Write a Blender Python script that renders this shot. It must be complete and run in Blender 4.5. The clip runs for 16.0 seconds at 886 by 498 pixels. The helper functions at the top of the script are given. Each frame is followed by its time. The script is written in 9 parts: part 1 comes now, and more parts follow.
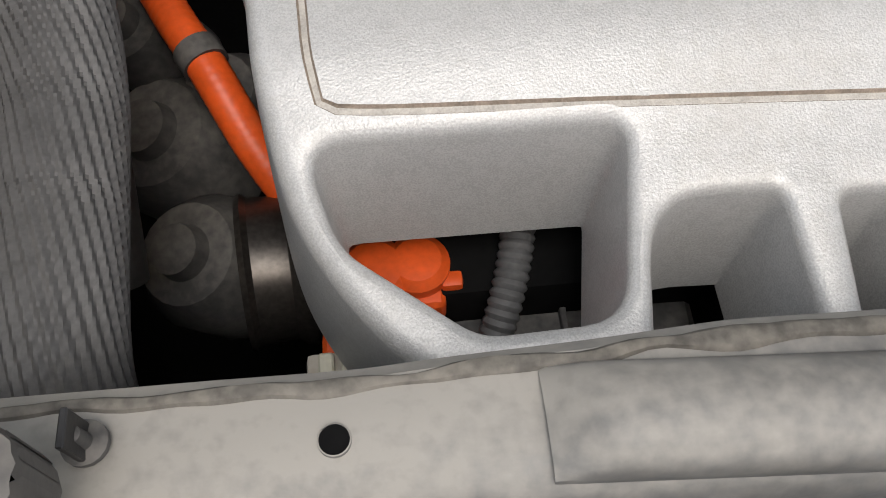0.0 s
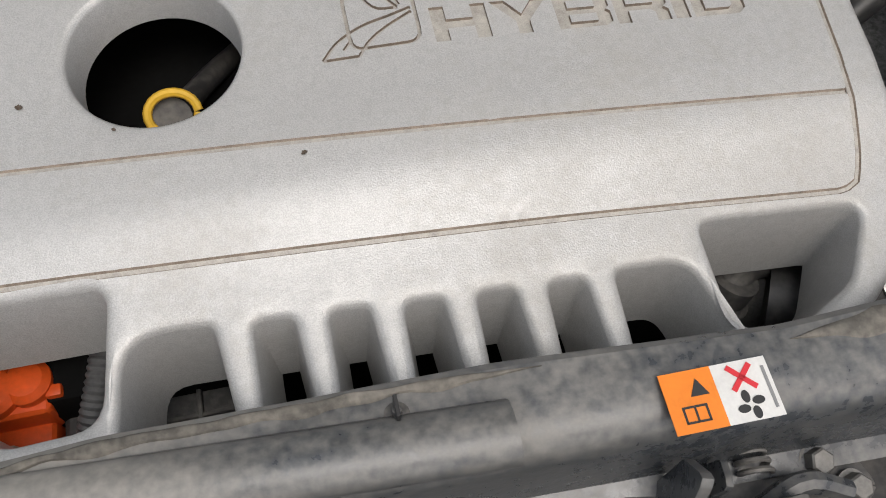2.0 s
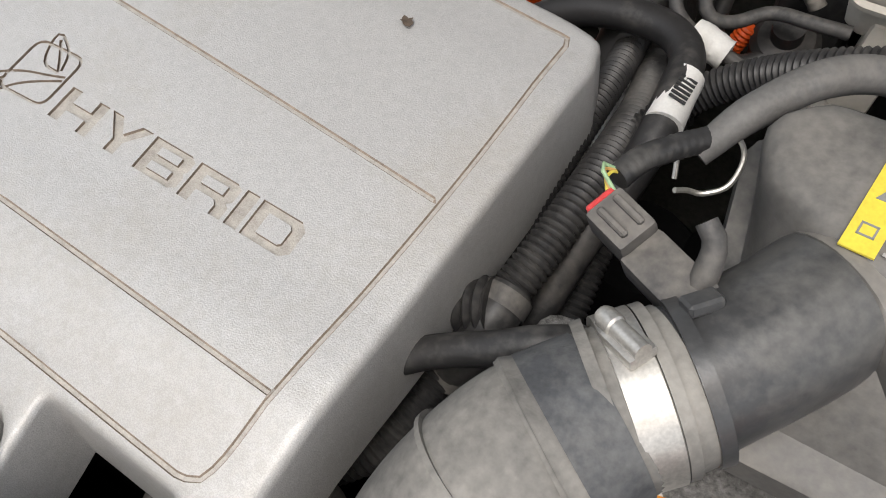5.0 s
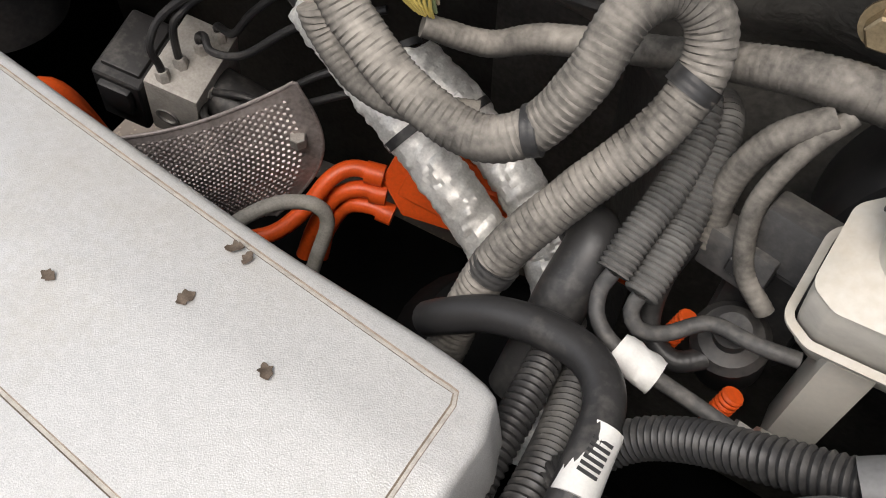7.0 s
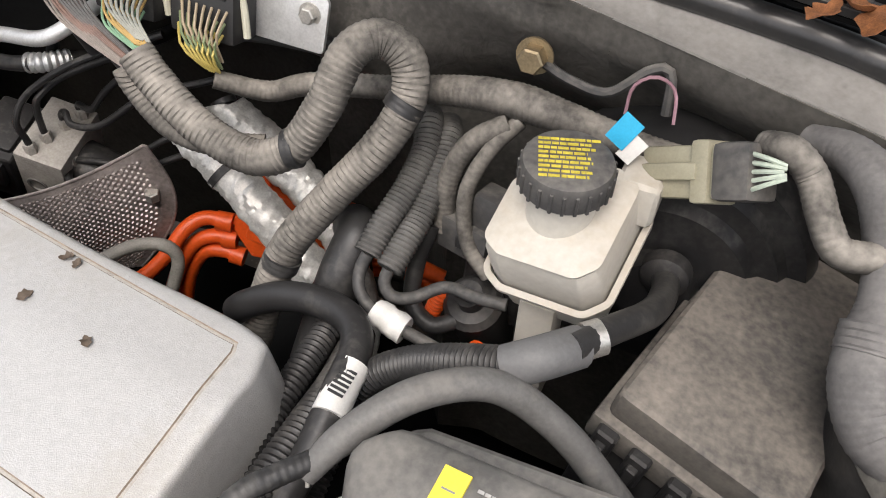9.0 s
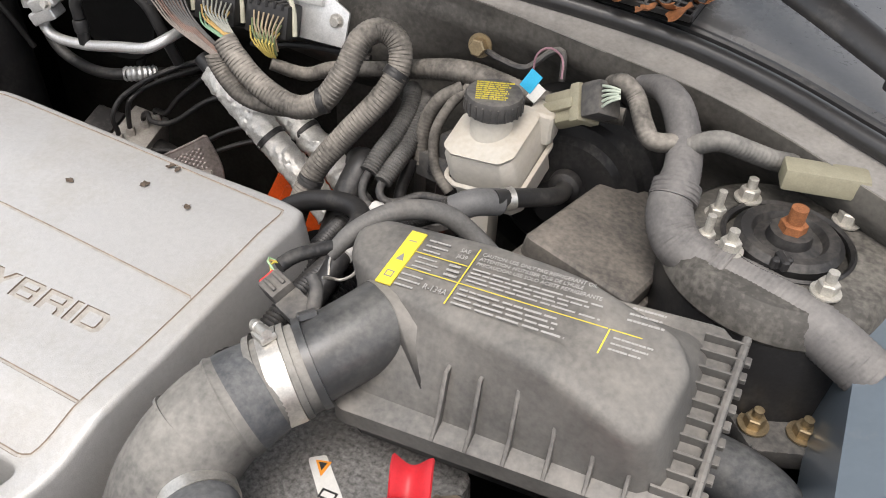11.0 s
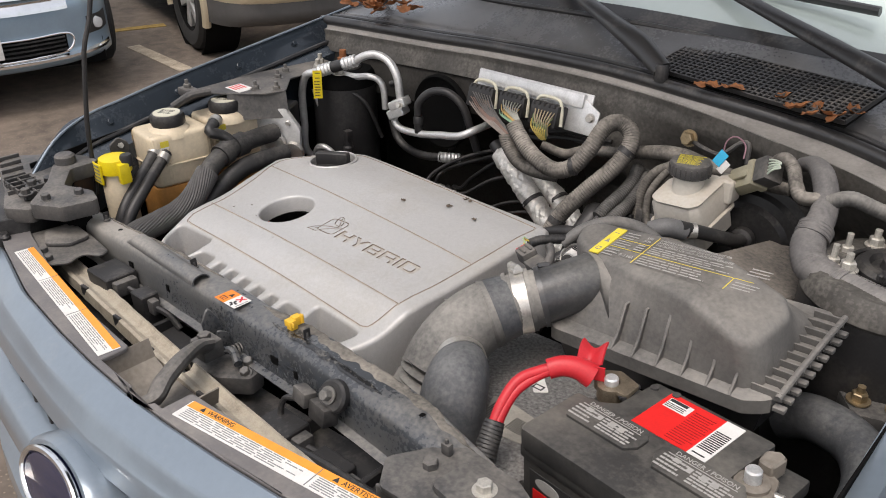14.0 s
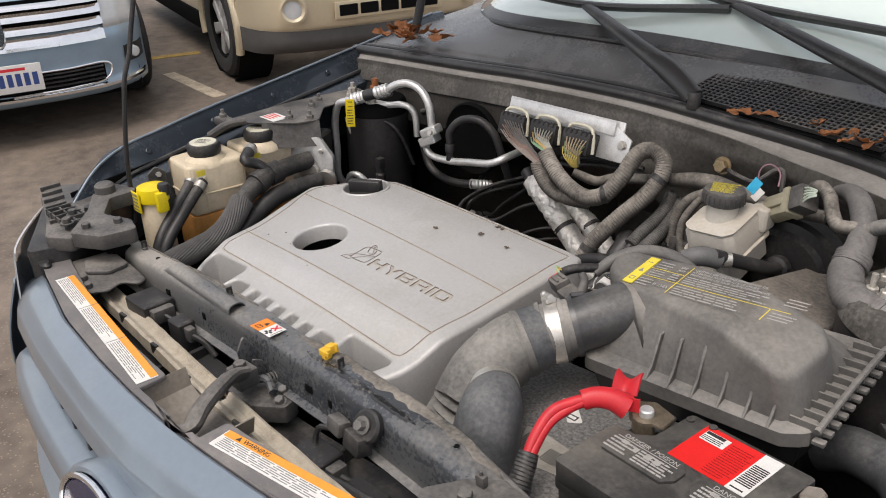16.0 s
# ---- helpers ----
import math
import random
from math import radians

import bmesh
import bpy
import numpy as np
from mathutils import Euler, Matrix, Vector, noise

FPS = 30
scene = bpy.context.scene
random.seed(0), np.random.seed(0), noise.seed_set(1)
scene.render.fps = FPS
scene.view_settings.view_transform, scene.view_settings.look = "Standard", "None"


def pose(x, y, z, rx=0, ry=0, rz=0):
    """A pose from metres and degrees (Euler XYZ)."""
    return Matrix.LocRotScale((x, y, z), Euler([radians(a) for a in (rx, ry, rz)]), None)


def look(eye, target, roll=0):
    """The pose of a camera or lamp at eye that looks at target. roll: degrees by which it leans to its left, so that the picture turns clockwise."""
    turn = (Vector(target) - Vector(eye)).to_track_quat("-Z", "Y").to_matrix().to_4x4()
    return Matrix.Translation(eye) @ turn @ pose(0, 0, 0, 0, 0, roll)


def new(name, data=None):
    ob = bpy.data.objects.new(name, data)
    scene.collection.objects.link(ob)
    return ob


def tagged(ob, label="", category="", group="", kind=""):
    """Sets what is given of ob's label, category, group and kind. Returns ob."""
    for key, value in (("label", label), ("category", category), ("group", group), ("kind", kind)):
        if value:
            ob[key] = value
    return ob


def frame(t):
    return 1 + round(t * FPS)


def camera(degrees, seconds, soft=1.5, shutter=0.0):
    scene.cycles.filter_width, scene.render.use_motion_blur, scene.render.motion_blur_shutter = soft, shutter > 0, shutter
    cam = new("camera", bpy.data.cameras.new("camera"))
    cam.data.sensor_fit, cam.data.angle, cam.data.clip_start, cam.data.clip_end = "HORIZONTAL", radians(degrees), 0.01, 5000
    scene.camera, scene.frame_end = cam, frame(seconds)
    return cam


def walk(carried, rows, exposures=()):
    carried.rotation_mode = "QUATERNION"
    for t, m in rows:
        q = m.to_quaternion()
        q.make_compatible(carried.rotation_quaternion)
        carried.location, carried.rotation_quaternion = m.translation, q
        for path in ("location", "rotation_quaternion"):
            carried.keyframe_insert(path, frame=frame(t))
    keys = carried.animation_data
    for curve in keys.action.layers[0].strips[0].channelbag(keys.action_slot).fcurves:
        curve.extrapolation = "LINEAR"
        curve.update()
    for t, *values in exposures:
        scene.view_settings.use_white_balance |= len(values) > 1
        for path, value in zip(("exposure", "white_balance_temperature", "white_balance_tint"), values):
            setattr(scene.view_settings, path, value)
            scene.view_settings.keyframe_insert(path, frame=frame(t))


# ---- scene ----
cam = camera(57.13, 16.0, soft=1.0)
PATH = [
    (0, (0.0107, -0.0172, 1.1973), (0.1177, 0.4411, 0.3149), 8.50),
    (0.5, (0.0366, -0.0313, 1.2133), (0.2558, 0.4640, 0.3728), 13.41),
    (1, (0.0786, -0.0231, 1.2591), (0.3320, 0.4086, 0.3934), 15.72),
    (1.5, (0.1186, -0.0459, 1.3129), (0.3768, 0.3864, 0.4489), 15.24),
    (2, (0.2015, -0.0649, 1.3646), (0.3954, 0.3887, 0.4946), 11.69),
    (2.5, (0.3521, -0.0720, 1.3538), (0.4365, 0.4279, 0.4919), 5.88),
    (3, (0.4391, -0.0912, 1.3510), (0.4292, 0.4402, 0.5040), 3.61),
    (3.5, (0.5056, -0.1393, 1.3697), (0.4269, 0.3936, 0.5273), 4.46),
    (4, (0.5887, -0.1203, 1.3688), (0.4403, 0.4144, 0.5369), 4.87),
    (4.5, (0.6439, -0.0239, 1.3970), (0.4773, 0.4868, 0.5536), 8.61),
    (5, (0.6948, 0.0949, 1.4082), (0.4424, 0.5492, 0.5539), 2.76),
    (7.5, (0.6520, 0.3121, 1.4480), (0.3622, 0.8283, 0.6420), 0.94),
    (8, (0.6984, 0.2947, 1.4646), (0.4161, 0.8359, 0.6725), 1.12),
    (8.5, (0.7602, 0.2616, 1.4864), (0.4898, 0.8363, 0.7141), 1.64),
    (9, (0.8273, 0.2296, 1.5093), (0.5699, 0.8400, 0.7602), 2.23),
    (9.5, (0.8818, 0.1881, 1.5340), (0.6381, 0.8292, 0.8063), 2.91),
    (10, (0.9179, 0.1102, 1.5506), (0.6817, 0.7779, 0.8446), 3.63),
    (12.5, (1.1809, -0.3984, 1.6185), (0.6985, 0.2902, 1.0769), 2.01),
    (13, (1.2406, -0.4513, 1.6208), (0.7005, 0.2152, 1.1069), 1.31),
    (13.5, (1.2718, -0.4784, 1.6330), (0.6897, 0.1689, 1.1408), 0.55),
    (14, (1.2801, -0.4830, 1.6321), (0.6699, 0.1512, 1.1573), -0.17),
    (14.5, (1.2870, -0.4901, 1.6372), (0.6580, 0.1357, 1.1760), -0.74),
    (15, (1.2793, -0.4948, 1.6396), (0.6415, 0.1276, 1.1860), -0.96),
    (15.5, (1.2766, -0.4939, 1.6421), (0.6340, 0.1258, 1.1914), -1.20),
    (16, (1.2767, -0.4866, 1.6440), (0.6324, 0.1313, 1.1934), -1.31),
]
walk(cam, [(t, look(eye, target, roll)) for t, eye, target, roll in PATH], [(0, 0.26, 6500, 10), (1.5, 0.12, 6500, 10), (2.5, 0.0, 6500, 10), (3.5, 0.25, 6450, 9), (5, 0.32, 6500, 10), (7.5, 0.72, 6550, 11), (10, 0.78, 6550, 12), (12.5, 0.45, 6500, 10), (14, 0.33, 6600, 13), (16, 0.27, 6650, 13)])

# ---- world and light ----
world = bpy.data.worlds.new("sky")
scene.world = world
world.use_nodes = True
wn = world.node_tree.nodes
sky = wn.new("ShaderNodeTexSky")
sky.sky_type = "NISHITA"
sky.sun_disc = False
sky.sun_elevation, sky.sun_rotation = radians(58), radians(165)
sky.air_density, sky.dust_density, sky.ozone_density = 1.0, 6.0, 1.0
wn["Background"].inputs["Strength"].default_value = 0.07
wl = world.node_tree.links.new
wl(sky.outputs["Color"], wn["Background"].inputs["Color"])
cloud = wn.new("ShaderNodeBackground")          # the even white of a closed cloud cover
cloud.inputs["Color"].default_value, cloud.inputs["Strength"].default_value = (0.95, 0.98, 1.0, 1), 0.55
both_skies = wn.new("ShaderNodeAddShader")
wl(wn["Background"].outputs[0], both_skies.inputs[0])
wl(cloud.outputs[0], both_skies.inputs[1])
wl(both_skies.outputs[0], wn["World Output"].inputs["Surface"])
sun = new("sun", bpy.data.lights.new("sun", "SUN"))
sun.data.energy, sun.data.angle, sun.data.color = 1.4, radians(28), (1.0, 0.975, 0.945)
sun.matrix_world = look((0.3, -1.6, 6.0), (0.43, 0.35, 0.9))


# ---- materials ----
def mat(name, color, rough=0.5, metal=0.0, vary=0.25, scale=30.0, bump=0.0, bump_scale=400.0, dust=0.0, dust_color=(0.31, 0.285, 0.25), coat=0.0, transmission=0.0, streak=None, dust_scale=11.0, fine=0.6, pale_end=None, spec=0.4, grit=0.36, crease=0.0, lie=None):
    """Procedural surface: base colour varied at two scales, dust lying on upward faces in patches, and fine relief."""
    m = bpy.data.materials.new(name)
    m.use_nodes = True
    nt = m.node_tree
    n, link = nt.nodes, nt.links.new
    b = n["Principled BSDF"]
    b.inputs["Roughness"].default_value = rough
    b.inputs["Metallic"].default_value = metal
    b.inputs["Specular IOR Level"].default_value = spec
    b.inputs["Coat Weight"].default_value = coat
    b.inputs["Transmission Weight"].default_value = transmission
    co = n.new("ShaderNodeTexCoord")
    src = co.outputs["Object"]
    if streak:
        mp = n.new("ShaderNodeMapping")
        mp.inputs["Scale"].default_value = streak
        link(src, mp.inputs["Vector"])
        src = mp.outputs["Vector"]
    a = n.new("ShaderNodeTexNoise")
    a.inputs["Scale"].default_value, a.inputs["Detail"].default_value, a.inputs["Roughness"].default_value = scale, 6.0, 0.65
    link(src, a.inputs["Vector"])
    f = n.new("ShaderNodeTexNoise")
    f.inputs["Scale"].default_value, f.inputs["Detail"].default_value = scale * 9, 3.0
    link(co.outputs["Object"], f.inputs["Vector"])
    both = n.new("ShaderNodeMath")
    both.operation = "MULTIPLY_ADD"
    link(f.outputs["Fac"], both.inputs[0])
    both.inputs[1].default_value = fine
    link(a.outputs["Fac"], both.inputs[2])
    ramp = n.new("ShaderNodeMapRange")
    ramp.inputs["From Min"].default_value, ramp.inputs["From Max"].default_value = 0.5 + 0.5 * fine - 0.27, 0.5 + 0.5 * fine + 0.27
    ramp.inputs["To Min"].default_value, ramp.inputs["To Max"].default_value = 1 - vary, 1 + vary
    link(both.outputs[0], ramp.inputs["Value"])
    tone = n.new("ShaderNodeMix")
    tone.data_type, tone.blend_type = "RGBA", "MULTIPLY"
    tone.inputs[0].default_value = 1.0
    tone.inputs[6].default_value = (*color, 1)
    link(ramp.outputs["Result"], tone.inputs[7])
    out = tone.outputs[2]
    if dust > 0:
        g = n.new("ShaderNodeNewGeometry")
        sep = n.new("ShaderNodeSeparateXYZ")
        link(g.outputs["Normal"], sep.inputs["Vector"])
        d = n.new("ShaderNodeTexNoise")
        d.inputs["Scale"].default_value, d.inputs["Detail"].default_value, d.inputs["Roughness"].default_value = dust_scale, 8.0, 0.62
        if lie:                      # dust drawn out along one way
            lm_ = n.new("ShaderNodeMapping")
            lm_.inputs["Scale"].default_value = lie
            link(co.outputs["Object"], lm_.inputs["Vector"])
            link(lm_.outputs["Vector"], d.inputs["Vector"])
        else:
            link(co.outputs["Object"], d.inputs["Vector"])
        d2 = n.new("ShaderNodeTexNoise")
        d2.inputs["Scale"].default_value, d2.inputs["Detail"].default_value = 170.0, 5.0
        link(co.outputs["Object"], d2.inputs["Vector"])
        ds = n.new("ShaderNodeMath")
        ds.operation = "MULTIPLY_ADD"
        link(d2.outputs["Fac"], ds.inputs[0])
        ds.inputs[1].default_value = grit
        link(d.outputs["Fac"], ds.inputs[2])
        if pale_end:                     # dust colour laid thicker towards one end of the thing, so paler there: (x full, x none, amount)
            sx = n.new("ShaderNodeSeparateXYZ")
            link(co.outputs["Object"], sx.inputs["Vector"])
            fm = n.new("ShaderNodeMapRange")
            fm.inputs["From Min"].default_value, fm.inputs["From Max"].default_value = pale_end[0], pale_end[1]
            fm.inputs["To Min"].default_value, fm.inputs["To Max"].default_value = pale_end[2], 0.0
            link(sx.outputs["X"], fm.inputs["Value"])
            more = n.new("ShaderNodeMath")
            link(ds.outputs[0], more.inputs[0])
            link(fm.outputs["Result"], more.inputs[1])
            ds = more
        up = n.new("ShaderNodeMapRange")
        up.inputs["From Min"].default_value, up.inputs["From Max"].default_value = -0.25, 0.75
        up.inputs["To Min"].default_value, up.inputs["To Max"].default_value = 0.10, 1.0
        link(sep.outputs["Z"], up.inputs["Value"])
        dm = n.new("ShaderNodeMapRange")
        low = 0.73 + 0.5 * grit - 0.42 * dust
        dm.inputs["From Min"].default_value, dm.inputs["From Max"].default_value = low - 0.08, low + 0.40
        dm.inputs["To Min"].default_value, dm.inputs["To Max"].default_value = 0.12 * dust, min(1.0, 0.55 + 0.5 * dust)
        link(ds.outputs[0], dm.inputs["Value"])
        amount = n.new("ShaderNodeMath")
        amount.operation, amount.use_clamp = "MULTIPLY", True
        link(up.outputs["Result"], amount.inputs[0])
        link(dm.outputs["Result"], amount.inputs[1])
        mix = n.new("ShaderNodeMix")
        mix.data_type = "RGBA"
        link(amount.outputs[0], mix.inputs[0])
        link(out, mix.inputs[6])
        mix.inputs[7].default_value = (*dust_color, 1)
        out = mix.outputs[2]
        rr = n.new("ShaderNodeMapRange")
        rr.inputs["To Min"].default_value, rr.inputs["To Max"].default_value = rough, max(rough, 0.85)
        link(amount.outputs[0], rr.inputs["Value"])
        link(rr.outputs["Result"], b.inputs["Roughness"])
    link(out, b.inputs["Base Color"])
    if bump > 0:
        v = n.new("ShaderNodeTexNoise")
        v.inputs["Scale"].default_value, v.inputs["Detail"].default_value = bump_scale, 2.0
        link(co.outputs["Object"], v.inputs["Vector"])
        bp = n.new("ShaderNodeBump")
        bp.inputs["Strength"].default_value, bp.inputs["Distance"].default_value = bump, 0.0006
        height = v.outputs["Fac"]
        if crease > 0:               # shallow dents and folds under the fine grain
            w = n.new("ShaderNodeTexNoise")
            w.inputs["Scale"].default_value, w.inputs["Detail"].default_value, w.inputs["Distortion"].default_value = 38.0, 3.0, 1.5
            link(co.outputs["Object"], w.inputs["Vector"])
            hw = n.new("ShaderNodeMath")
            hw.operation = "MULTIPLY_ADD"
            link(w.outputs["Fac"], hw.inputs[0])
            hw.inputs[1].default_value = crease
            link(height, hw.inputs[2])
            height = hw.outputs[0]
        link(height, bp.inputs["Height"])
        link(bp.outputs["Normal"], b.inputs["Normal"])
    return m


SILVER = mat("silver_plastic", (0.470, 0.466, 0.455), 0.40, 0.28, 0.11, 150, 0.45, 1000, 0.40, (0.36, 0.33, 0.28), dust_scale=6.0, fine=2.6)
GROOVE = mat("groove_dirt", (0.23, 0.185, 0.145), 0.85, 0, 0.45, 120)
BLACK = mat("black_plastic", (0.016, 0.016, 0.017), 0.45, 0, 0.3, 40, 0.2, 300, 0.38, (0.24, 0.22, 0.195))
# near-black, no sheen: bay shade put into the colour; also serves black parts
DARK = mat("black_and_bay_shade", (0.006, 0.006, 0.006), 0.85, 0, 0.3, 20, spec=0.05)
GREYP = mat("dusty_plastic", (0.040, 0.040, 0.041), 0.5, 0, 0.3, 30, 0.3, 260, 0.62)
BOXP = mat("filter_box_plastic", (0.070, 0.069, 0.067), 0.40, 0, 0.3, 22, 0.35, 260, 0.74, (0.34, 0.317, 0.28), dust_scale=6.0, grit=0.28)
BATP = mat("dusty_battery_plastic", (0.022, 0.022, 0.022), 0.45, 0, 0.3, 40, 0.2, 300, 0.72, (0.20, 0.185, 0.16), dust_scale=7.0, grit=0.3)
RUBBER = mat("rubber_hose", (0.018, 0.018, 0.019), 0.42, 0, 0.25, 50, 0.3, 200, 0.44, (0.22, 0.207, 0.185), spec=0.45)
TUBEP = mat("dark_tube_plastic", (0.040, 0.041, 0.043), 0.30, 0, 0.25, 40, 0.2, 260, 0.44, (0.26, 0.25, 0.225), dust_scale=7.0, spec=0.6)
DUSTRUB = mat("dusty_rubber", (0.055, 0.055, 0.054), 0.6, 0, 0.30, 40, 0.5, 240, 0.88, (0.42, 0.40, 0.36), dust_scale=8.0, spec=0.3, grit=0.26, crease=3.0)
DARKRUB = mat("dark_scuffed_rubber", (0.050, 0.054, 0.060), 0.5, 0, 0.3, 50, 0.4, 240, 0.62, (0.30, 0.295, 0.28), dust_scale=9.0, spec=0.35, grit=0.36, crease=3.0)
TAPE = mat("cloth_tape", (0.046, 0.043, 0.039), 0.62, 0, 0.4, 60, 0.8, 300, 0.78, (0.42, 0.385, 0.335), dust_scale=20.0, spec=0.25)
FUSEP = mat("dusty_fuse_box", (0.065, 0.062, 0.058), 0.6, 0, 0.3, 40, 0.4, 260, 0.78, (0.27, 0.24, 0.205), dust_scale=14.0, grit=0.6)
# insulation black, with the shade of the cavity under the cowl put in
INSUL = mat("insulation_and_shade", (0.036, 0.034, 0.031), 0.85, 0, 0.4, 18, 0.5, 90, 0.30, (0.07, 0.066, 0.06), spec=0.1)
STEEL = mat("bare_steel", (0.55, 0.53, 0.49), 0.38, 0.8, 0.25, 60, 0.1, 300, 0.2)
ALU = mat("aluminium", (0.62, 0.62, 0.61), 0.34, 0.55, 0.2, 50, 0.15, 200, 0.18)
DSTEEL = mat("dull_dusty_steel", (0.17, 0.165, 0.155), 0.5, 0.5, 0.35, 60, 0.2, 300, 0.5)
COWLP = mat("weathered_cowl_plastic", (0.10, 0.10, 0.101), 0.24, 0, 0.2, 20, 0.25, 300, 0.42, (0.21, 0.205, 0.195), dust_scale=5.0, spec=0.6)
FOIL = mat("foil_wrap", (0.53, 0.52, 0.49), 0.40, 0.35, 0.30, 50, 0.5, 70, 0.16)
# paler left end: dust plus the sky's reflection, both put into the colour
PAINTBLK = mat("dark_painted_steel", (0.030, 0.036, 0.044), 0.22, 0, 0.3, 30, 0.2, 260, 0.50, (0.34, 0.318, 0.28), dust_scale=9.0, pale_end=(-0.36, 0.04, 0.42), grit=0.50, crease=1.5, spec=0.65, lie=(0.5, 1.6, 1.0))
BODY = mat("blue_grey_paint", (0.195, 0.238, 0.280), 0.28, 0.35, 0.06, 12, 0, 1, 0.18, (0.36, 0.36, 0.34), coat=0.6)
# darker copy of the body paint, shade of the inner side put into the colour
FENDER = mat("shaded_body_paint", (0.030, 0.040, 0.052), 0.25, 0.2, 0.12, 12, 0, 1, 0.18, (0.12, 0.12, 0.115), coat=0.5)
TRIM = mat("grey_trim_plastic", (0.125, 0.118, 0.118), 0.5, 0, 0.12, 18, 0.25, 400, 0.45)
GOLD = mat("dusty_sand_plastic", (0.33, 0.285, 0.22), 0.8, 0, 0.35, 45, 0.4, 200, 0.7, (0.47, 0.43, 0.35))
ORANGE = mat("orange_high_voltage", (0.66, 0.085, 0.012), 0.4, 0, 0.2, 30, 0.1, 200, 0.12, (0.35, 0.16, 0.08))
RED = mat("red_rubber", (0.50, 0.020, 0.028), 0.42, 0, 0.12, 40, 0.1, 200, 0.06)
WHITE = mat("white_label", (0.66, 0.65, 0.62), 0.55, 0, 0.10, 60)
LORANGE = mat("orange_label", (0.80, 0.22, 0.020), 0.5, 0, 0.08, 60)
LAMBER = mat("amber_label", (0.78, 0.30, 0.035), 0.5, 0, 0.10, 60)
LRED = mat("red_label", (0.66, 0.020, 0.018), 0.4, 0, 0.08, 60)
LYELLOW = mat("yellow_label", (0.70, 0.58, 0.06), 0.5, 0, 0.12, 60)
INK = mat("black_ink", (0.03, 0.03, 0.03), 0.6, 0, 0.1, 60)
PALEINK = mat("pale_ink", (0.36, 0.35, 0.33), 0.6, 0, 0.15, 60)
GREYINK = mat("grey_ink", (0.22, 0.22, 0.22), 0.6, 0, 0.1, 60)
REDINK = mat("red_ink", (0.60, 0.03, 0.04), 0.6, 0, 0.1, 60)
YCLIP = mat("yellow_plastic", (0.70, 0.42, 0.035), 0.5, 0, 0.1, 40, 0, 1, 0.1)
YCAP = mat("bright_yellow_plastic", (0.72, 0.56, 0.010), 0.4, 0, 0.1, 40)
RESV = mat("milky_plastic", (0.493, 0.471, 0.422), 0.4, 0, 0.12, 20, 0.05, 200, 0.72, (0.36, 0.29, 0.20))
TANK = mat("yellowed_tank_plastic", (0.62, 0.53, 0.385), 0.4, 0, 0.15, 14, 0.05, 200, 0.12)
COOLANT = mat("orange_coolant", (0.50, 0.25, 0.075), 0.4, 0, 0.2, 14, 0, 1, 0.05)
BEIGE = mat("beige_connector", (0.30, 0.28, 0.20), 0.5, 0, 0.15, 60, 0.1, 200, 0.25)
CREAM = mat("cream_latch", (0.56, 0.54, 0.43), 0.5, 0, 0.1, 60)
BLUE = mat("blue_tag", (0.03, 0.38, 0.62), 0.5, 0, 0.1, 60)
RUST = mat("rusty_steel", (0.30, 0.12, 0.05), 0.8, 0.3, 0.4, 80, 0.3, 200)
BRASS = mat("zinc_yellow_bolt", (0.33, 0.26, 0.16), 0.45, 0.8, 0.3, 60, 0.1, 200, 0.2)
NUT = mat("zinc_nut", (0.50, 0.48, 0.43), 0.5, 0.5, 0.3, 80, 0.2, 200, 0.4)
INV = mat("cast_aluminium_speckled", (0.20, 0.197, 0.19), 0.55, 0.4, 0.95, 210, 1.0, 260, 0.3)
# opaque and pale: the white sky's reflection is put into the base colour
GLASS = mat("sky_pale_glass", (0.52, 0.60, 0.565), 0.03, 0, 0.03, 5, 0, 1, 0.0, coat=1.0)
CHROME = mat("chrome", (0.80, 0.80, 0.80), 0.12, 1.0, 0.05, 20)
TAN = mat("tan_paint", (0.56, 0.48, 0.34), 0.3, 0.3, 0.05, 8, coat=0.6)
SEDAN = mat("steel_blue_paint", (0.27, 0.36, 0.44), 0.28, 0.35, 0.05, 8, coat=0.6)
TYRE = mat("tyre_rubber", (0.020, 0.020, 0.020), 0.8, 0, 0.3, 30, 0.3, 80, 0.25)
LENS = mat("clear_lamp_lens", (0.55, 0.56, 0.56), 0.1, 0, 0.1, 20, coat=1.0)
LEAF = mat("dead_leaf", (0.24, 0.095, 0.035), 0.75, 0, 0.5, 90, 0.3, 200)
LINE = mat("worn_road_paint", (0.38, 0.32, 0.24), 0.8, 0, 0.45, 9, 0.3, 80)
GRIME = mat("dirty_trim_brown", (0.15, 0.13, 0.105), 0.6, 0, 0.25, 20, 0.1, 200, 0.55)
SEAL = mat("pale_dusty_seal", (0.22, 0.21, 0.195), 0.7, 0, 0.25, 25, 0.2, 200, 0.6, (0.38, 0.36, 0.33))
SEALBLK = mat("black_bonnet_seal", (0.020, 0.020, 0.021), 0.32, 0, 0.3, 30, 0.2, 200, 0.25, spec=0.6)

asphalt = mat("asphalt", (0.140, 0.112, 0.088), 0.75, 0, 0.55, 1.3, 1.0, 60, 0.0)
an, al = asphalt.node_tree.nodes, asphalt.node_tree.links.new
speck = an.new("ShaderNodeTexVoronoi")
speck.inputs["Scale"].default_value = 75.0
aco = an.new("ShaderNodeTexCoord")
al(aco.outputs["Object"], speck.inputs["Vector"])
srmp = an.new("ShaderNodeMapRange")
srmp.inputs["From Min"].default_value, srmp.inputs["From Max"].default_value = 0.0, 0.28
srmp.inputs["To Min"].default_value, srmp.inputs["To Max"].default_value = 0.85, 0.0
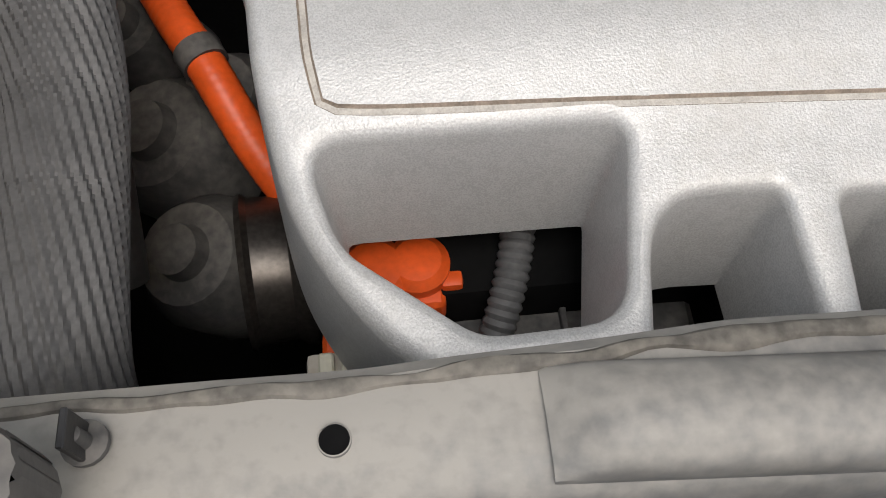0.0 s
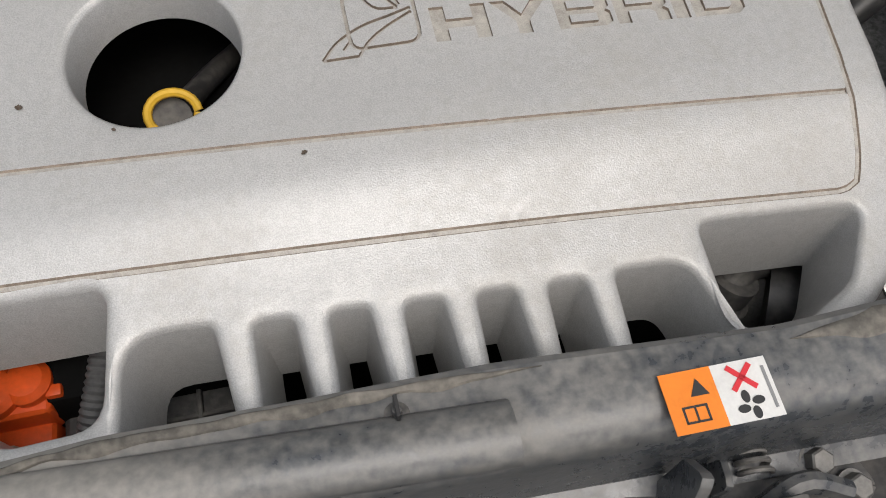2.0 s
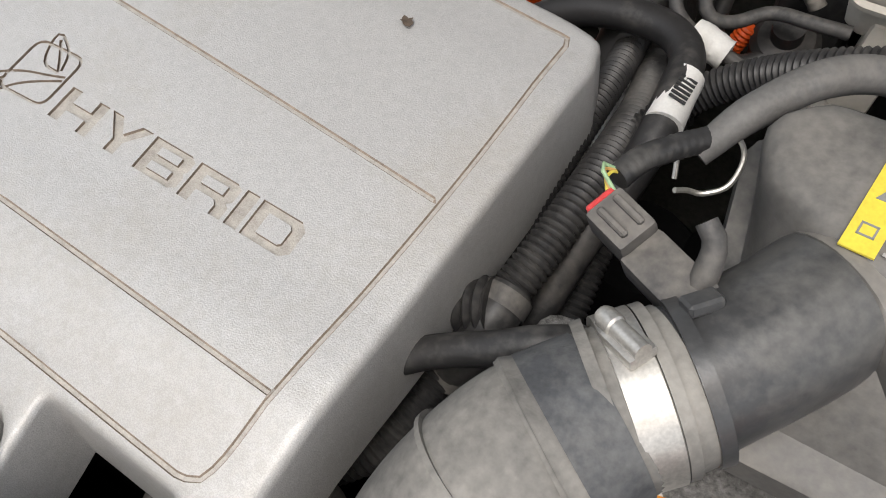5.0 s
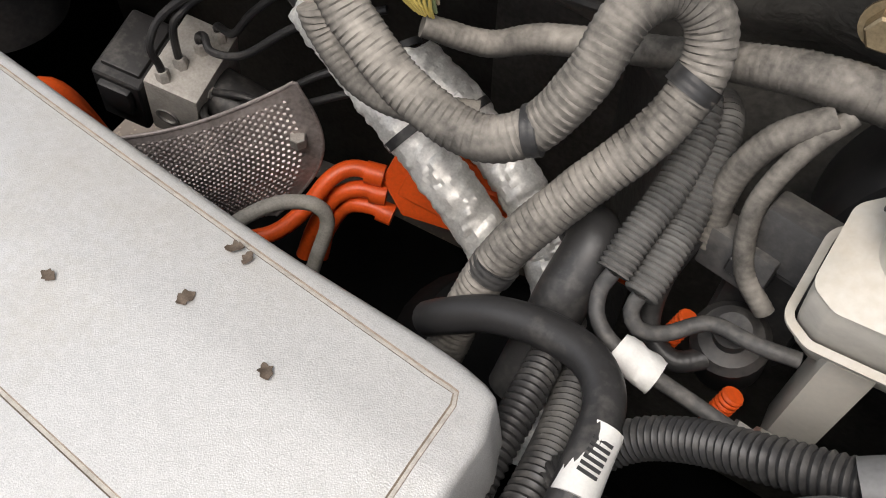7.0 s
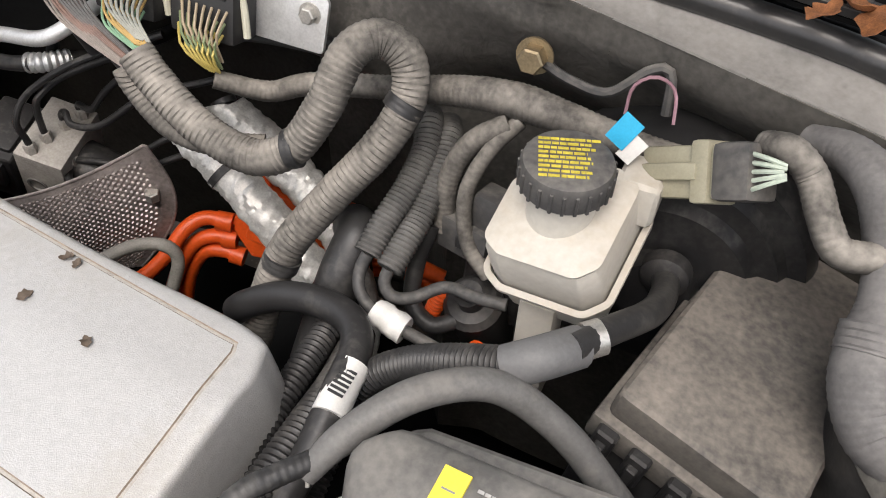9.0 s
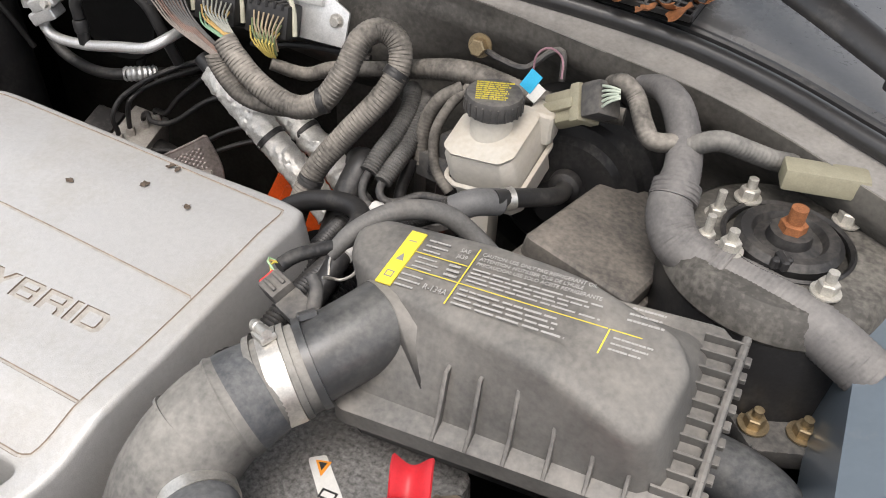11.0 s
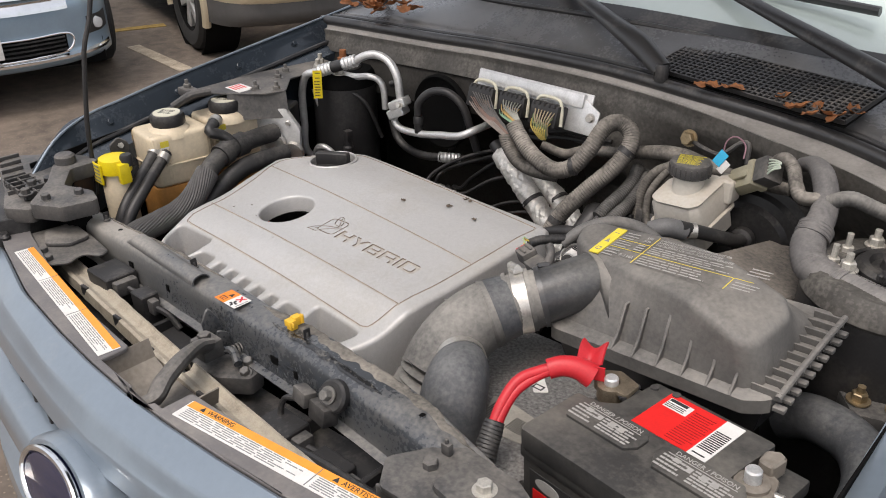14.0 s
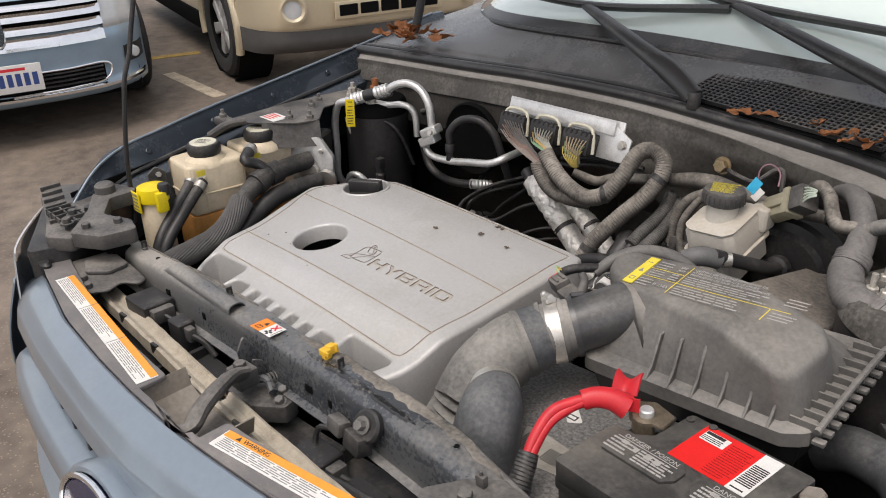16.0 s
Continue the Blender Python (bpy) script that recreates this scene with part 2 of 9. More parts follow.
al(speck.outputs["Distance"], srmp.inputs["Value"])
smix = an.new("ShaderNodeMix")
smix.data_type = "RGBA"
al(srmp.outputs["Result"], smix.inputs[0])
prev = an["Principled BSDF"].inputs["Base Color"].links[0].from_socket
al(prev, smix.inputs[6])
smix.inputs[7].default_value = (0.34, 0.27, 0.20, 1)
al(smix.outputs[2], an["Principled BSDF"].inputs["Base Color"])

# ---- mesh helpers ----
ENGINE = pose(0.0795, 0, -0.0004, 0, -3.9, 0)   # the engine, front panel and battery sit a little tilted against the body
LEVEL = Matrix.Identity(4)
BASES = {}


def thing(name, label, category, base=(0, 0, 0), space=LEVEL, group="", kind=""):
    ob = new(name)
    ob.empty_display_size = 0.03
    ob.matrix_world = space @ Matrix.Translation(base)
    BASES[ob] = Vector(base)
    return tagged(ob, label, category, group, kind)


def part(name, bm, material, parent, label="", smooth=True, sharp=35):
    me = bpy.data.meshes.new(name)
    base = BASES[parent]
    bmesh.ops.translate(bm, verts=bm.verts, vec=-base)
    if smooth:
        for fc in bm.faces:
            fc.smooth = True
        lim = radians(sharp)
        for e in bm.edges:
            if len(e.link_faces) == 2 and e.calc_face_angle(0) > lim:
                e.smooth = False
    bm.to_mesh(me)
    bm.free()
    for mt in (material if isinstance(material, (list, tuple)) else [material]):
        me.materials.append(mt)
    ob = new(name, me)
    ob.parent = parent
    if parent.type == "MESH":
        pass
    BASES[ob] = base
    if label:
        tagged(ob, label)
    return ob


def solo(name, bm, material, label, category, space=LEVEL, group="", kind="", smooth=True, sharp=35):
    """A thing of one single mesh."""
    lo = Vector([min(v.co[i] for v in bm.verts) for i in range(3)])
    hi = Vector([max(v.co[i] for v in bm.verts) for i in range(3)])
    base = Vector(((lo.x + hi.x) / 2, (lo.y + hi.y) / 2, lo.z))
    tmp = new("tmp")
    BASES[tmp] = base
    ob = part(name, bm, material, tmp, "", smooth, sharp)
    ob.parent = None
    bpy.data.objects.remove(tmp)
    ob.matrix_world = space @ Matrix.Translation(base)
    return tagged(ob, label, category, group, kind)


def box(x0, x1, y0, y1, z0, z1, bevel=0.003, seg=2, m=None):
    bm = bmesh.new()
    bmesh.ops.create_cube(bm, size=1)
    for v in bm.verts:
        v.co = Vector(((x0 + x1) / 2 + v.co.x * (x1 - x0), (y0 + y1) / 2 + v.co.y * (y1 - y0), (z0 + z1) / 2 + v.co.z * (z1 - z0)))
    if bevel > 0:
        bmesh.ops.bevel(bm, geom=bm.edges[:], offset=bevel, segments=seg, affect="EDGES", profile=0.6)
    if m is not None:
        bmesh.ops.transform(bm, matrix=m, verts=bm.verts)
    return bm


def prism(pts, z0, z1, bevel=0.0, seg=2, m=None, top_scale=None):
    """A solid over a 2D outline (counter-clockwise)."""
    bm = bmesh.new()
    lo = [bm.verts.new((x, y, z0)) for x, y in pts]
    cx, cy = sum(p[0] for p in pts) / len(pts), sum(p[1] for p in pts) / len(pts)
    k = top_scale or 1.0
    hi = [bm.verts.new((cx + (x - cx) * k, cy + (y - cy) * k, z1)) for x, y in pts]
    n = len(pts)
    bm.faces.new(lo[::-1])
    bm.faces.new(hi)
    for i in range(n):
        bm.faces.new((lo[i], lo[(i + 1) % n], hi[(i + 1) % n], hi[i]))
    bmesh.ops.recalc_face_normals(bm, faces=bm.faces)
    if bevel > 0:
        bmesh.ops.bevel(bm, geom=[e for e in bm.edges], offset=bevel, segments=seg, affect="EDGES", profile=0.6)
    if m is not None:
        bmesh.ops.transform(bm, matrix=m, verts=bm.verts)
    return bm


def join(*bms):
    out = bmesh.new()
    for b in bms:
        me = bpy.data.meshes.new("j")
        b.to_mesh(me)
        b.free()
        out.from_mesh(me)
        bpy.data.meshes.remove(me)
    return out


def spline(pts, step=0.004):
    """Catmull-Rom through the points, resampled evenly."""
    p = [Vector(q) for q in pts]
    p = [p[0] * 2 - p[1]] + p + [p[-1] * 2 - p[-2]]
    dense = []
    for i in range(1, len(p) - 2):
        a, b, c, d = p[i - 1:i + 3]
        n = max(8, int((c - b).length / 0.002))
        for k in range(n):
            t = k / n
            dense.append(0.5 * ((2 * b) + (c - a) * t + (2 * a - 5 * b + 4 * c - d) * t * t + (3 * b - a - 3 * c + d) * t ** 3))
    dense.append(p[-2])
    out, need, last = [dense[0]], step, dense[0]
    for q in dense[1:]:
        seg = (q - last).length
        while seg >= need and seg > 1e-9:
            last = last.lerp(q, need / seg)
            out.append(last.copy())
            seg = (q - last).length
            need = step
        need -= seg
        last = q
    if (out[-1] - dense[-1]).length > step * 0.3:
        out.append(dense[-1])
    return out


def tube(pts, radius, segs=14, step=0.006, rib=0.0, pitch=0.0045, caps=True, wrap=0.0, flat=1.0, smooth_path=True, seed=1):
    """A swept round bar. radius: one number or one for each control point. rib: depth of corrugation; wrap: uneven spiral wrapping."""
    if rib > 0:
        step = pitch / 4
    if wrap > 0:
        step = min(step, 0.0012)
    path = spline(pts, step) if smooth_path else [Vector(q) for q in pts]
    rs = radius if isinstance(radius, (list, tuple)) else [radius] * len(pts)
    n = len(path)
    total = [0.0]
    for i in range(1, n):
        total.append(total[-1] + (path[i] - path[i - 1]).length)
    ctrl = [0.0]
    for i in range(1, len(pts)):
        ctrl.append(ctrl[-1] + (Vector(pts[i]) - Vector(pts[i - 1])).length)
    ctrl = [c / ctrl[-1] * total[-1] for c in ctrl]
    rad = np.interp(total, ctrl, rs)
    bm = bmesh.new()
    tan = (path[1] - path[0]).normalized()
    side = tan.orthogonal().normalized()
    rings = []
    rnd = random.Random(seed)
    ph = rnd.random() * 9
    for i in range(n):
        t = (path[min(i + 1, n - 1)] - path[max(i - 1, 0)]).normalized()
        side = (side - t * side.dot(t)).normalized()
        up = t.cross(side)
        r = rad[i]
        if rib > 0:
            r = r - rib * (0.5 + 0.5 * math.cos(2 * math.pi * total[i] / pitch)) ** 1.5
        ring = []
        for k in range(segs):
            a = 2 * math.pi * k / segs
            rr = r
            if wrap > 0:
                lap = total[i] / 0.0046 + k / segs + 0.25 * noise.noise(path[i] * 25)
                s = lap % 1.0
                edge = s / 0.8 if s < 0.8 else (1 - s) / 0.2
                rr = r * (1 + wrap * (edge - 0.5)) + 0.5 * wrap * r * noise.noise(path[i] * 90 + Vector((math.cos(a) * 1.5, ph, math.sin(a) * 1.5)))
            ring.append(bm.verts.new(path[i] + side * math.cos(a) * rr + up * math.sin(a) * rr * flat))
        rings.append(ring)
    for i in range(n - 1):
        for k in range(segs):
            bm.faces.new((rings[i][k], rings[i][(k + 1) % segs], rings[i + 1][(k + 1) % segs], rings[i + 1][k]))
    if caps:
        bm.faces.new(rings[0][::-1])
        bm.faces.new(rings[-1])
    return bm


def lathe(profile, segs=32, m=None):
    """A solid of revolution about z; profile: (radius, z) rows."""
    bm = bmesh.new()
    rings = []
    for r, z in profile:
        rings.append([bm.verts.new((max(r, 1e-5) * math.cos(2 * math.pi * k / segs), max(r, 1e-5) * math.sin(2 * math.pi * k / segs), z)) for k in range(segs)])
    for i in range(len(rings) - 1):
        for k in range(segs):
            bm.faces.new((rings[i][k], rings[i][(k + 1) % segs], rings[i + 1][(k + 1) % segs], rings[i + 1][k]))
    bmesh.ops.remove_doubles(bm, verts=bm.verts, dist=2e-5)
    bmesh.ops.recalc_face_normals(bm, faces=bm.faces)
    if m is not None:
        bmesh.ops.transform(bm, matrix=m, verts=bm.verts)
    return bm


def grid_surface(fn, nu, nv):
    """An open sheet from fn(u, v), u and v in 0..1."""
    bm = bmesh.new()
    vs = [[bm.verts.new(fn(i / nu, j / nv)) for j in range(nv + 1)] for i in range(nu + 1)]
    for i in range(nu):
        for j in range(nv):
            bm.faces.new((vs[i][j], vs[i + 1][j], vs[i + 1][j + 1], vs[i][j + 1]))
    return bm


def thicken(bm, d):
    geom = bm.faces[:]
    bmesh.ops.recalc_face_normals(bm, faces=geom)
    bmesh.ops.solidify(bm, geom=geom, thickness=d)
    return bm


def axis(p, direction, up=(0, 0, 1)):
    """A pose at p whose z axis points along direction."""
    z = Vector(direction).normalized()
    q = z.to_track_quat("Z", "Y")
    return Matrix.Translation(p) @ q.to_matrix().to_4x4()


def hexbolt(p, direction=(0, 0, 1), r=0.006, h=0.006, washer=0.0):
    prof = [(0, -h), (r * 1.0, -h), (r, h * 0.8), (r * 0.85, h), (0, h)]
    b = lathe(prof, 6, axis(p, direction))
    if washer:
        b = join(b, lathe([(0, -h * 0.9), (washer, -h * 0.9), (washer, -h * 0.6), (0, -h * 0.6)], 20, axis(p, direction)))
    return b


def letters(text, size, m, spread=1.0, depth=0.0002):
    cu = bpy.data.curves.new("txt", "FONT")
    cu.body, cu.size, cu.extrude = text, size, depth
    cu.resolution_u = 3
    ob = new("txt", cu)
    bpy.context.view_layer.update()
    me = bpy.data.meshes.new_from_object(ob.evaluated_get(bpy.context.evaluated_depsgraph_get()))
    bpy.data.objects.remove(ob)
    bm = bmesh.new()
    bm.from_mesh(me)
    bmesh.ops.transform(bm, matrix=m @ Matrix.Diagonal((spread, 1, 1, 1)), verts=bm.verts)
    return bm


def bars(rows, m, h=0.0003):
    """Plain printed bars: rows of (x0, x1, y0, y1) on a label's face."""
    return join(*[box(a, b, c, d, 0, h, 0, m=m) for a, b, c, d in rows])


def text_rows(x0, x1, y0, y1, n, fill=0.5, seed=0, words=True):
    """Lines of unreadable print as bars of uneven length."""
    rnd = random.Random(seed)
    out = []
    for i in range(n):
        yc = y1 - (i + 0.5) * (y1 - y0) / n
        hh = fill * (y1 - y0) / n / 2
        x, end = x0, x1 - rnd.random() * 0.25 * (x1 - x0)
        while x < end:
            w = min(end - x, (0.06 + 0.14 * rnd.random()) * (x1 - x0)) if words else end - x
            out.append((x, x + w * 0.86, yc - hh, yc + hh))
            x += w
    return out


def plane_at(p, ex, ey):
    """A pose at p with x along ex, y as near ey as it can be, z out of the face."""
    x = Vector(ex).normalized()
    z = x.cross(Vector(ey)).normalized()
    y = z.cross(x)
    m = Matrix((x, y, z)).transposed().to_4x4()
    m.translation = Vector(p)
    return m


# ---- ground ----
GZ = 0.10
gb = bmesh.new()
bmesh.ops.create_grid(gb, x_segments=8, y_segments=8, size=300)
ground = solo("ground", gb, asphalt, "worn brown-grey asphalt of a car park with small stones", "ground", kind="structure")
ground.location.z = GZ

# ---- engine cover ----
from mathutils.geometry import delaunay_2d_cdt


def cover_z(x, y):
    base = np.interp(y, (0.04, 0.11, 0.14, 0.18, 0.21, 0.25, 0.27, 0.33, 0.43, 0.48, 0.59), (0.939, 0.955, 0.963, 0.979, 0.983, 0.985, 0.987, 0.994, 1.003, 1.002, 0.994))
    return float(base) - 0.06 * (x - 0.26) ** 2


def closed_spline(pts, step=0.006):
    n = len(pts)
    out = []
    for i in range(n):
        a, b, c, d = (Vector(pts[(i + k) % n]) for k in (-1, 0, 1, 2))
        m = max(2, int((c - b).length / step))
        for k in range(m):
            t = k / m
            out.append(0.5 * ((2 * b) + (c - a) * t + (2 * a - 5 * b + 4 * c - d) * t * t + (3 * b - a - 3 * c + d) * t ** 3))
    return [(v.x, v.y) for v in out]


def rpoly(pts, r, seg=5, step=0.012):
    """A polygon with rounded corners; r: one radius or one for each corner."""
    n = len(pts)
    rs = r if isinstance(r, (list, tuple)) else [r] * n
    out = []
    for i in range(n):
        p, a, b = Vector(pts[i]), Vector(pts[i - 1]), Vector(pts[(i + 1) % n])
        u, w = (a - p).normalized(), (b - p).normalized()
        ang = math.acos(max(-1, min(1, u.dot(w))))
        d = min(rs[i] / max(math.tan(ang / 2), 0.05), (a - p).length * 0.48, (b - p).length * 0.48)
        s, e = p + u * d, p + w * d
        for k in range(seg + 1):
            t = k / seg
            q = s * (1 - t) ** 2 + p * 2 * t * (1 - t) + e * t ** 2
            out.append((q.x, q.y))
    dense = []
    for i in range(len(out)):
        a, b = Vector(out[i]), Vector(out[(i + 1) % len(out)])
        m = max(1, int((b - a).length / step))
        for k in range(m):
            q = a.lerp(b, k / m)
            dense.append((q.x, q.y))
    return dense


def offset_loop(loop, d):
    """Moves a counter-clockwise loop inwards by d."""
    n = len(loop)
    out = []
    for i in range(n):
        a, b = Vector(loop[i - 1]), Vector(loop[(i + 1) % n])
        t = (b - a)
        if t.length < 1e-9:
            out.append(loop[i])
            continue
        t.normalize()
        out.append((loop[i][0] - t.y * d, loop[i][1] + t.x * d))
    return out


def inside(loop, x, y):
    c = False
    j = len(loop) - 1
    for i in range(len(loop)):
        xi, yi = loop[i]
        xj, yj = loop[j]
        if (yi > y) != (yj > y) and x < (xj - xi) * (y - yi) / (yj - yi) + xi:
            c = not c
        j = i
    return c


def ccw(loop):
    s = sum(loop[i - 1][0] * loop[i][1] - loop[i][0] * loop[i - 1][1] for i in range(len(loop)))
    return loop if s > 0 else loop[::-1]


OUT = ccw(closed_spline([(0.075, 0.048), (0.25, 0.046), (0.43, 0.044), (0.488, 0.052), (0.527, 0.077), (0.551, 0.114), (0.562, 0.17), (0.574, 0.30), (0.583, 0.43), (0.582, 0.470), (0.556, 0.492),
                         (0.40, 0.508), (0.22, 0.535), (0.06, 0.561), (0.025, 0.559), (-0.006, 0.542), (-0.055, 0.480), (-0.088, 0.432), (-0.084, 0.395), (-0.050, 0.28), (-0.040, 0.22), (-0.036, 0.175), (-0.024, 0.124), (0.005, 0.081), (0.040, 0.056)]))
HOLES = [rpoly([(-0.020, 0.149), (0.096, 0.147), (0.086, 0.079), (0.036, 0.078), (-0.010, 0.113)], [0.011, 0.009, 0.018, 0.024, 0.03])]
HOLES.append(rpoly([(0.092, 0.052), (0.154, 0.052), (0.147, 0.118), (0.100, 0.120)], [0.004, 0.004, 0.007, 0.024]))
for sx, ty in ((0.167, 0.115), (0.207, 0.113), (0.247, 0.110), (0.287, 0.108), (0.327, 0.106)):
    HOLES.append(rpoly([(sx - 0.001, 0.052), (sx + 0.027, 0.052), (sx + 0.022, ty - 0.001), (sx, ty)], [0.004, 0.004, 0.006, 0.006]))
HOLES.append(rpoly([(0.366, 0.050), (0.428, 0.050), (0.409, 0.104), (0.366, 0.106)], [0.004, 0.004, 0.022, 0.006]))
HOLES.append(rpoly([(0.421, 0.124), (0.425, 0.062), (0.466, 0.058), (0.503, 0.076), (0.525, 0.118)], [0.008, 0.016, 0.024, 0.03, 0.009]))
HOLES = [ccw([(x, y + 0.003) for x, y in h]) for h in HOLES]
ROUND = (0.135, 0.285, 0.050)
OILH = (0.022, 0.487, 0.046)
CIRC = [[(cx + r * math.cos(2 * math.pi * k / 56), cy + r * math.sin(2 * math.pi * k / 56)) for k in range(56)] for cx, cy, r in (ROUND, OILH)]
GROOVES = [
    [(v.x, v.y) for v in spline([(*p, 0) for p in [(0.03, 0.546), (-0.005, 0.522), (-0.072, 0.425), (-0.041, 0.33), (-0.022, 0.255), (-0.0175, 0.210), (-0.016, 0.182), (-0.0125, 0.168), (-0.002, 0.161), (0.10, 0.155), (0.333, 0.142), (0.498, 0.1305), (0.518, 0.1305), (0.528, 0.140), (0.536, 0.182), (0.553, 0.325), (0.560, 0.45), (0.558, 0.474), (0.540, 0.476), (0.40, 0.495), (0.22, 0.522), (0.06, 0.548), (0.03, 0.546)]], 0.008)],
    [(x, 0.2255 - (x + 0.028) * 0.0715) for x in np.linspace(-0.028, 0.534, 70)],
    [(x, 0.396 - (x + 0.068) * 0.115) for x in np.linspace(-0.066, 0.548, 76)],
]


def strip(pts, w):
    """A closed thin loop of width w along an open line."""
    n = len(pts)
    l, r = [], []
    for i in range(n):
        a, b = Vector(pts[max(i - 1, 0)]), Vector(pts[min(i + 1, n - 1)])
        t = (b - a).normalized()
        l.append((pts[i][0] - t.y * w / 2, pts[i][1] + t.x * w / 2))
        r.append((pts[i][0] + t.y * w / 2, pts[i][1] - t.x * w / 2))
    return ccw(r + l[::-1])


def word_loops():
    """Loops of the sunk word and emblem: wide capitals, with the islands inside B, R and D."""
    glyph = {
        "H": (1.0, [[(0, 0), (.26, 0), (.26, .36), (.74, .36), (.74, 0), (1, 0), (1, 1), (.74, 1), (.74, .62), (.26, .62), (.26, 1), (0, 1)]], []),
        "Y": (1.05, [[(.38, 0), (.62, 0), (.62, .38), (1, 1), (.74, 1), (.5, .58), (.26, 1), (0, 1), (.38, .38)]], []),
        "B": (1.0, [[(0, 0), (.86, 0), (1, .12), (1, .42), (.93, .5), (1, .58), (1, .88), (.86, 1), (0, 1)]], [[(.24, .18), (.74, .18), (.74, .40), (.24, .40)], [(.24, .60), (.74, .60), (.74, .82), (.24, .82)]]),
        "R": (1.0, [[(0, 0), (.25, 0), (.25, .36), (.66, .36), (.74, .26), (.74, 0), (1, 0), (1, .32), (.92, .42), (1, .52), (1, .88), (.86, 1), (0, 1)]], [[(.24, .56), (.75, .56), (.75, .80), (.24, .80)]]),
        "I": (0.28, [[(0, 0), (1, 0), (1, 1), (0, 1)]], []),
        "D": (1.0, [[(0, 0), (.84, 0), (1, .18), (1, .82), (.84, 1), (0, 1)]], [[(.24, .22), (.70, .22), (.76, .30), (.76, .70), (.70, .78), (.24, .78)]]),
    }
    outer, isl = [], []
    x, y, h, unit, gap = 0.2980, 0.2560, 0.0250, 0.0343, 0.0029
    lean = lambda a, b: (a, b - 0.050 * (a - 0.395))     # the word follows the groove below it
    for ch in "HYBRID":
        w, polys, holes = glyph[ch]
        for p in polys:
            outer.append(ccw([lean(x + a * w * unit, y + b * h) for a, b in p]))
        for p in holes:
            isl.append(ccw([lean(x + a * w * unit, y + b * h) for a, b in p]))
        x += w * unit + gap
    ox, oy, s = 0.2425, 0.2500, 0.0445
    sq = rpoly([(ox, oy), (ox + s, oy), (ox + s, oy + s), (ox, oy + s)], 0.010, 4)
    outer.append(ccw(sq))
    isl.append(ccw(offset_loop(ccw(sq), 0.0024)))
    road_a = [(v.x, v.y) for v in spline([(0.226, 0.2465, 0), (0.236, 0.258, 0), (0.252, 0.267, 0), (0.270, 0.272, 0), (0.2835, 0.276, 0)], 0.004)]
    road_b = [(v.x, v.y) for v in spline([(0.2475, 0.2465, 0), (0.255, 0.256, 0), (0.266, 0.264, 0), (0.2835, 0.273, 0)], 0.004)]
    leaf_a = [(v.x, v.y) for v in spline([(0.276, 0.277, 0), (0.262, 0.279, 0), (0.254, 0.292, 0), (0.253, 0.303, 0), (0.263, 0.299, 0), (0.272, 0.291, 0), (0.277, 0.279, 0)], 0.004)]
    leaf_m = [(0.2755, 0.2775), (0.268, 0.287), (0.2575, 0.299)]
    extra = [strip(road_a, 0.0021), strip(road_b, 0.0021), strip([(0.226, 0.2465), (0.2475, 0.2465)], 0.0021), strip(leaf_a, 0.0021), strip(leaf_m, 0.0021), strip([(0.239, 0.252), (0.245, 0.259)], 0.002)]
    return outer, isl, extra


def polyline_distance(pts, x, y):
    p = np.array(pts)
    a, d = p[:-1], p[1:] - p[:-1]
    t = np.clip(((np.array((x, y)) - a) * d).sum(1) / np.maximum((d * d).sum(1), 1e-12), 0, 1)
    return float(np.sqrt((((a + d * t[:, None]) - (x, y)) ** 2).sum(1).min()))


